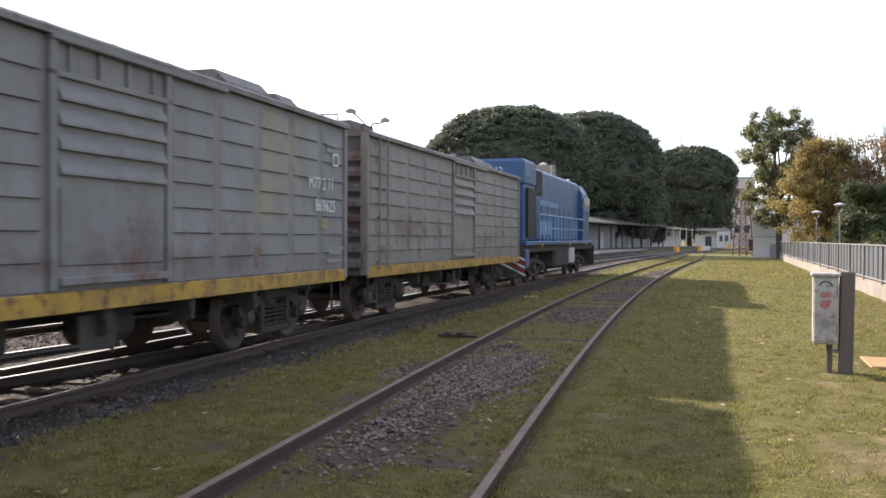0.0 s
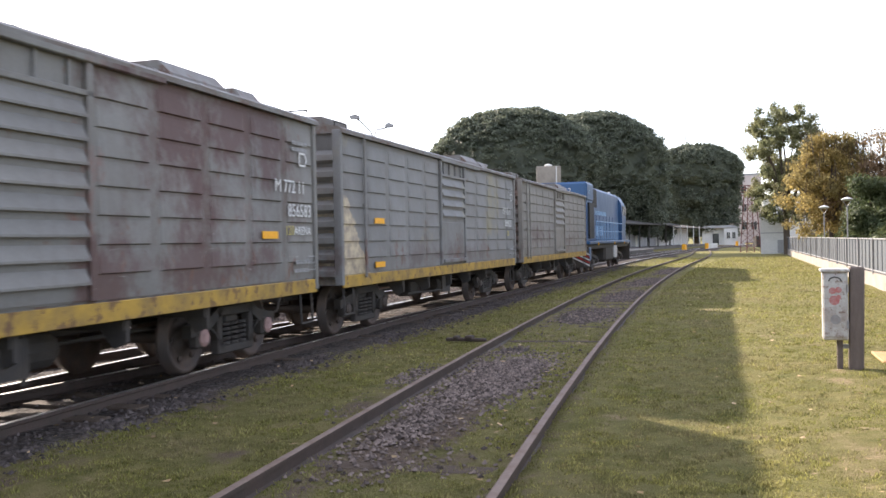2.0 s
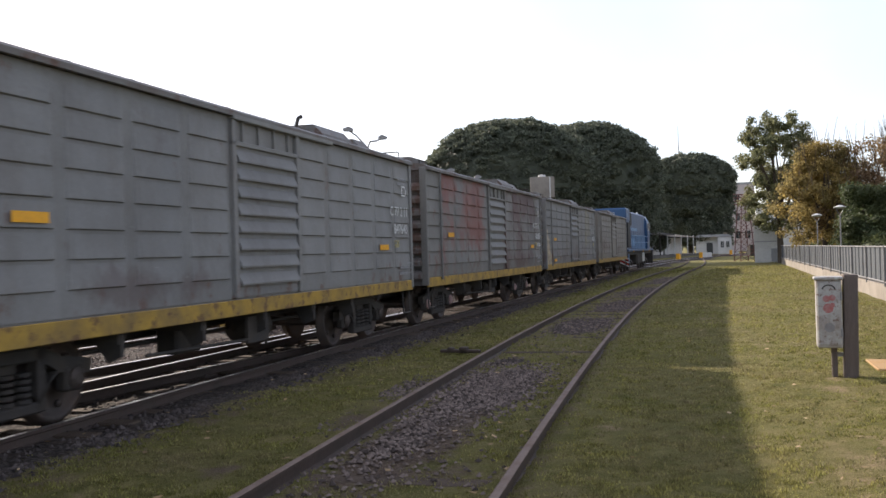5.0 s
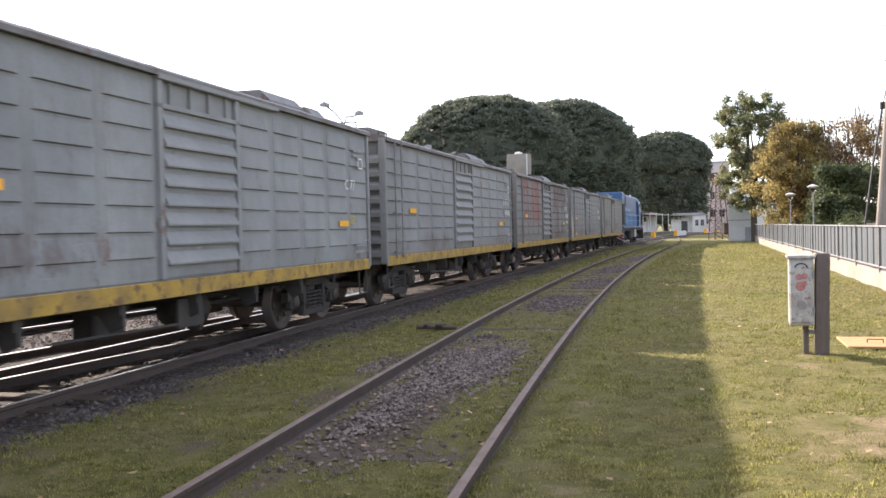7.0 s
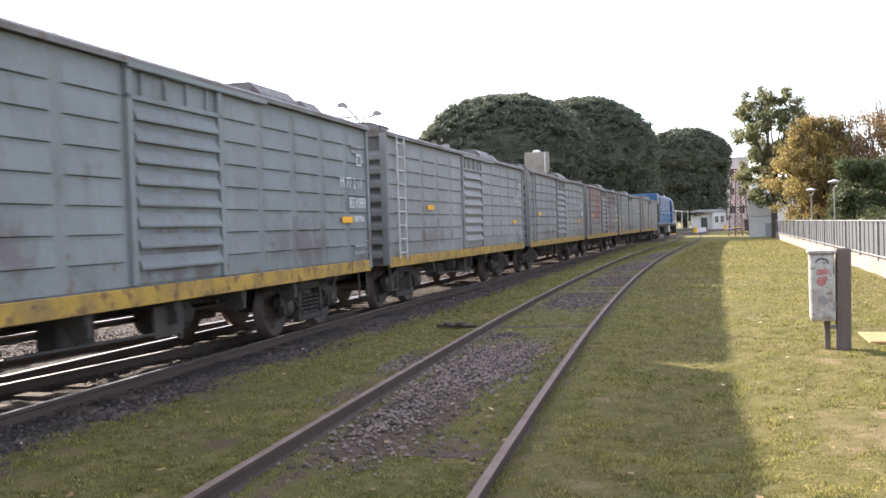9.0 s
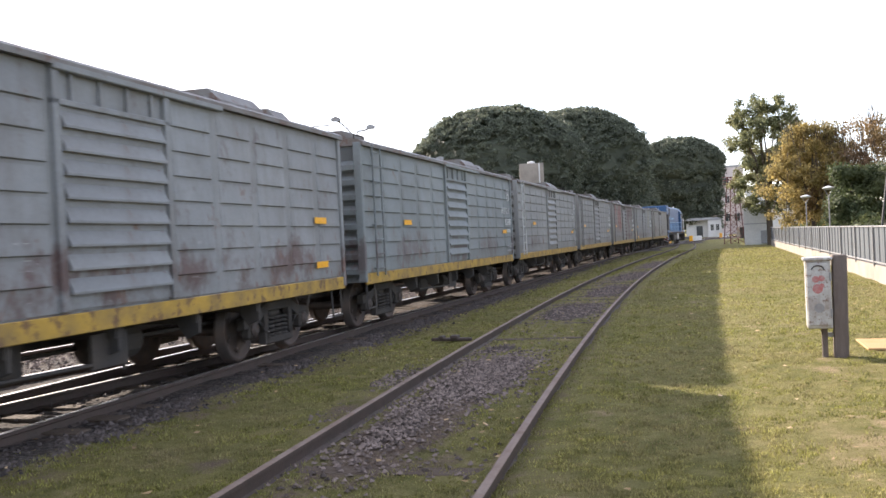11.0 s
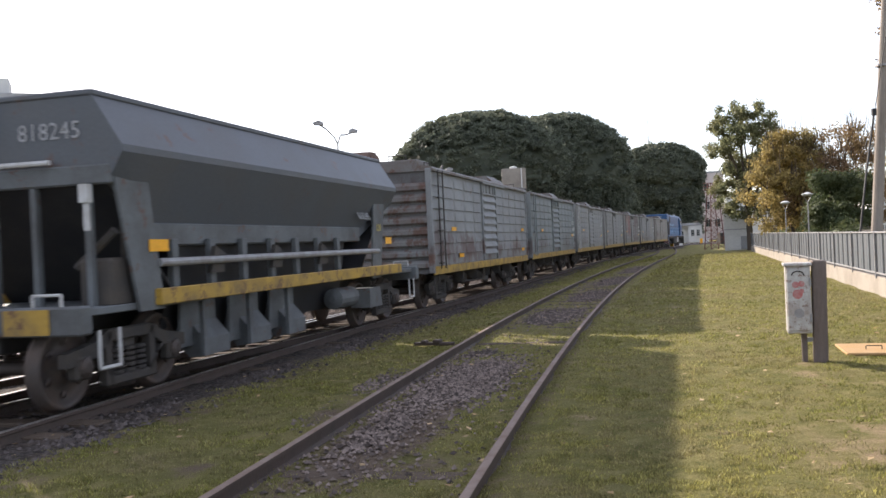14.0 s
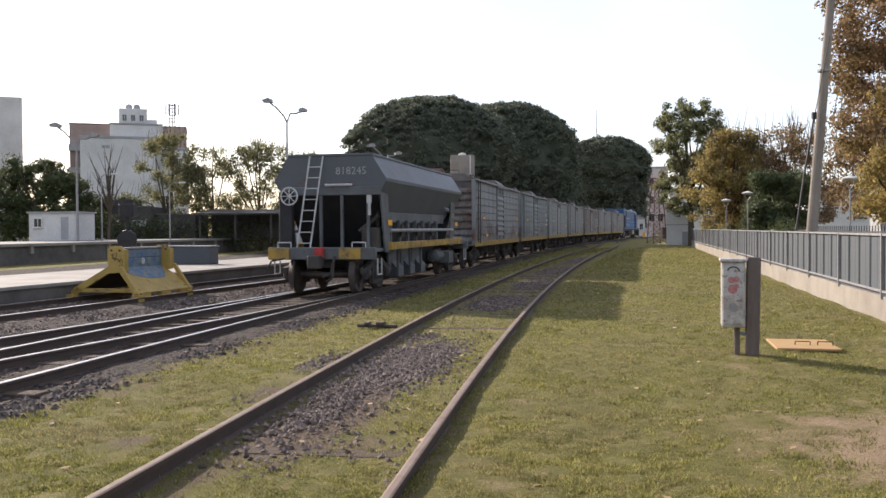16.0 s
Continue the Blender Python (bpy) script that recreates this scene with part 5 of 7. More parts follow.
def locomotive():
    L = 16.0
    h = L / 2
    lo = thing("locomotive", Matrix(), "blue diesel freight locomotive with walkway railings", "locomotive")
    part("deck", Geo().box(-1.45, 1.45, -h, h, 1.34, 1.48, 0.02), M_BLUE, lo, "blue running board")
    part("main_frame", Geo().box(-1.3, 1.3, -h, h, 1.1, 1.34, 0.02), M_UNDER, lo, "dark steel frame")
    part("long_hood", Geo().box(-1.2, 1.2, -h + 2.3, 4.4, 1.48, 4.02, 0.08), M_BLUE, lo, "long blue engine hood")
    out = [(1.16 * math.cos(math.pi * k / 8), 3.98 + 0.24 * math.sin(math.pi * k / 8)) for k in range(9)]
    part("hood_roof", Geo().prism(out, 'y', -h + 2.3, 4.4), M_BLUE, lo, "rounded hood roof")
    part("radiator_hood", Geo().box(-1.3, 1.3, -h + 0.35, -h + 2.3, 3.3, 4.2, 0.1).box(-1.26, 1.26, -h + 0.45, -h + 2.25, 1.48, 3.4, 0.04), M_BLUE, lo, "raised rear radiator hood")
    part("radiator_opening", Geo().box(-1.34, 1.34, -h + 0.75, -h + 2.1, 1.6, 3.25), M_DARK, lo, "black side opening")
    part("radiator_grille", Geo().box(-1.24, 1.24, -h + 2.4, -h + 3.7, 3.1, 3.98, 0.02), M_DARK, lo, "black radiator grille")
    for k in range(6):
        part("grille_bar", cached("grille_bar", lambda: Geo().box(-1.26, 1.26, -h + 2.45, -h + 3.65, 0, 0.03).mesh("grille_bar")), M_UNDER, lo, "", pose(0, 0, 3.18 + k * 0.13))
    cab = [(1.38, 1.48), (1.42, 2.8), (1.36, 3.6), (1.12, 4.0), (0.6, 4.18), (0, 4.22)]
    cab += [(-x, z) for x, z in cab[::-1][1:]]
    cabin = Geo()
    rings = [(4.4, 1.0, 0.0), (6.0, 1.0, 0.0), (6.5, 0.97, 0.1), (6.9, 0.92, 0.38)]
    for y, k, drop in rings:
        cabin.v += [(x * k, y, z - drop * max(0.0, (z - 2.8) / 1.4)) for x, z in cab]
    nc = len(cab)
    for r in range(3):
        cabin.f += [(r * nc + q, r * nc + (q + 1) % nc, (r + 1) * nc + (q + 1) % nc, (r + 1) * nc + q) for q in range(nc)]
    cabin.f += [tuple(range(nc))[::-1], tuple(range(3 * nc, 4 * nc))]
    c = part("cab", cabin, M_BLUE, lo, "blue rounded driver's cab")
    for s in (-1, 1):
        part("cab_window", Geo().box(s * 1.4 - 0.012, s * 1.4 + 0.012, 4.75, 5.5, 2.8, 3.45, 0.01), M_GLASS, c, "dark cab side window")
        part("cab_window", Geo().box(s * 1.4 - 0.012, s * 1.4 + 0.012, 5.65, 6.4, 2.8, 3.45, 0.01), M_GLASS, c, "dark cab side window")
        part("windscreen", Geo().box(s * 0.6 - 0.4, s * 0.6 + 0.4, 6.89, 6.93, 2.75, 3.3, 0.01), M_GLASS, c, "dark windscreen")
    part("nose", Geo().box(-1.0, 1.0, 6.9, 7.75, 1.48, 2.5, 0.1), M_BLUE, lo, "low blue nose")
    part("exhaust_stack", Geo().box(-0.25, 0.25, 0.2, 1.1, 4.0, 4.3, 0.03), M_DARK, lo, "sooty exhaust stack")
    part("horn", Geo().tube((0.5, 5.2, 4.2), (0.5, 5.7, 4.28), 0.04, 8, 0.09), M_LIGHTSTEEL, lo)
    for s in (-1, 1):
        for k in range(12):
            y = -h + 2.5 + k * 0.72
            if y < 4.3:
                part("railing_post", cached("railing_post", lambda: Geo().tube((0, 0, 1.48), (0, 0, 2.42), 0.022, 6).mesh("railing_post")), M_LIGHTBLUE, lo, "", pose(s * 1.4, y, 0))
        part("handrail", Geo().tube((s * 1.4, -h + 2.4, 2.42), (s * 1.4, 4.4, 2.42), 0.025, 6).tube((s * 1.4, -h + 2.4, 1.95), (s * 1.4, 4.4, 1.95), 0.018, 6), M_LIGHTBLUE, lo, "pale blue handrail")
        for k in range(7):
            part("hood_door", cached("hood_door", lambda: Geo().box(-0.012, 0.012, -0.52, 0.52, 1.6, 2.75, 0.01).mesh("hood_door")), M_BLUE, lo, "", pose(s * 1.205, -h + 3.0 + k * 1.2, 0))
        # the operator's name, as plain bars
        for k in range(16):
            part("letter_bar", cached("loco_bar", lambda: Geo().box(-0.004, 0.004, -0.07, 0.07, 0, 0.2).mesh("letter_bar")), M_LIGHTBLUE, lo, "", pose(s * 1.222, -h + 3.4 + k * 0.24, 2.75))
        for k in range(5):
            part("letter_bar", cached("loco_bar2", lambda: Geo().box(-0.004, 0.004, -0.15, 0.15, 0, 0.5).mesh("letter_bar")), M_LIGHTBLUE, lo, "", pose(s * 1.222, -h + 3.5 + k * 0.5, 1.72))
        part("side_light", Geo().lathe([(0.06, 0), (0.06, 0.03)], (s * 1.45, -h + 2.6, 1.34), 'x', 10).lathe([(0.06, 0), (0.06, 0.03)], (s * 1.45, 0.5, 1.34), 'x', 10).lathe([(0.06, 0), (0.06, 0.03)], (s * 1.45, 5.0, 1.34), 'x', 10), M_REFLECT, lo, "round orange reflectors")
        part("equipment_box", Geo().box(s * 1.1 - 0.25, s * 1.1 + 0.25, 1.2, 2.4, 0.55, 1.2, 0.03), M_LIGHTSTEEL if s > 0 else M_UNDER, lo, "pale equipment box under the deck")
        part("sand_box", Geo().box(s * 1.2 - 0.2, s * 1.2 + 0.2, -h + 0.2, -h + 0.7, 0.6, 1.2, 0.03), M_BLUE, lo)
    part("fuel_tank", Geo().box(-1.3, 1.3, -1.9, 1.1, 0.4, 1.2, 0.12), M_UNDER, lo, "black fuel tank")
    for e in (-1, 1):
        part("end_plate", Geo().prism([(-1.4, 0.3), (1.4, 0.3), (1.4, 1.25), (-1.4, 1.25)], 'y', e * (h + 0.02) - 0.03, e * (h + 0.02) + 0.03), M_UNDER, lo, "end plate with pilot")
        part("coupler", coupler_mesh(e * h, e), M_UNDER, lo, "knuckle coupler and hose")
        bogie(lo, e * (h - 3.0), 3.4, 0.5)
    for k in range(5):
        part("warning_stripe", Geo().add([(1.43, -h - 0.06, 0.35 + k * 0.12), (0.6, -h - 0.06, 0.75 + k * 0.12), (0.6, -h - 0.06, 0.82 + k * 0.12), (1.43, -h - 0.06, 0.42 + k * 0.12)], [(0, 1, 2, 3)]), M_RED if k % 2 else M_WHITE_LETTER, lo, "red and white warning stripe")
    lettering("8512", 0.32, M_WHITE_LETTER, lo, pose(-0.05, -h + 0.34, 3.7) @ ON_REAR, "white number on the hood end")
    lettering("8512", 0.28, M_LIGHTBLUE, lo, pose(1.304, -h + 0.7, 3.65) @ ON_SIDE, "pale number on the hood side")
    return lo


TRAIN = []  # thing, place of its front behind the front of the first boxcar, length
_boxcars = [
    (1, "brownish grey steel boxcar with rust streaks", None, "54315", M_PAINT[1], False, (), ""),
    (2, "grey steel boxcar with a cream patch of lost paint", [("M77 2 11", 0.26, -0.55, 2.32), ("869625", 0.27, -0.3, 1.98)], "86 25", None, True, ((-HY + 1.6, 1.98), (-HY + 1.6, 1.2)), ""),
    (3, "grey steel boxcar with faded red showing through", [("M 772 11", 0.26, -0.4, 2.32), ("856583", 0.27, 0.0, 1.98), ("ARENA", 0.18, 0.2, 1.72)], "", None, False, ((-HY + 1.7, 2.0), (HY - 1.6, 1.72)), ""),
    (4, "plain grey steel boxcar with white lettering", [("C 77 2 11", 0.26, -0.3, 2.32), ("847640", 0.27, -0.1, 1.98)], "", M_PAINT[4], False, ((-HY + 1.7, 2.0), (HY - 1.7, 1.72)), "raised"),
    (5, "pale grey steel boxcar with a white ladder", [("C 77", 0.26, -0.3, 2.32)], "52805", M_LIGHTSTEEL, False, ((-HY + 2.6, 2.05), (HY - 1.4, 1.72)), ""),
    (6, "blue-grey steel boxcar with scuffed door", [("M 77 2 11", 0.26, -0.4, 2.32), ("851089", 0.27, 0.0, 1.98), ("ARENA", 0.16, 0.2, 1.74)], "", M_PAINT[6], False, ((-HY + 2.4, 2.0), (HY - 1.15, 1.78)), ""),
    (7, "light grey steel boxcar scraped and rusting", None, "073", M_UNDER, False, ((-HY + 1.9, 1.98), (-HY + 2.6, 1.28), (HY - 1.0, 2.0), (HY - 1.0, 1.3)), "lying"),
]
for k, (n, label, codes, end_code, lad, low, refl, pipe) in enumerate(_boxcars):
    TRAIN.append((boxcar(n, label, codes, end_code, lad, low or n == 1, refl, pipe), -k * (LB + GAP), LB))
TRAIN.append((hopper_car(), -7 * (LB + GAP), 12.2))
TRAIN.append((locomotive(), 17.1, 16.0))

HEAD = [(0, 21.24), (1.5, 30.5), (3.5, 43.0), (4.0, 46.0), (7.5, 67.9), (9.0, 77.3), (12.0, 96.3), (13.0, 102.6), (14.5, 112.3), (16.0, 122.7)]


PACE = np.polyfit([h[0] for h in HEAD], [h[1] for h in HEAD], 2)


def head_at(t):
    """How far along the line the front of the first boxcar is."""
    return float(np.polyval(PACE, t))


def on_line(s_front, length, inset=1.9):
    a, b = at(MAIN, s_front - inset), at(MAIN, s_front - length + inset)
    d = (a - b).normalized()
    c = (a + b) / 2
    return pose(c.x, c.y, RAIL_Z, 0, 0, -math.degrees(math.atan2(d.x, d.y)))


def motions():
    """The train draws away along the main line, its wheels rolling."""
    for car, back, length in TRAIN:
        walk(car, [(t / 2, on_line(head_at(t / 2) + back, length)) for t in range(33)])
    for w, y, r in SPIN:
        walk(w, [(t / 10, pose(0, y, r, -math.degrees((head_at(t / 10) - head_at(0)) / r))) for t in range(161)])


# ---------------------------------------------------------------- the fence by the park
FENCE0, FENCE_DIR = Vector((9.11, 15.18, 0)), Vector((0.2976, 0.9547, 0))
FENCE_YAW = -math.degrees(math.atan2(FENCE_DIR.x, FENCE_DIR.y))


def build_fence():
    place = pose(FENCE0.x, FENCE0.y, 0, 0, 0, FENCE_YAW)
    a, b = -22.0, 66.0
    wall = Geo()
    steps = 40
    rng = random.Random(2)
    for k in range(steps):
        y0, y1 = a + (b - a) * k / steps, a + (b - a) * (k + 1) / steps
        wall.box(0.0, 0.3, y0, y1, -0.2, 0.45 + rng.uniform(-0.008, 0.008))
    solid("fence_base", wall, M_CONCRETE, "low stained concrete wall under the fence", "wall", kind="structure", m=place)
    f = thing("fence", place, "grey sheet-metal fence with galvanised posts", "fence")
    post = Geo().box(-0.035, 0.035, -0.03, 0.03, 0.4, 1.58, 0.006).mesh("fence_post")
    rail_t = Geo().box(-0.02, 0.02, 0.03, 3.62, 1.53, 1.57, 0.004).box(-0.02, 0.02, 0.03, 3.62, 0.52, 0.56, 0.004).mesh("fence_rail")

    def sheet():
        g = Geo()
        n, w = 8, 0.905
        pts, faces = [], []
        prof = [(0, 0), (0.03, 0.03), (0.06, 0.0), (0.44, 0.0), (0.455, 0.006), (0.47, 0.0), (0.86, 0.0), (0.9, 0.0)]
        for y, x in prof:
            for z in (0.55, 1.54):
                pts += [(-x + 0.03, y, z), (-x + 0.036, y, z)]
        m = len(prof)
        for k in range(m - 1):
            q, r = k * 4, (k + 1) * 4
            faces += [(q, r, r + 2, q + 2), (q + 1, q + 3, r + 3, r + 1), (q + 2, r + 2, r + 3, q + 3), (q, q + 1, r + 1, r)]
        return g.add(pts, faces).mesh("fence_sheet")
    sh = sheet()
    y = 0.24 - 3.65 * 6
    rng = random.Random(5)
    while y < 64:
        part("fence_post", post, M_POST, f, "", pose(0.0, y, 0))
        part("fence_rail", rail_t, M_POST, f, "", pose(0.0, y, 0))
        for k in range(4):
            part("fence_sheet", sh, M_FENCE, f, "", pose(rng.uniform(-0.004, 0.004), y + 0.02 + k * 0.907, rng.uniform(-0.01, 0.01)))
        y += 3.65


build_fence()


def signal_cabinet():
    t = thing("signal_cabinet", pose(5.04, 11.45, 0, 0, 0, -20), "flaking white steel cabinet on a dark timber post", "cabinet")
    part("post", Geo().box(-0.085, 0.085, -0.11, 0.11, -0.3, 1.31, 0.012), M_OLDWOOD, t, "dark weathered timber post", pose(0, 0, 0, 0, 1.0, 0))
    b = part("case", Geo().box(-0.385, -0.09, -0.19, 0.19, 0.4, 1.26, 0.015), M_CABINET, t, "white enamel case with rust")
    part("case_lid", Geo().box(-0.41, -0.07, -0.22, 0.22, 1.25, 1.29, 0.01), M_CABINET, b)
    part("case_door", Geo().box(-0.37, -0.11, -0.205, -0.188, 0.44, 1.22, 0.006), M_CABINET, b)
    for z in (0.55, 1.0):
        part("hinge", Geo().tube((-0.1, -0.21, z), (-0.1, -0.21, z + 0.1), 0.014, 6), M_POST, b)
    part("graffiti", Geo().lathe([(0.062, 0), (0.062, 0.002)], (-0.25, -0.2085, 0.9), 'y', 9).lathe([(0.03, 0), (0.03, 0.002)], (-0.2, -0.2086, 0.94), 'y', 7), M_GRAFFITI, b, "faded red spray blot")
    part("graffiti", Geo().lathe([(0.045, 0), (0.045, 0.002)], (-0.27, -0.2085, 1.02), 'y', 7).lathe([(0.04, 0), (0.04, 0.002)], (-0.2, -0.2086, 1.03), 'y', 8), M_GRAFFITI, b, "faded red spray blot")
    arc = [(-0.24 + 0.075 * math.cos(a), -0.207, 1.13 + 0.06 * math.sin(a)) for a in (0.1, 0.6, 1.1, 1.57, 2.0, 2.5, 3.0)]
    part("graffiti", Geo().path(arc, 0.009, 5), M_UNDER, b, "dark sprayed arc")
    part("paint_smear", Geo().lathe([(0.06, 0), (0.06, 0.002)], (-0.24, -0.2085, 0.66), 'y', 11), M_POST, b, "grey smear of paint")
    part("leg", Geo().box(-0.22, -0.15, -0.05, 0.05, -0.3, 0.42, 0.008), M_OLDWOOD, t, "weathered timber leg")
    part("bracket", Geo().box(-0.16, -0.06, -0.03, 0.03, 0.28, 0.33), M_POST, t)


signal_cabinet()
_pl = thing("cover_plate", pose(6.2, 12.4, 0.0, 0, 0, -17), "orange steel cover plate lying in the grass", "cover plate")
part("plate", Geo().box(-0.42, 0.42, -0.55, 0.55, 0.0, 0.035, 0.008), M_PLATE, _pl)
for _x in (-0.12, 0.18):
    part("handle", Geo().path([(_x, -0.15, 0.03), (_x, -0.15, 0.085), (_x + 0.2, -0.15, 0.085), (_x + 0.2, -0.15, 0.03)], 0.007), M_UNDER, _pl, "bent wire handle")

_cl = thing("rail_clamp", pose(0.19, 15.71, 0.0, 0, 0, 70), "rusty iron clamp lying in the grass", "scrap iron")
part("bar", Geo().box(-0.05, 0.05, -0.36, 0.36, 0.0, 0.055, 0.012), M_RAIL_SIDE, _cl)
part("jaw", Geo().box(-0.09, 0.09, -0.13, 0.0, 0.04, 0.1, 0.012).box(-0.08, 0.08, 0.13, 0.22, 0.04, 0.09, 0.012), M_RAIL_SIDE, _cl)


# ---------------------------------------------------------------- platforms and the dead-end road
def platforms():
    place = pose(-7.35, 21.5, 0, 0, 0, -20)
    p = thing("platform_low", place, "low concrete platform with a pale paved top", "platform", kind="structure")
    # both platform walls take the shade-darkened concrete, their tops the lighter paving
    part("platform_wall", Geo().box(-3.8, 0.0, -30, 90, -0.2, 0.42), M_CONCRETE_DARK, p, "concrete platform wall coloured dark for shade")
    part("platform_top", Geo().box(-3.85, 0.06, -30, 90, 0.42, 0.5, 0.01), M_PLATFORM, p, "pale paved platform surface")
    place = pose(-17.8, 46.0, 0, 0, 0, -16)
    q = thing("platform_high", place, "high platform with a pale edge in shade", "platform", kind="structure")
    part("platform_wall", Geo().box(-7.0, -0.1, -70, 90, -0.2, 0.92), M_CONCRETE_DARK, q, "platform wall coloured dark for shade")
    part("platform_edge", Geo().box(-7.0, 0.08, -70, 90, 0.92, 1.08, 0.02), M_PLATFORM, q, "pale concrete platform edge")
    for k in range(30):
        part("edge_bracket", cached("edge_bracket", lambda: Geo().box(-0.1, 0.04, -0.12, 0.12, 0.55, 0.92, 0.01).mesh("edge_bracket")), M_CONCRETE, q, "", pose(0, -30 + k * 3.6, 0))


platforms()


def buffer_stop():
    """Two A-shaped frames across the rails, with a board and a sloping apron between them."""
    t = thing("buffer_stop", pose(-5.75, 22.9, 0.14, 0, 0, -20), "yellow steel buffer stop with a faded blue board", "buffer stop")
    for y, e in ((-0.95, -1), (1.0, 1)):
        f = part("end_frame", Geo().prism([(0.02, 0.62), (0.0, 1.12), (0.08, 1.2), (0.36, 1.2), (0.46, 1.1), (0.47, 0.62)], 'y', y - 0.03, y + 0.03)
                 .prism([(0.02, 0.72), (0.47, 0.72), (0.45, 0.58), (0.02, 0.56), (-0.72, 0.14), (-1.0, 0.0), (-1.0, 0.14), (-0.9, 0.22)], 'y', y - 0.04, y + 0.04)
                 .prism([(0.4, 0.72), (0.49, 0.72), (0.93, 0.1), (0.93, 0.0), (0.8, 0.0), (0.78, 0.12)], 'y', y + e * 0.16 - 0.05, y + e * 0.16 + 0.05)
                 .box(-0.95, 0.86, y - 0.04, y + 0.04, 0.1, 0.2, 0.01), M_BUFFER, t, "yellow steel end frame")
        part("flange", Geo().box(0.44, 0.5, y - 0.08, y + 0.08, 0.6, 1.12, 0.01), M_BUFFER, f)
        for x in (-0.93, 0.86):
            part("rail_clip", Geo().box(x - 0.1, x + 0.1, y + e * 0.1 - 0.12, y + e * 0.1 + 0.12, -0.13, 0.06, 0.01), M_BUFFER, f)
        for x in (0.12, 0.34):
            part("bolt", Geo().lathe([(0.025, 0), (0.025, 0.02)], (x, y - 0.05, 1.1), 'y', 8), M_UNDER, f)
        if e < 0:
            part("graffiti", Geo().path([(0.14, y - 0.034, 0.98), (0.2, y - 0.034, 0.86), (0.26, y - 0.034, 1.0)], 0.008, 5).path([(0.12, y - 0.034, 0.92), (0.3, y - 0.034, 0.9), (0.36, y - 0.034, 0.8)], 0.008, 5).path([(0.3, y - 0.034, 0.84), (0.38, y - 0.034, 0.9), (0.42, y - 0.034, 0.8)], 0.008, 5), M_DARK, f, "black scrawl")
    part("impact_board", Geo().box(0.12, 0.22, -0.9, 0.95, 0.66, 0.9, 0.02).box(0.12, 0.22, -0.9, 0.95, 0.905, 1.12, 0.02), M_BLUEBOARD, t, "faded blue impact board")
    part("top_angle", Geo().box(0.08, 0.24, -0.92, 0.97, 1.12, 1.16, 0.005), M_POST, t, "pale steel top edge")
    def slope(u0, u1, low0, low1, top0, top1, lift):
        """A stretch of the apron, between two fractions of the way down it."""
        pts = []
        for k in (0.0, 0.03):
            for u, a, b in ((u0, top0, top1), (u1, low0, low1)):
                x, z = 0.24 + 0.68 * u + lift - k, 0.68 - 0.57 * u + lift - k
                pts += [(x, a, z), (x, b, z)]
        return Geo().add(pts, [(0, 1, 3, 2), (4, 6, 7, 5), (0, 4, 5, 1), (2, 3, 7, 6), (0, 2, 6, 4), (1, 5, 7, 3)])
    part("apron_plate", slope(0, 1, -1.22, 1.3, -0.92, 0.97, 0.0), M_BUFFER, t, "yellow sloping apron")
    part("apron_patch", slope(0.02, 0.36, -0.6, 0.7, -0.85, 0.9, 0.006), M_BLUEBOARD, t, "peeling blue paint on the apron")
    part("apron_patch", slope(0.36, 0.5, -0.1, 0.55, -0.5, 0.66, 0.006), M_BLUEBOARD, t, "peeling blue paint on the apron")
    # added back plate, dark so that the inside of the frame looks shaded
    part("back_plate", Geo().add([(0.0, -0.9, 0.6), (0.0, 0.95, 0.6), (-0.84, 0.95, 0.12), (-0.84, -0.9, 0.12), (0.03, -0.9, 0.6), (0.03, 0.95, 0.6), (-0.81, 0.95, 0.12), (-0.81, -0.9, 0.12)], [(0, 1, 2, 3), (7, 6, 5, 4), (0, 4, 5, 1), (2, 6, 7, 3), (1, 5, 6, 2), (0, 3, 7, 4)]), M_UNDER, t, "sloping back plate, dark for the shaded inside")
    for y in (-0.8, 0.05, 0.9):
        part("apron_foot", Geo().box(0.78, 0.92, y - 0.2, y + 0.2, -0.1, 0.1, 0.01), M_BUFFER, t)
    part("marker_disc", Geo().lathe([(0.04, 0), (0.08, 0.01), (0.08, 0.03)], (0.22, 0.1, 0.82), 'x', 12), M_LIGHTSTEEL, t)


buffer_stop()
_cb = thing("trackside_cabinet", pose(-6.2, 33.0, 0.5, 0, 0, -20), "long grey steel cabinet on the low platform", "cabinet")
part("case", Geo().box(-1.0, 0.9, -0.3, 0.3, 0.0, 0.62, 0.02), M_FENCE, _cb)
part("lid", Geo().box(-1.03, 0.93, -0.33, 0.33, 0.62, 0.66, 0.01), M_POST, _cb)
_sg = thing("ground_signal", pose(-7.0, 27.4, 0.5, 0, 0, -10), "black round-headed shunting signal", "signal")
part("mast", Geo().tube((0, 0, 0), (0, 0, 1.6), 0.05, 8), M_DARK, _sg)
part("head", Geo().lathe([(0.05, -0.12), (0.27, -0.1), (0.29, 0.0), (0.25, 0.1), (0.1, 0.14)], (0, 0, 0.95), 'y', 18), M_DARK, _sg, "black round head")
part("lamp_case", Geo().box(-0.2, 0.25, -0.15, 0.15, 1.6, 2.0, 0.03), M_DARK, _sg, "black lamp case")


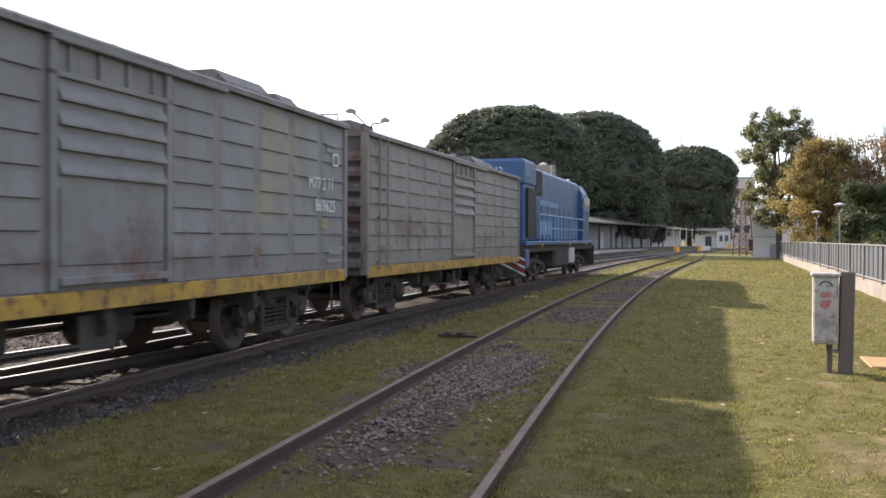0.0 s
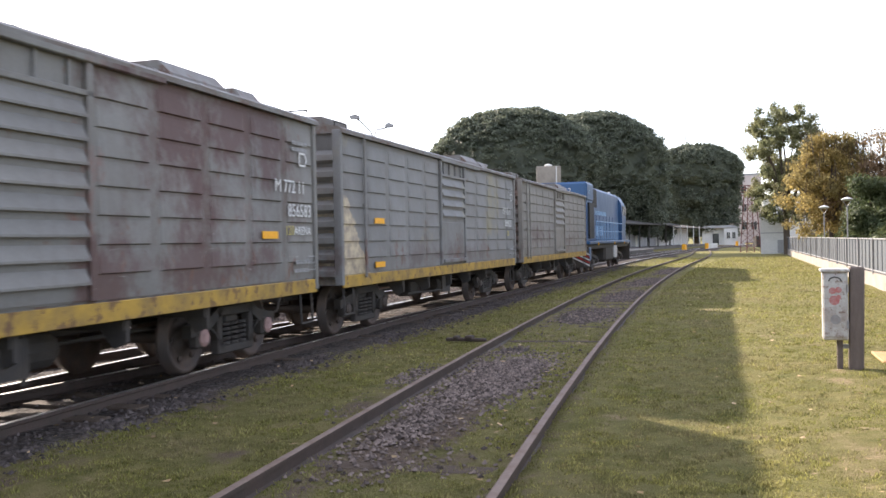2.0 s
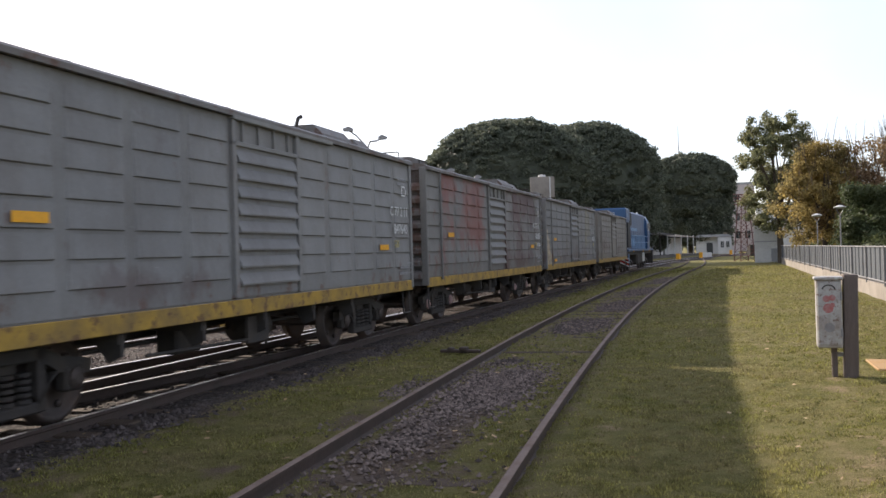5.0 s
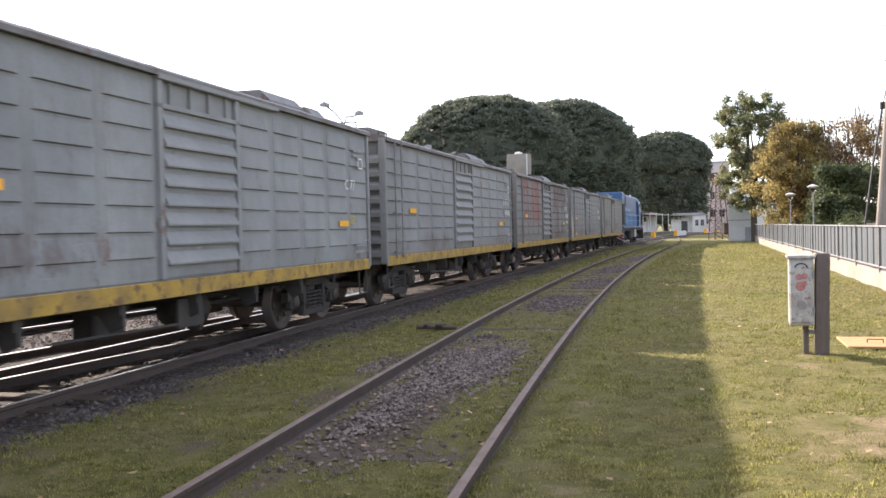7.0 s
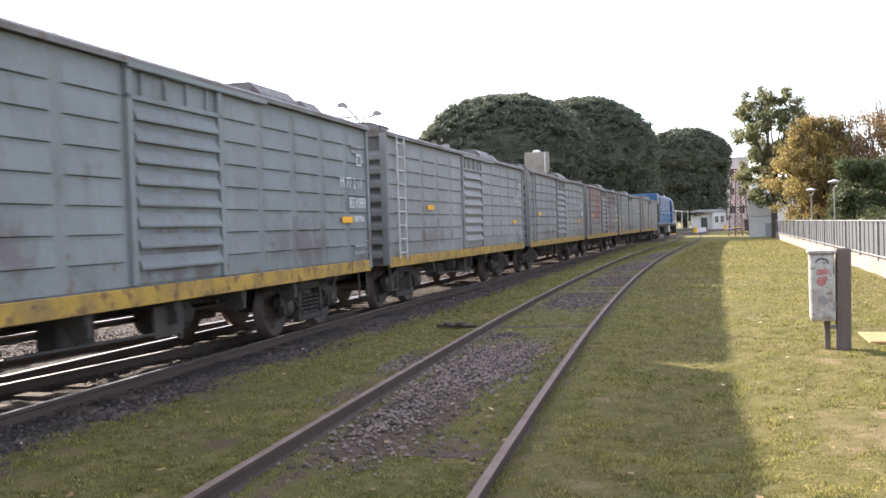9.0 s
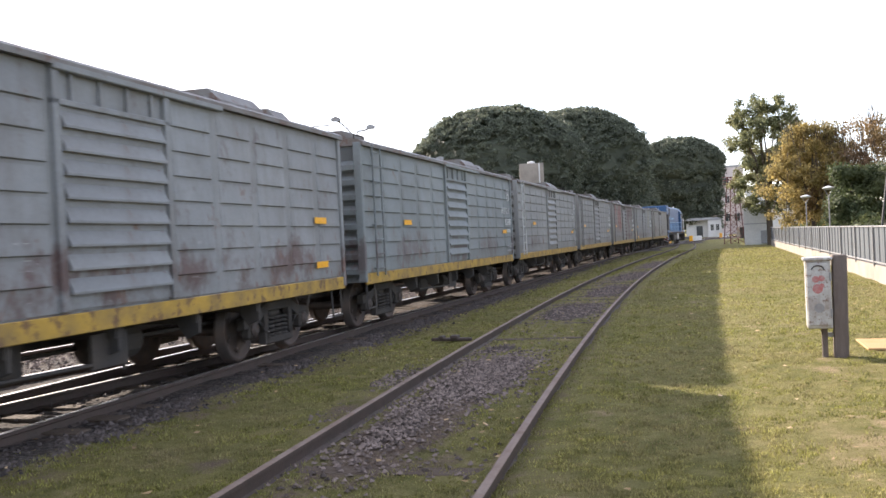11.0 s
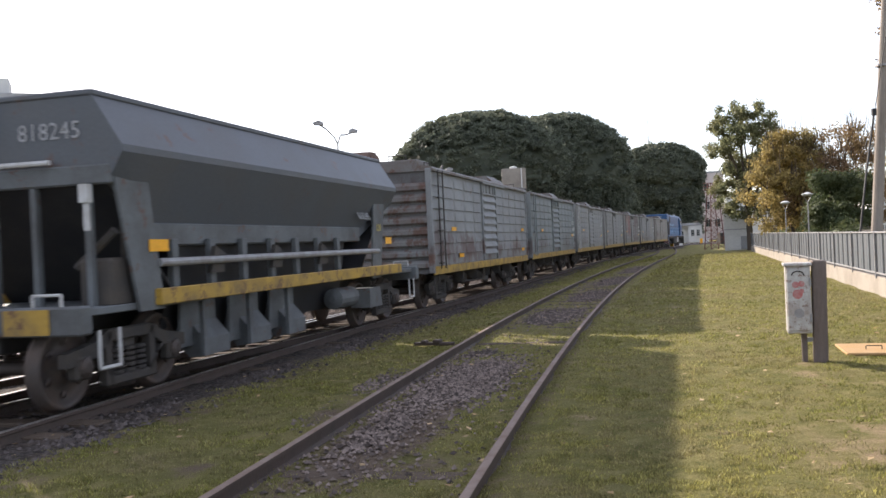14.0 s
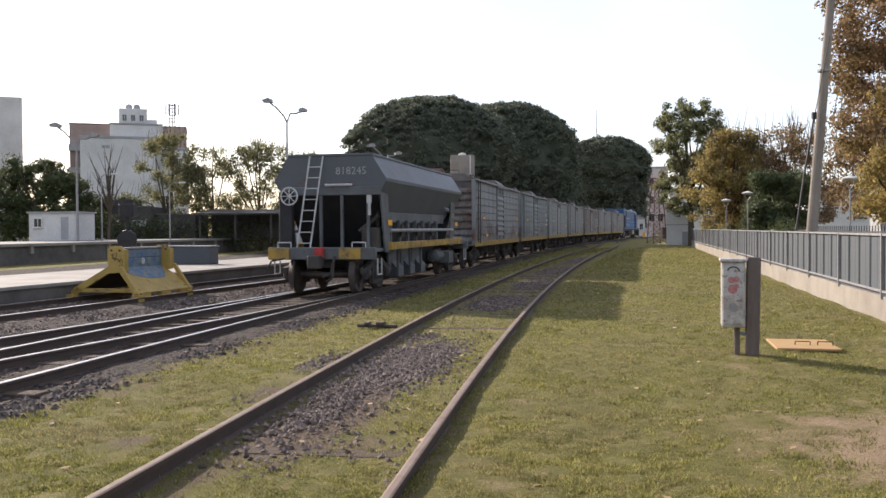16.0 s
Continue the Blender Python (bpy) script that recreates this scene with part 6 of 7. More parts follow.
def double_lamp(x, y, top, yaw, base=1.0):
    t = thing("platform_lamp", pose(x, y, base, 0, 0, yaw), "tall grey lamp post with two curved arms", "lamp post", "platform lamps")
    h = top - base
    part("pole", Geo().tube((0, 0, 0), (0, 0, h - 1.3), 0.09, 10, 0.055), M_POST, t)
    for s in (-1, 1):
        k = 1.0 if s < 0 else 0.85
        part("arm", Geo().path([(0, 0, h - 1.35), (s * 0.2, 0, h - 0.9 * k), (s * 0.7 * k, 0, h - 0.35 if s < 0 else h - 0.75), (s * 1.1 * k, 0, h - 0.05 if s < 0 else h - 0.62)], 0.055), M_POST, t)
        z = h if s < 0 else h - 0.6
        part("lamp_head", Geo().prism([(s * 0.9 * k, z - 0.08), (s * 1.5 * k, z - 0.04), (s * 1.58 * k, z + 0.1), (s * 1.2 * k, z + 0.24), (s * 0.9 * k, z + 0.12)], 'y', -0.2, 0.2), M_POST, t, "pale lamp head")


double_lamp(-5.05, 59.7, 10.0, 0)
double_lamp(-17.6, 57.3, 8.1, 0)
double_lamp(1.7, 75.0, 8.5, 10)


def arm_lamp(x, y, top):
    t = thing("small_lamp", pose(x, y, 1.0), "slim grey lamp post with one arm", "lamp post", "small platform lamps")
    part("pole", Geo().tube((0, 0, 0), (0, 0, top - 1.1), 0.05, 8, 0.035), M_POST, t)
    part("arm", Geo().path([(0, 0, top - 1.15), (0.25, 0, top - 1.0), (0.7, 0, top - 0.98)], 0.025), M_POST, t)
    part("lamp_head", Geo().box(0.6, 1.05, -0.1, 0.1, top - 1.02, top - 0.92, 0.03), M_LAMP, t)


arm_lamp(-16.8, 59.6, 5.3)
arm_lamp(-12.75, 60.6, 4.8)


# ---------------------------------------------------------------- trees
def leaf_cloud(rng, lobes, count, size, shell=0.55, flat=1.0):
    """Leaves as small bent quads, thick near the skin of each lobe; a lobe is centre and radii."""
    vol = np.array([l[3] * l[4] + l[4] * l[5] + l[3] * l[5] for l in lobes])
    pick = rng.choice(len(lobes), count, p=vol / vol.sum())
    L = np.array(lobes)[pick]
    d = rng.normal(size=(count, 3))
    d /= np.linalg.norm(d, axis=1)[:, None]
    r = shell + (1 - shell) * rng.rand(count) ** 0.6
    r *= 1 + 0.13 * rng.normal(size=count) * (rng.rand(count) < 0.25)
    c = L[:, :3] + d * L[:, 3:6] * r[:, None]
    n = d * 0.6 + rng.normal(size=(count, 3)) * 0.6 + np.array([0, 0, 0.35 * flat])
    n /= np.linalg.norm(n, axis=1)[:, None]
    u = np.cross(n, rng.normal(size=(count, 3)))
    u /= np.linalg.norm(u, axis=1)[:, None]
    w = np.cross(n, u)
    s = size * rng.uniform(0.6, 1.3, count)[:, None]
    quad = np.stack([c - u * s, c + w * s * 0.5, c + u * s, c - w * s * 0.5], 1)
    quad[:, 1] += n * s * 0.2
    return quad.reshape(-1, 3)


def cloud_mesh(name, pts):
    n = len(pts) // 4
    me = bpy.data.meshes.new(name)
    me.vertices.add(4 * n)
    me.vertices.foreach_set("co", pts.astype(np.float32).ravel())
    me.loops.add(4 * n)
    me.loops.foreach_set("vertex_index", np.arange(4 * n, dtype=np.int32))
    me.polygons.add(n)
    me.polygons.foreach_set("loop_start", np.arange(0, 4 * n, 4, dtype=np.int32))
    me.update()
    me.validate()
    return me


def limbs(rng, g, base, top_h, r, ends):
    """A tapered trunk, and limbs that bend to each end."""
    fork = Vector((base[0] + rng.uniform(-0.2, 0.2), base[1], top_h))
    g.tube(base, fork, r * 1.15, 10, r * 0.8)
    for e in ends:
        e = Vector(e)
        mid = fork.lerp(e, 0.5) + Vector((rng.uniform(-0.4, 0.4), rng.uniform(-0.4, 0.4), 0.12 * (e - fork).length))
        g.tube(fork, mid, r * 0.5, 7, r * 0.3)
        g.tube(mid, e, r * 0.3, 6, r * 0.08)


def tree(x, y, label, leaf, lobes, count, size, trunk_h, r, seed, shell=0.55, group="", twigs=0, name="tree", flat=1.0, core=0.0, heart=()):
    rng = np.random.RandomState(seed)
    t = thing(name, pose(x, y, 0), label, "tree", group)
    g = Geo()
    limbs(rng, g, (0, 0, -0.3), trunk_h, r, [(l[0], l[1], l[2] + l[5] * 0.3) for l in lobes[:14]])
    part("trunk", g, M_BARK, t, "dark forked trunk and limbs")
    part("crown", cloud_mesh("crown", leaf_cloud(rng, lobes, count, size, shell, flat)), leaf, t, "crown of small leaves")
    if core:
        c = Geo()
        for l in lobes:
            bm = bmesh.new()
            bmesh.ops.create_icosphere(bm, subdivisions=2, radius=1)
            vs = []
            for v in bm.verts:
                k = core * (1 + 0.25 * noise.noise(v.co * 2.3 + Vector((l[0], l[1], seed))))
                vs.append((l[0] + v.co.x * l[3] * k, l[1] + v.co.y * l[4] * k, l[2] + v.co.z * l[5] * k))
            bm.verts.index_update()
            c.add(vs, [[v.index for v in f.verts] for f in bm.faces])
            bm.free()
        part("inner_crown", c, leaf, t, "dense shaded inner foliage")
    if heart:
        c = Geo()
        for x0, y0, z0, rx, ry, rz in heart:
            bm = bmesh.new()
            bmesh.ops.create_icosphere(bm, subdivisions=5, radius=1)
            vs = []
            for v in bm.verts:
                k = 1 + 0.05 * noise.noise(v.co * 4.0 + Vector((seed, x0, z0))) + 0.05 * noise.noise(v.co * 11.0 + Vector((seed, z0, 0))) + 0.03 * noise.noise(v.co * 25.0)
                vs.append((x0 + v.co.x * rx * k, y0 + v.co.y * ry * k, z0 + v.co.z * rz * k * (1 if v.co.z > 0 else 0.45)))
            bm.verts.index_update()
            c.add(vs, [[v.index for v in f.verts] for f in bm.faces])
            bm.free()
        part("inner_crown", c, leaf, t, "dense shaded inner foliage")
    if twigs:
        tw = Geo()
        for _ in range(twigs):
            l = lobes[rng.randint(len(lobes))]
            a = Vector((l[0] + rng.uniform(-1, 1) * l[3] * 0.7, l[1] + rng.uniform(-1, 1) * l[4] * 0.7, l[2] + rng.uniform(0, 0.6) * l[5]))
            b = a + Vector((rng.uniform(-0.35, 0.35), rng.uniform(-0.35, 0.35), rng.uniform(0.6, 1.7)))
            tw.tube(a, b, 0.022, 4, 0.006, False)
        tagged(part("twig_spray", tw, M_BARK, t, "bare upright twigs"), kind="stuff")
    return t


def dome(rng, rx, ry, z, h, n, size):
    """Flattened tufts over the skin of an umbrella crown, spread evenly, and a ragged skirt under its rim."""
    out = []
    for k in range(n):
        a, q = k * 2.39996 + rng.uniform(-0.25, 0.25), math.sqrt((k + 0.5) / n) * rng.uniform(0.97, 1.03)
        wave = 1 + 0.05 * math.sin(3 * a + rx) + 0.04 * math.sin(7 * a + ry)
        px, py = math.cos(a) * rx * q * wave, math.sin(a) * ry * q * wave
        top = z + h * math.sqrt(max(0.0, 1 - 0.95 * min(1, q * q))) + rng.normal(0, 0.22)
        s = size * rng.uniform(0.65, 1.3)
        out.append((px, py, top - s * 0.4, s, s, s * 0.46))
    return out


def flank(rng, rx, ry, z0, z1, n, size):
    """Tufts that hang all round the crown below its dome."""
    out = []
    for k in range(n):
        a, u = rng.uniform(0, math.tau), rng.rand()
        r = 0.86 + 0.14 * u + rng.uniform(-0.05, 0.05)
        s = size * rng.uniform(0.7, 1.3)
        out.append((math.cos(a) * rx * r, math.sin(a) * ry * r, z0 + (z1 - z0) * u, s, s, s * 0.6))
    return out


_r = np.random.RandomState(3)
tree(7.4, 104, "broad dark green umbrella-crowned tree", M_LEAF_DARK, dome(_r, 9.5, 8.0, 9.4, 7.3, 900, 0.72) + flank(_r, 9.3, 7.7, 6.4, 10.2, 320, 0.8) + flank(_r, 7.8, 6.2, 2.4, 7.0, 160, 1.2), 120000, 0.17, 4.5, 0.7, 31, 0.2, "umbrella trees", heart=[(0, 0, 8.9, 9.1, 7.6, 7.2), (0.5, 0, 6.2, 7.6, 6.0, 4.0)])
tree(21.7, 138, "broad dark green umbrella-crowned tree", M_LEAF_DARK, dome(_r, 11.3, 8.0, 11.6, 9.3, 900, 0.95) + flank(_r, 11.1, 7.8, 7.6, 12.8, 340, 1.0) + flank(_r, 10.0, 6.2, 2.4, 8.6, 200, 1.5), 115000, 0.22, 4.5, 0.6, 32, 0.2, "umbrella trees", heart=[(0, 0, 11.0, 10.8, 7.6, 9.2), (0, 0, 7.5, 9.8, 6.0, 5.0), (1, 0, 3.5, 8.0, 4.0, 4.0)])
tree(50.6, 188, "tall dark green umbrella-crowned tree", M_LEAF_DARK, dome(_r, 8.9, 7.0, 14.6, 6.2, 480, 0.95) + flank(_r, 8.8, 6.4, 9.0, 15.6, 260, 1.1) + flank(_r, 8.0, 5.2, 2.4, 10.0, 180, 1.6), 64000, 0.27, 5, 0.6, 33, 0.2, "umbrella trees", heart=[(0, 0, 14.0, 8.4, 6.6, 6.4), (0, 0, 9.6, 7.8, 5.4, 6.5), (-0.5, 0, 4.0, 6.6, 4.2, 5.0)])
tree(31.5, 152, "dark green tree beside the station", M_LEAF_DARK, dome(_r, 5.5, 4.0, 5.0, 7.0, 140, 1.0) + flank(_r, 5.2, 3.8, 1.5, 6.0, 60, 1.2), 22000, 0.26, 4, 0.4, 34, 0.3, "umbrella trees", heart=[(0, 0, 5.0, 5.0, 3.6, 6.4)])


def ball_lobes(rng, rx, ry, z, rz, n, s0, s1):
    """Lobes scattered through an uneven ball."""
    out = []
    for k in range(n):
        d = rng.normal(0, 1, 3)
        d = d / np.linalg.norm(d) * (0.35 + 0.65 * rng.rand() ** 0.5) * rng.uniform(0.85, 1.1)
        s = rng.uniform(s0, s1)
        out.append((d[0] * rx, d[1] * ry, z + d[2] * rz, s, s, s * 0.8))
    return out


def round_lobes(rng, rx, ry, z0, z1, n, s0, s1, taper=0.5):
    out = []
    for k in range(n):
        f = rng.rand()
        z = z0 + (z1 - z0) * f
        w = 1 - taper * abs(2 * f - 0.7)
        a, q = rng.uniform(0, math.tau), math.sqrt(rng.rand())
        s = rng.uniform(s0, s1)
        out.append((math.cos(a) * rx * w * q, math.sin(a) * ry * w * q, z, s, s, s * 0.8))
    return out


tree(29.6, 80.5, "tall green tree with open crown", M_LEAF_LIGHT, ball_lobes(_r, 3.5, 3.0, 9.4, 3.8, 170, 0.35, 0.75) + ball_lobes(_r, 3.4, 2.8, 5.4, 2.8, 90, 0.35, 0.75), 34000, 0.12, 3.5, 0.28, 41, 0.1, "park trees", core=0.22)
tree(33.2, 79.0, "green tree with open crown", M_LEAF_OLIVE, round_lobes(_r, 2.8, 2.5, 3.0, 9.0, 60, 0.5, 1.0, 0.45), 10000, 0.14, 3.0, 0.24, 49, 0.1, "park trees", twigs=60)
tree(24.0, 57.5, "golden autumn tree with bare twigs", M_LEAF_GOLD, round_lobes(_r, 3.7, 2.8, 1.8, 7.8, 150, 0.35, 0.8, 0.55), 21000, 0.1, 2.2, 0.2, 42, 0.1, "park trees", twigs=200)
tree(26.9, 56.5, "fading autumn tree with bare twigs", M_LEAF_BROWN, round_lobes(_r, 4.0, 2.8, 2.0, 7.9, 130, 0.4, 0.85, 0.3), 15000, 0.095, 2.2, 0.18, 43, 0.1, "park trees", twigs=420)
tree(21.3, 45.3, "dense dark green bushy tree", M_LEAF_GREEN, round_lobes(_r, 1.8, 1.6, 1.5, 4.3, 60, 0.4, 0.75, 0.3), 16000, 0.08, 1.4, 0.12, 44, 0.2, "park trees", core=0.55)
tree(22.6, 48.2, "dense dark green bushy tree", M_LEAF_GREEN, round_lobes(_r, 1.8, 1.6, 1.4, 4.0, 44, 0.4, 0.75, 0.3), 11000, 0.08, 1.4, 0.12, 45, 0.2, "park trees", core=0.55)
tree(20.3, 31.8, "tall plane tree with rusty autumn leaves", M_LEAF_BROWN, round_lobes(_r, 3.5, 3.0, 4.2, 13.0, 150, 0.4, 0.9, 0.2), 42000, 0.085, 3.5, 0.22, 46, 0.1, "park trees", twigs=60)
tree(19.3, 30.8, "golden leafed low tree", M_LEAF_GOLD, round_lobes(_r, 2.3, 2.0, 2.0, 6.4, 80, 0.35, 0.7, 0.25), 18000, 0.08, 2.0, 0.13, 47, 0.1, "park trees", twigs=40)
tree(23.0, 37.6, "rusty leafed autumn tree", M_LEAF_BROWN, round_lobes(_r, 2.9, 2.4, 2.4, 8.0, 80, 0.4, 0.85, 0.3), 13000, 0.09, 2.2, 0.16, 48, 0.1, "park trees", twigs=120)
# across the platforms
for _k, (_x, _y2, _w, _h, _m, _c) in enumerate([(-29.5, 70, 4.4, 8.2, M_LEAF_GREEN, 8000), (-25.0, 72, 4.0, 7.4, M_LEAF_GREEN, 7000), (-34.5, 72, 4, 9.0, M_LEAF_GREEN, 7000), (-16.0, 75, 3.8, 9.6, M_LEAF_OLIVE, 9000), (-12.4, 76, 3.4, 8.8, M_LEAF_OLIVE, 8000),
                                            (-8.6, 76, 3.4, 9.4, M_LEAF_OLIVE, 8000), (-5.0, 77, 3.2, 8.4, M_LEAF_OLIVE, 7000), (-20.5, 74, 2.6, 4.6, M_LEAF_GREEN, 6000), (-27.2, 73, 3.6, 7.0, M_LEAF_GREEN, 7000), (-22.9, 71, 3.0, 6.2, M_LEAF_GREEN, 7000), (-32, 69, 3.6, 7.4, M_LEAF_GREEN, 7000), (-40, 75, 4.5, 9, M_LEAF_GREEN, 6000), (0.5, 82, 3.4, 8, M_LEAF_OLIVE, 6000), (-2.5, 80, 3.2, 7.0, M_LEAF_OLIVE, 6000)]):
    tree(_x, _y2, "green tree behind the platforms" if _m is M_LEAF_GREEN else "thin olive-leafed tree behind the platforms", _m, round_lobes(_r, _w * 0.95, _w * 0.7, 1.4, _h - 0.4, 80, 0.4, 0.9, 0.3), int(_c * 1.35), 0.105, 2.2, 0.16, 60 + _k, 0.05, "trees by the platforms",
         twigs=170 if _m is M_LEAF_OLIVE else 50, core=0.4 if _m is M_LEAF_GREEN else 0.0)
_bt = thing("bare_tree", pose(-18.2, 66.0, 0), "small leafless tree behind the platform", "tree")
_g = Geo()
_q = np.random.RandomState(91)
limbs(_q, _g, (0, 0, 0), 3.0, 0.12, [(_q.uniform(-1.6, 1.6), _q.uniform(-1, 1), _q.uniform(5.0, 8.0)) for _ in range(22)])
part("trunk", _g, M_BARK, _bt, "bare forked branches")


def hedge(name, pts, h, leaf, label, seed):
    rng = np.random.RandomState(seed)
    lobes = []
    for (x0, y0), (x1, y1) in zip(pts, pts[1:]):
        n = max(2, int(math.hypot(x1 - x0, y1 - y0) / 1.2))
        for k in range(n):
            f = k / n
            lobes.append((x0 + (x1 - x0) * f, y0 + (y1 - y0) * f, h * rng.uniform(0.35, 0.6), 1.0, 1.0, h * rng.uniform(0.35, 0.55)))
    t = thing(name, Matrix(), label, "hedge")
    part("foliage", cloud_mesh("foliage", leaf_cloud(rng, lobes, len(lobes) * 260, 0.14, 0.4)), leaf, t, "small dark leaves")


hedge("hedge", [(-44, 66), (-24, 69), (-6, 72), (4, 80)], 3.2, M_LEAF_GREEN, "dark green hedge behind the platforms", 70)
hedge("hedge", [(19.5, 40), (27, 66), (31, 78)], 2.0, M_LEAF_GREEN, "dark green shrubs in the park", 71)


def far_woods():
    """A low uneven belt of trees all round, past the town."""
    rng = np.random.RandomState(77)
    lobes = []
    for k in range(260):
        a = math.tau * k / 260
        d = rng.uniform(300, 340)
        h = rng.uniform(4, 8)
        lobes.append((math.sin(a) * d, math.cos(a) * d + 60, h * 0.5, 7, 7, h * 0.6))
    me = cloud_mesh("far_woods", leaf_cloud(rng, lobes, 16000, 1.3, 0.2))
    me.materials.append(M_LEAF_DARK)
    tagged(new("far_woods", me), "dark belt of distant trees", "woods", kind="stuff")


far_woods()


# ---------------------------------------------------------------- park furniture
def park_lamp(x, y, top):
    t = thing("park_lamp", pose(x, y, 0), "grey park lamp with a flat disc shade", "lamp post", "park lamps")
    part("pole", Geo().tube((0, 0, 0), (0, 0, top - 0.35), 0.042, 8, 0.03), M_POST, t)
    part("fork", Geo().path([(0, 0, top - 0.4), (0.16, 0, top - 0.15), (0.2, 0, top - 0.05)], 0.018).path([(0, 0, top - 0.4), (-0.16, 0, top - 0.15), (-0.2, 0, top - 0.05)], 0.018), M_POST, t)
    part("shade", Geo().lathe([(0.1, -0.1), (0.27, -0.04), (0.29, 0.0), (0.16, 0.05), (0.05, 0.09)], (0, 0, top), 'z', 18), M_LAMP, t, "pale disc shade")


park_lamp(19.2, 44.28, 3.42)
park_lamp(20.9, 51.2, 3.26)
park_lamp(16.5, 29.7, 3.35)
_pp = thing("utility_pole", pose(12.95, 25.4, 0), "tall leaning grey utility pole", "utility pole")
part("shaft", Geo().tube((-0.15, 0, -0.3), (0.78, 0, 11.0), 0.165, 14, 0.1), M_POLE, _pp)
part("cable", Geo().path([(0.44, -0.17, 7.2), (0.06, -0.2, 5.3), (-0.04, -0.2, 4.85)], 0.012).path([(-0.04, -0.2, 4.85), (-0.33, -0.22, 3.26), (-0.62, -0.24, 1.4)], 0.03).box(-0.1, 0.02, -0.26, -0.14, 4.8, 5.0, 0.02), M_DARK, _pp, "dark hanging stay with an insulator")
part("band", Geo().lathe([(0.19, 0), (0.19, 0.06)], (0.36, 0, 6.2), 'z', 12), M_POST, _pp)
_rl = thing("park_railing", pose(17.5, 33.0, 0, 0, 0, -18), "dark iron railing beyond the fence", "railing")
part("rail", Geo().box(-0.02, 0.02, -16, 40, 1.5, 1.55).box(-0.02, 0.02, -16, 40, 0.3, 0.35), M_UNDER, _rl)
for _k in range(150):
    part("bar", cached("railing_bar", lambda: Geo().box(-0.012, 0.012, -0.012, 0.012, 0.0, 1.72).mesh("bar")), M_UNDER, _rl, "", pose(0, -16 + _k * 0.373, 0))


# ---------------------------------------------------------------- buildings and masts
def windows_on(parent, x0, x1, y, z0, z1, nx, nz, w, h, m=None):
    """Window openings with frame, dark pane and sill on a wall that faces -y."""
    pane = cached(("pane", w, h), lambda: Geo().box(-w / 2, w / 2, -0.03, 0.06, -h / 2, h / 2).mesh("pane"))
    fr = cached(("frame", w, h), lambda: Geo().box(-w / 2 - 0.06, w / 2 + 0.06, -0.06, 0.02, h / 2, h / 2 + 0.07).box(-w / 2 - 0.1, w / 2 + 0.1, -0.14, 0.02, -h / 2 - 0.09, -h / 2)
                .box(-w / 2 - 0.06, -w / 2, -0.06, 0.02, -h / 2, h / 2).box(w / 2, w / 2 + 0.06, -0.06, 0.02, -h / 2, h / 2).box(-0.02, 0.02, -0.05, 0.02, -h / 2, h / 2).mesh("window_frame"))
    for i in range(nx):
        for j in range(nz):
            x = x0 + (x1 - x0) * (i + 0.5) / nx
            z = z0 + (z1 - z0) * (j + 0.5) / nz
            wd = part("window", fr, M_WALL_WHITE, parent, "", pose(x, y - 0.01, z))
            part("pane", pane, M_GLASS, wd)


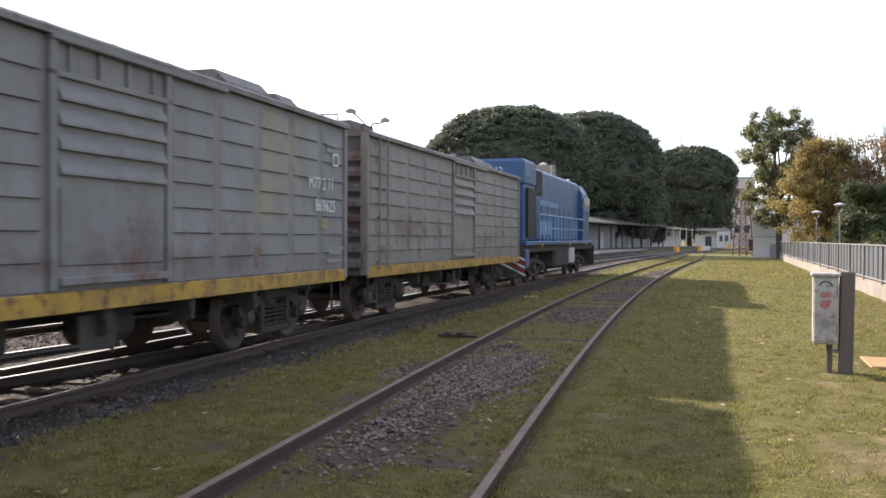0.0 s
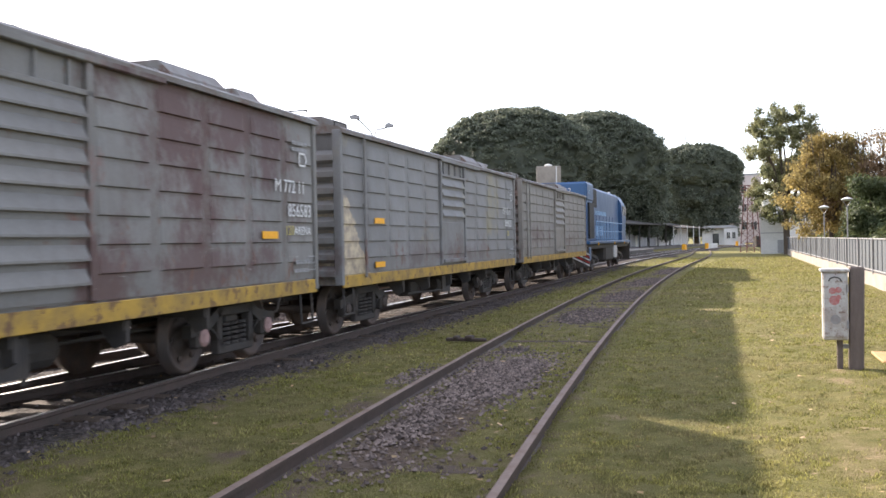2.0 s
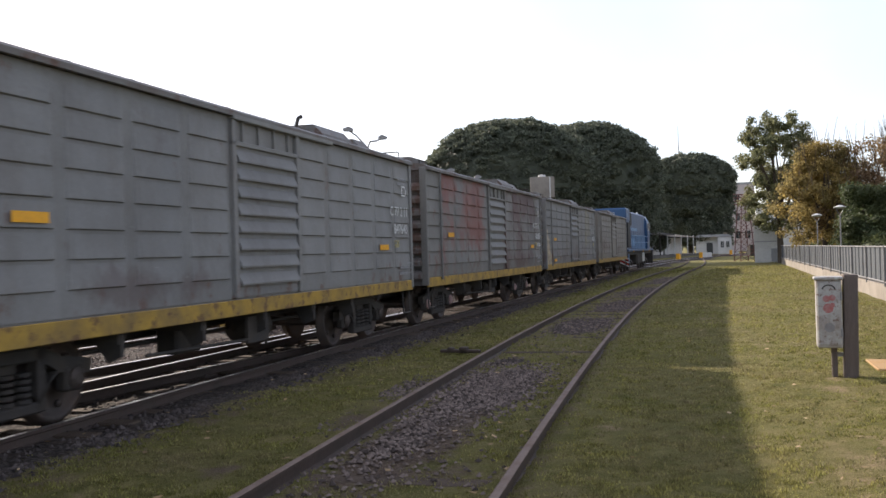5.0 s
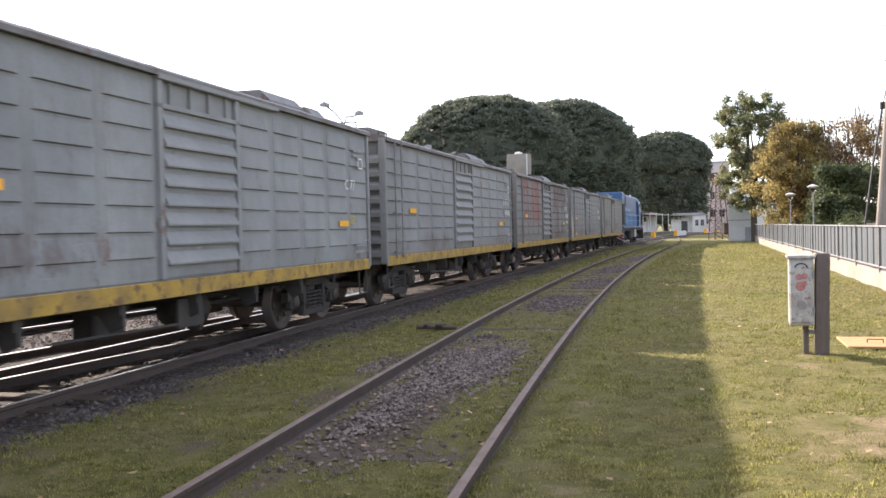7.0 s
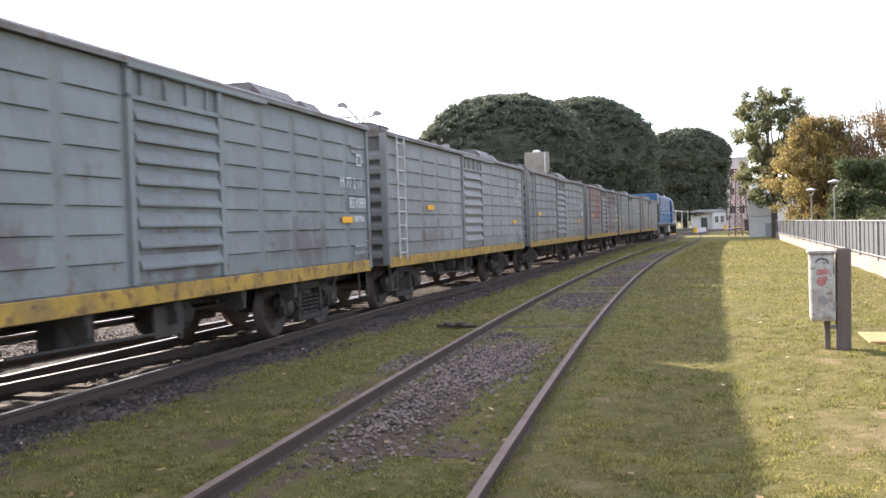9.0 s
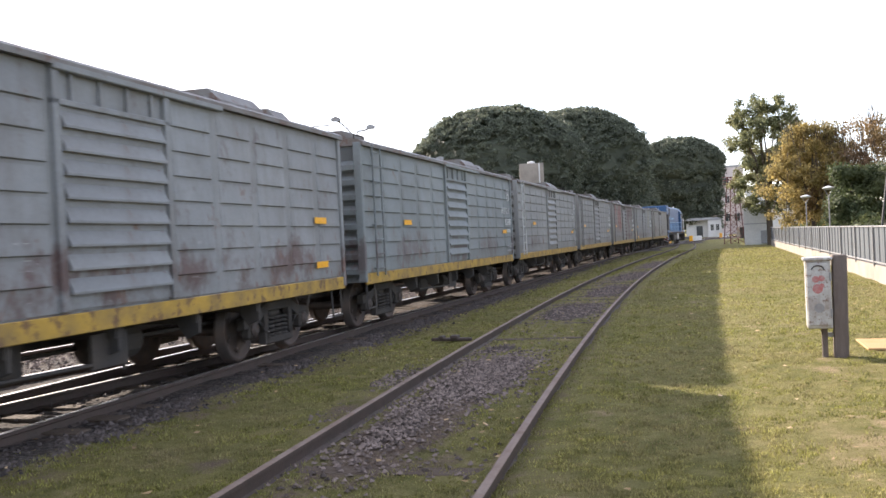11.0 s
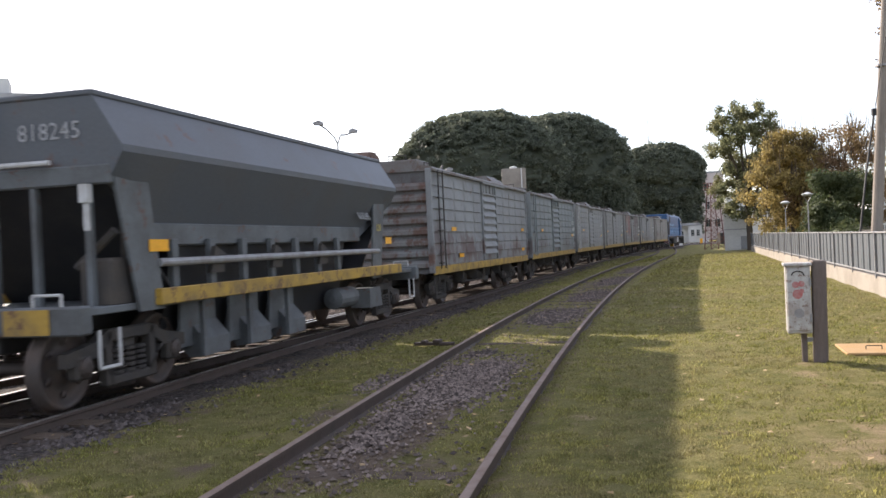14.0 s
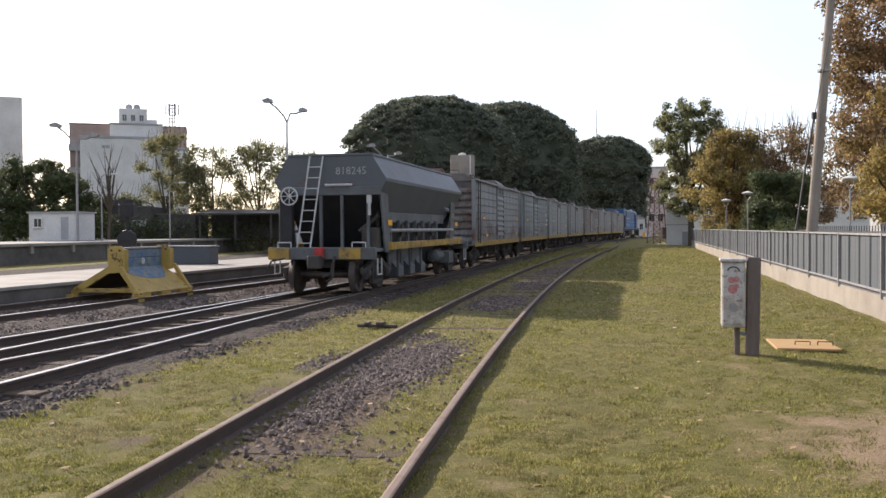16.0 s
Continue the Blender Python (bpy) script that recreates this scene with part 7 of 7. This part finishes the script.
def white_block():
    b = thing("apartment_block", pose(-29.5, 122, 0, 0, 0, 14), "white rendered apartment block with roof tanks", "building")
    part("wall", Geo().box(-7.2, 2.0, 0, 12, 0, 13.7, 0.05).box(2.0, 6.4, 3.0, 12, 0, 12.6, 0.05).box(2.0, 4.2, 2.0, 10, 12.6, 14.3, 0.05), M_WALL_WHITE, b, "white rendered wall")
    part("roof_house", Geo().box(-3.6, 3.0, 1.5, 9, 13.7, 15.7, 0.05).box(-2.5, 1.1, 2, 8, 15.7, 17.9, 0.05).box(1.1, 2.4, 3, 8, 15.7, 16.6, 0.05), M_WALL_WHITE, b, "white stepped roof houses")
    part("parapet", Geo().box(-7.3, 2.1, -0.1, 0.15, 13.7, 14.0).box(-3.7, 3.1, 1.4, 1.6, 15.7, 15.9).box(2.0, 6.5, 2.9, 3.1, 12.6, 12.95), M_WALL_GREY, b, "grey parapet")
    part("wall_patch", Geo().box(-4.6, -3.6, -0.02, 0.0, 12.4, 12.8), M_WALL_GREY, b, "bare patch in the render")
    for x in (-1.2, -0.2):
        part("water_tank", Geo().lathe([(0.4, 0), (0.44, 0.1), (0.44, 0.6), (0.22, 0.8)], (x, 4, 17.9), 'z', 14), M_WALL_GREY, b, "round water tank")
    windows_on(b, -2.3, 0.9, 2, 15.9, 17.4, 3, 1, 0.5, 0.8)
    windows_on(b, 2.4, 6.0, 3.0, 2.0, 12.2, 2, 4, 0.9, 1.1)
    c = thing("brick_block", pose(-37.5, 131, 0, 0, 0, 14), "brown brick apartment block behind a white one", "building")
    part("wall", Geo().box(-3.5, 2.4, 0, 10, 0, 16.6, 0.05), M_WALL_RED, c, "brown brick wall")
    part("roof_slab", Geo().box(-3.6, 2.5, -0.1, 10, 16.6, 16.75), M_WALL_RED, c)
    for k in range(4):
        part("balcony", Geo().box(-3.6, -1.4, -1.0, 0, 3.2 + k * 3.2, 4.1 + k * 3.2, 0.03), M_WALL_GREY, c, "grey balcony")
    d = thing("brick_block", pose(-28.6, 138, 0, 0, 0, 10), "brown brick apartment block with a roof antenna", "building")
    part("wall", Geo().box(-2.6, 2.0, 0, 10, 0, 17.0, 0.05), M_WALL_RED, d, "brown brick wall")
    part("roof_slab", Geo().box(-2.7, 2.1, -0.1, 10, 17.0, 17.15), M_WALL_RED, d)
    an = Geo()
    for x, y in ((-0.4, 2.6), (0.4, 2.6), (0, 3.3)):
        an.tube((x, y, 17.3), (x * 0.7, 3 + (y - 3) * 0.7, 21.0), 0.07, 5)
    for k in range(6):
        an.box(-0.5, 0.5, 2.6, 3.2, 18.1 + k * 0.5, 18.16 + k * 0.5)
    part("antenna_tower", an, M_POST, d, "lattice antenna tower")
    for k in range(6):
        a = k * 1.05
        part("antenna_panel", Geo().box(math.cos(a) * 0.9 - 0.1, math.cos(a) * 0.9 + 0.1, 3 + math.sin(a) * 0.9 - 0.06, 3 + math.sin(a) * 0.9 + 0.06, 19.2, 20.8), M_WALL_GREY, d, "pale antenna panel")


white_block()


def left_apartments():
    b = thing("apartment_tower", pose(-56.5, 131, 0, 0, 0, 20), "pale apartment tower with stacked balconies", "building")
    part("wall", Geo().box(-9, 3.2, 0, 12, 0, 26.2, 0.05), M_WALL_GREY, b, "pale grey rendered wall")
    part("stair_tower", Geo().box(-6, -1, 2, 8, 26.2, 28.6, 0.05), M_WALL_WHITE, b, "white roof house")
    part("side_wing", Geo().box(3.2, 8.5, 2, 12, 0, 21.0, 0.05), M_WALL_WHITE, b, "plain white side wing")
    for k in range(8):
        z = 2.9 * k + 2.8
        bal = part("balcony", Geo().box(-4.5, 2.6, -1.2, 0.0, z, z + 0.18).box(-4.5, 2.6, -1.2, -1.12, z + 0.18, z + 1.05), M_WALL_WHITE, b, "white balcony with parapet")
        part("balcony_opening", Geo().box(-3.6, -0.6, -0.02, 0.05, z + 0.18, z + 1.9), M_GLASS, bal, "dark glazed opening")
    windows_on(b, -8.6, -5.0, 0, 2.5, 26, 2, 8, 1.0, 1.3)
    c = thing("red_house", pose(-40.5, 84, 0, 0, 0, 18), "red-walled low house with a dark roof", "house")
    part("wall", Geo().box(-8, 5, 0, 8, 0, 5.6, 0.03), M_WALL_RED, c, "red rendered wall")
    part("roof", Geo().prism([(-8.4, 5.5), (5.4, 5.5), (4.8, 6.2), (-2.0, 8.0), (-8.4, 7.5)], 'y', -0.3, 8.3), M_ROOF_DARK, c, "dark sloping roof")
    windows_on(c, -7, 4.5, 0, 3.2, 5.2, 4, 1, 1.2, 1.3)


left_apartments()
_wc = thing("platform_hut", pose(-19.7, 58.8, 1.08, 0, 0, -14), "white flat-roofed hut on the platform", "hut")
part("wall", Geo().box(-1.5, 1.6, 0, 2.4, 0, 1.75, 0.02), M_WALL_WHITE, _wc, "white wall")
part("roof", Geo().box(-1.6, 1.7, -0.1, 2.5, 1.75, 1.85, 0.01), M_WALL_GREY, _wc, "flat grey roof")
windows_on(_wc, -1.4, -0.3, 0, 0.7, 1.6, 1, 1, 0.5, 0.5)
part("door", Geo().box(0.7, 1.2, -0.02, 0.03, 0.1, 1.5), M_WALL_GREY, _wc, "grey door")
_sh = thing("long_shed", pose(-9.0, 69.0, 1.0, 0, 0, -12), "dark open-sided shed behind the platform", "shed")
# dark colour on the back wall stands for shade under the shed roof
part("back_wall", Geo().box(-3.6, 8, 2.5, 2.7, 0, 1.95), M_ROOF_DARK, _sh, "back wall coloured dark for shade")
part("roof", Geo().prism([(-0.6, 1.85), (3.0, 2.2), (3.0, 2.3), (-0.6, 1.97)], 'x', -3.8, 8.2), M_ROOF_DARK, _sh, "dark sheet roof")
for _k in range(5):
    part("shed_post", cached("shed_post", lambda: Geo().box(-0.07, 0.07, -0.07, 0.07, 0, 1.9).mesh("shed_post")), M_UNDER, _sh, "", pose(-3.4 + _k * 2.75, -0.3, 0))
_st = thing("platform_store", pose(-18.2, 71.5, 1.0, 0, 0, -14), "dark weathered store with a stepped wall", "store")
part("wall", Geo().box(-1.6, 1.9, 0, 3, 0, 2.5, 0.03).box(-1.6, -0.4, -0.05, 3, 2.5, 3.1, 0.03).box(1.9, 5.2, 0.6, 3, 0, 1.9, 0.03), M_ROOF_DARK, _st, "dark stained wall")
part("coping", Geo().box(-0.4, 1.95, -0.06, 0.2, 2.5, 2.6).box(1.9, 5.3, 0.5, 0.8, 1.9, 1.98), M_CONCRETE_DARK, _st, "worn coping")
part("notice_board", Geo().box(0.3, 1.5, -0.08, -0.02, 1.0, 1.5, 0.01), M_WALL_GREY, _st, "pale notice board")
_sb = thing("relay_box", pose(-3.2, 50.0, 0.5, 0, 0, -18), "pale grey relay box by the track", "cabinet")
part("case", Geo().box(-0.9, 0.9, -0.5, 0.5, 0.0, 2.2, 0.03), M_WALL_GREY, _sb)
part("case_lid", Geo().box(-1.0, 1.0, -0.6, 0.6, 2.2, 2.3, 0.02), M_WALL_GREY, _sb)

_tk = thing("water_tower", pose(9.1, 85.0, 0, 0, 0, -5), "square grey concrete water tower", "water tower")
part("shaft", Geo().box(-0.75, 0.75, -0.75, 0.75, 0, 6.6, 0.03), M_WALL_GREY, _tk, "grey concrete shaft")
part("tank", Geo().box(-1.12, 1.12, -1.0, 1.0, 6.6, 8.55, 0.04), M_CONCRETE, _tk, "grey concrete tank")
part("tank_cap", Geo().lathe([(0.35, 0), (0.35, 0.2), (0.1, 0.28)], (0, 0, 8.55), 'z', 12), M_WALL_WHITE, _tk)
part("downpipe", Geo().tube((0.7, -1.06, 6.4), (0.7, -1.06, 8.5), 0.06, 8), M_WALL_WHITE, _tk, "pale pipe")


def station():
    p0, p1 = Vector((15.5, 106)), Vector((48, 174))
    d = p1 - p0
    L = d.length
    b = thing("station_building", pose(p0.x, p0.y, 0, 0, 0, -math.degrees(math.atan2(d.x, d.y))), "long low station building with a dark canopy roof", "station building")
    part("wall", Geo().box(-7, -2.6, 0, L * 0.62, 0, 3.6, 0.03), M_WALL_GREY, b, "grey rendered wall")
    part("canopy_roof", Geo().prism([(-8, 4.0), (-5, 4.9), (1.2, 3.75), (1.2, 3.6), (-8, 3.7)], 'y', -1, L * 0.64), M_ROOF_DARK, b, "dark canopy roof")
    part("far_wall", Geo().box(-6, -2.4, L * 0.62, L * 0.95, 0, 3.3, 0.03), M_WALL_WHITE, b, "white wall of the far wing")
    part("far_roof", Geo().prism([(-7, 3.5), (-4.5, 4.2), (0.5, 3.4), (0.5, 3.3), (-7, 3.3)], 'y', L * 0.62, L * 0.97), M_ROOF_DARK, b, "dark roof of the far wing")
    for k in range(13):
        part("canopy_post", cached("canopy_post", lambda: Geo().tube((0, 0, 0.4), (0, 0, 3.7), 0.09, 8).mesh("canopy_post")), M_WALL_WHITE if k > 7 else M_UNDER, b, "", pose(0.6, 1 + k * L / 13.5, 0))
    for k in range(9):
        part("doorway", cached("doorway", lambda: Geo().box(-0.03, 0.03, -0.6, 0.6, 0.4, 2.7).mesh("doorway")), M_GLASS if k % 2 else M_WALL_WHITE, b, "", pose(-2.58 if k < 6 else -2.38, 4 + k * L / 10, 0))
    part("platform", Geo().box(-3, 1.6, -6, L, -0.1, 0.4), M_CONCRETE_DARK, b, "low dark platform")


station()


def small_house():
    b = thing("white_cottage", pose(53.7, 182, 0, 0, 0, -17), "small white house with two windows", "house")
    part("wall", Geo().box(-3.6, 3.2, 0, 5, 0, 3.4, 0.03).box(0.6, 3.2, -1.2, 0.0, 0, 3.3), M_WALL_WHITE, b, "white wall")
    part("roof", Geo().prism([(-3.9, 3.4), (3.5, 3.4), (2.5, 3.9), (-3.0, 3.9)], 'y', -1.3, 5.3), M_WALL_GREY, b, "shallow grey roof")
    windows_on(b, 0.9, 3.0, -1.2, 0.9, 2.9, 2, 1, 0.6, 1.2)
    part("door", Geo().box(-1.6, -0.4, -0.03, 0.02, 0.1, 2.3), M_GLASS, b, "dark doorway")


small_house()
for _k, (_x, _y2, _w) in enumerate([(29.0, 113.5, 0.7), (36.5, 128, 6.0), (50, 158, 6.0)]):
    _b = thing("level_crossing_barrier", pose(_x, _y2, 0, 0, 0, 62), "low white barrier wall with an orange end", "barrier", "crossing barriers")
    part("panel", Geo().box(-_w / 2, _w / 2, -0.15, 0.15, 0, 0.75, 0.02), M_WALL_WHITE if _k else M_REFLECT, _b)
    part("end_block", Geo().box(-_w / 2 - 0.5, -_w / 2, -0.2, 0.2, 0, 0.85, 0.02), M_REFLECT, _b, "orange end block")

_wb = thing("concrete_cabin", pose(30.0, 85.0, 0, 0, 0, -19), "square white concrete cabin at the end of the fence", "cabin")
part("wall", Geo().box(-1.15, 1.15, -1.1, 1.3, 0, 3.55, 0.03), M_WALL_WHITE, _wb, "stained white wall")
part("roof_slab", Geo().box(-1.25, 1.25, -1.2, 1.4, 3.55, 3.7, 0.02), M_WALL_GREY, _wb)
part("string_course", Geo().box(-1.18, 1.18, -1.13, 1.33, 1.9, 2.0), M_WALL_GREY, _wb)
part("cable_box", Geo().box(0.3, 0.9, -1.25, -1.1, 0.1, 1.3, 0.02), M_WALL_GREY, _wb)


def lattice_mast(x, y, h):
    t = thing("lattice_mast", pose(x, y, 0, 0, 0, 15), "red-brown lattice telegraph mast with crossarms", "mast")
    g = Geo()
    for sx in (-1, 1):
        for sy in (-1, 1):
            g.tube((sx * 0.85, sy * 0.6, 0), (sx * 0.38, sy * 0.3, h), 0.055, 5)
    part("leg_frame", g, M_MAST, t, "red-brown legs")
    n = 7
    for k in range(n):
        f0, f1 = k / n, (k + 1) / n
        b = Geo()
        w0, w1 = 0.85 - 0.47 * f0, 0.85 - 0.47 * f1
        d0, d1 = 0.6 - 0.3 * f0, 0.6 - 0.3 * f1
        for s in (-1, 1):
            b.tube((-w0, s * d0, f0 * h), (w1, s * d1, f1 * h), 0.028, 4).tube((w0, s * d0, f0 * h), (-w1, s * d1, f1 * h), 0.028, 4)
        b.tube((-w1, d1, f1 * h), (w1, d1, f1 * h), 0.03, 4)
        part("bracing", b, M_MAST, t)
    for k in range(4):
        part("crossarm", cached("crossarm", lambda: Geo().box(-1.25, 1.25, -0.05, 0.05, 0, 0.09).mesh("crossarm")), M_MAST, t, "", pose(0, -0.3, h - 0.1 - k * 0.34))
    part("walkway", Geo().box(-2.2, 0.9, -0.4, 0.4, h * 0.42, h * 0.42 + 0.08), M_UNDER, t)
    part("meter_box", Geo().box(0.5, 2.0, -0.3, 0.3, 0.5, 1.7), M_UNDER, t)


lattice_mast(31.1, 95.0, 7.0)
_pk = thing("pink_factory", pose(71.5, 220, 0, 0, 0, -18), "tall pink rendered industrial building", "building")
part("wall", Geo().box(-9, 3.2, 0, 15, 0, 16.3, 0.05), M_WALL_PINK, _pk, "pink rendered wall")
part("parapet", Geo().box(-9.1, 3.3, -0.1, 0.2, 16.3, 16.8), M_WALL_GREY, _pk)
part("pilaster", Geo().box(-0.3, 0.3, -0.3, 0.0, 0, 16.3).box(2.6, 3.2, -0.3, 0, 0, 16.3), M_WALL_PINK, _pk)
windows_on(_pk, -8, 2.4, 0, 2, 15, 5, 3, 1.2, 1.8)
_gf = thing("grey_warehouse", pose(82, 212, 0, 0, 0, -20), "pale grey warehouse behind the trees", "building")
part("wall", Geo().box(-9, 26, 0, 15, 0, 10.2, 0.05), M_WALL_WHITE, _gf, "pale rendered wall")
part("roof", Geo().box(-9.3, 26.3, -0.3, 15.3, 10.2, 10.6), M_WALL_GREY, _gf)
windows_on(_gf, -7, 24, 0, 5, 9, 8, 1, 1.5, 1.5)
_am = thing("radio_mast", pose(65, 251.7, 0), "thin distant radio mast", "mast")
part("shaft", Geo().tube((0, 0, 0), (0, 0, 35), 0.22, 6, 0.08), M_POST, _am)
part("stay", Geo().tube((0, 0, 30), (6, 3, 0), 0.03, 4).tube((0, 0, 30), (-6, 3, 0), 0.03, 4), M_POST, _am)
for _k, (_x, _y2, _w, _h, _m) in enumerate([(100, 190, 24, 9, M_WALL_GREY), (70, 140, 20, 7, M_WALL_RED), (60, 100, 18, 6, M_WALL_WHITE), (45, 60, 12, 5, M_WALL_GREY), (-95, 150, 30, 14, M_WALL_GREY), (-2, 190, 26, 9, M_WALL_GREY), (26, 215, 30, 8, M_WALL_WHITE)]):
    _b = thing("far_building", pose(_x, _y2, 0, 0, 0, -15), "plain rendered town building beyond the trees", "building", "town buildings")
    part("wall", Geo().box(-_w / 2, _w / 2, 0, 12, 0, _h, 0.05), _m, _b)
    part("roof", Geo().box(-_w / 2 - 0.2, _w / 2 + 0.2, -0.2, 12.2, _h, _h + 0.3), M_ROOF_DARK, _b)
    windows_on(_b, -_w / 2 + 1, _w / 2 - 1, 0, 1, _h - 0.6, 5, max(1, int(_h / 3.2)), 1.2, 1.4)

motions()
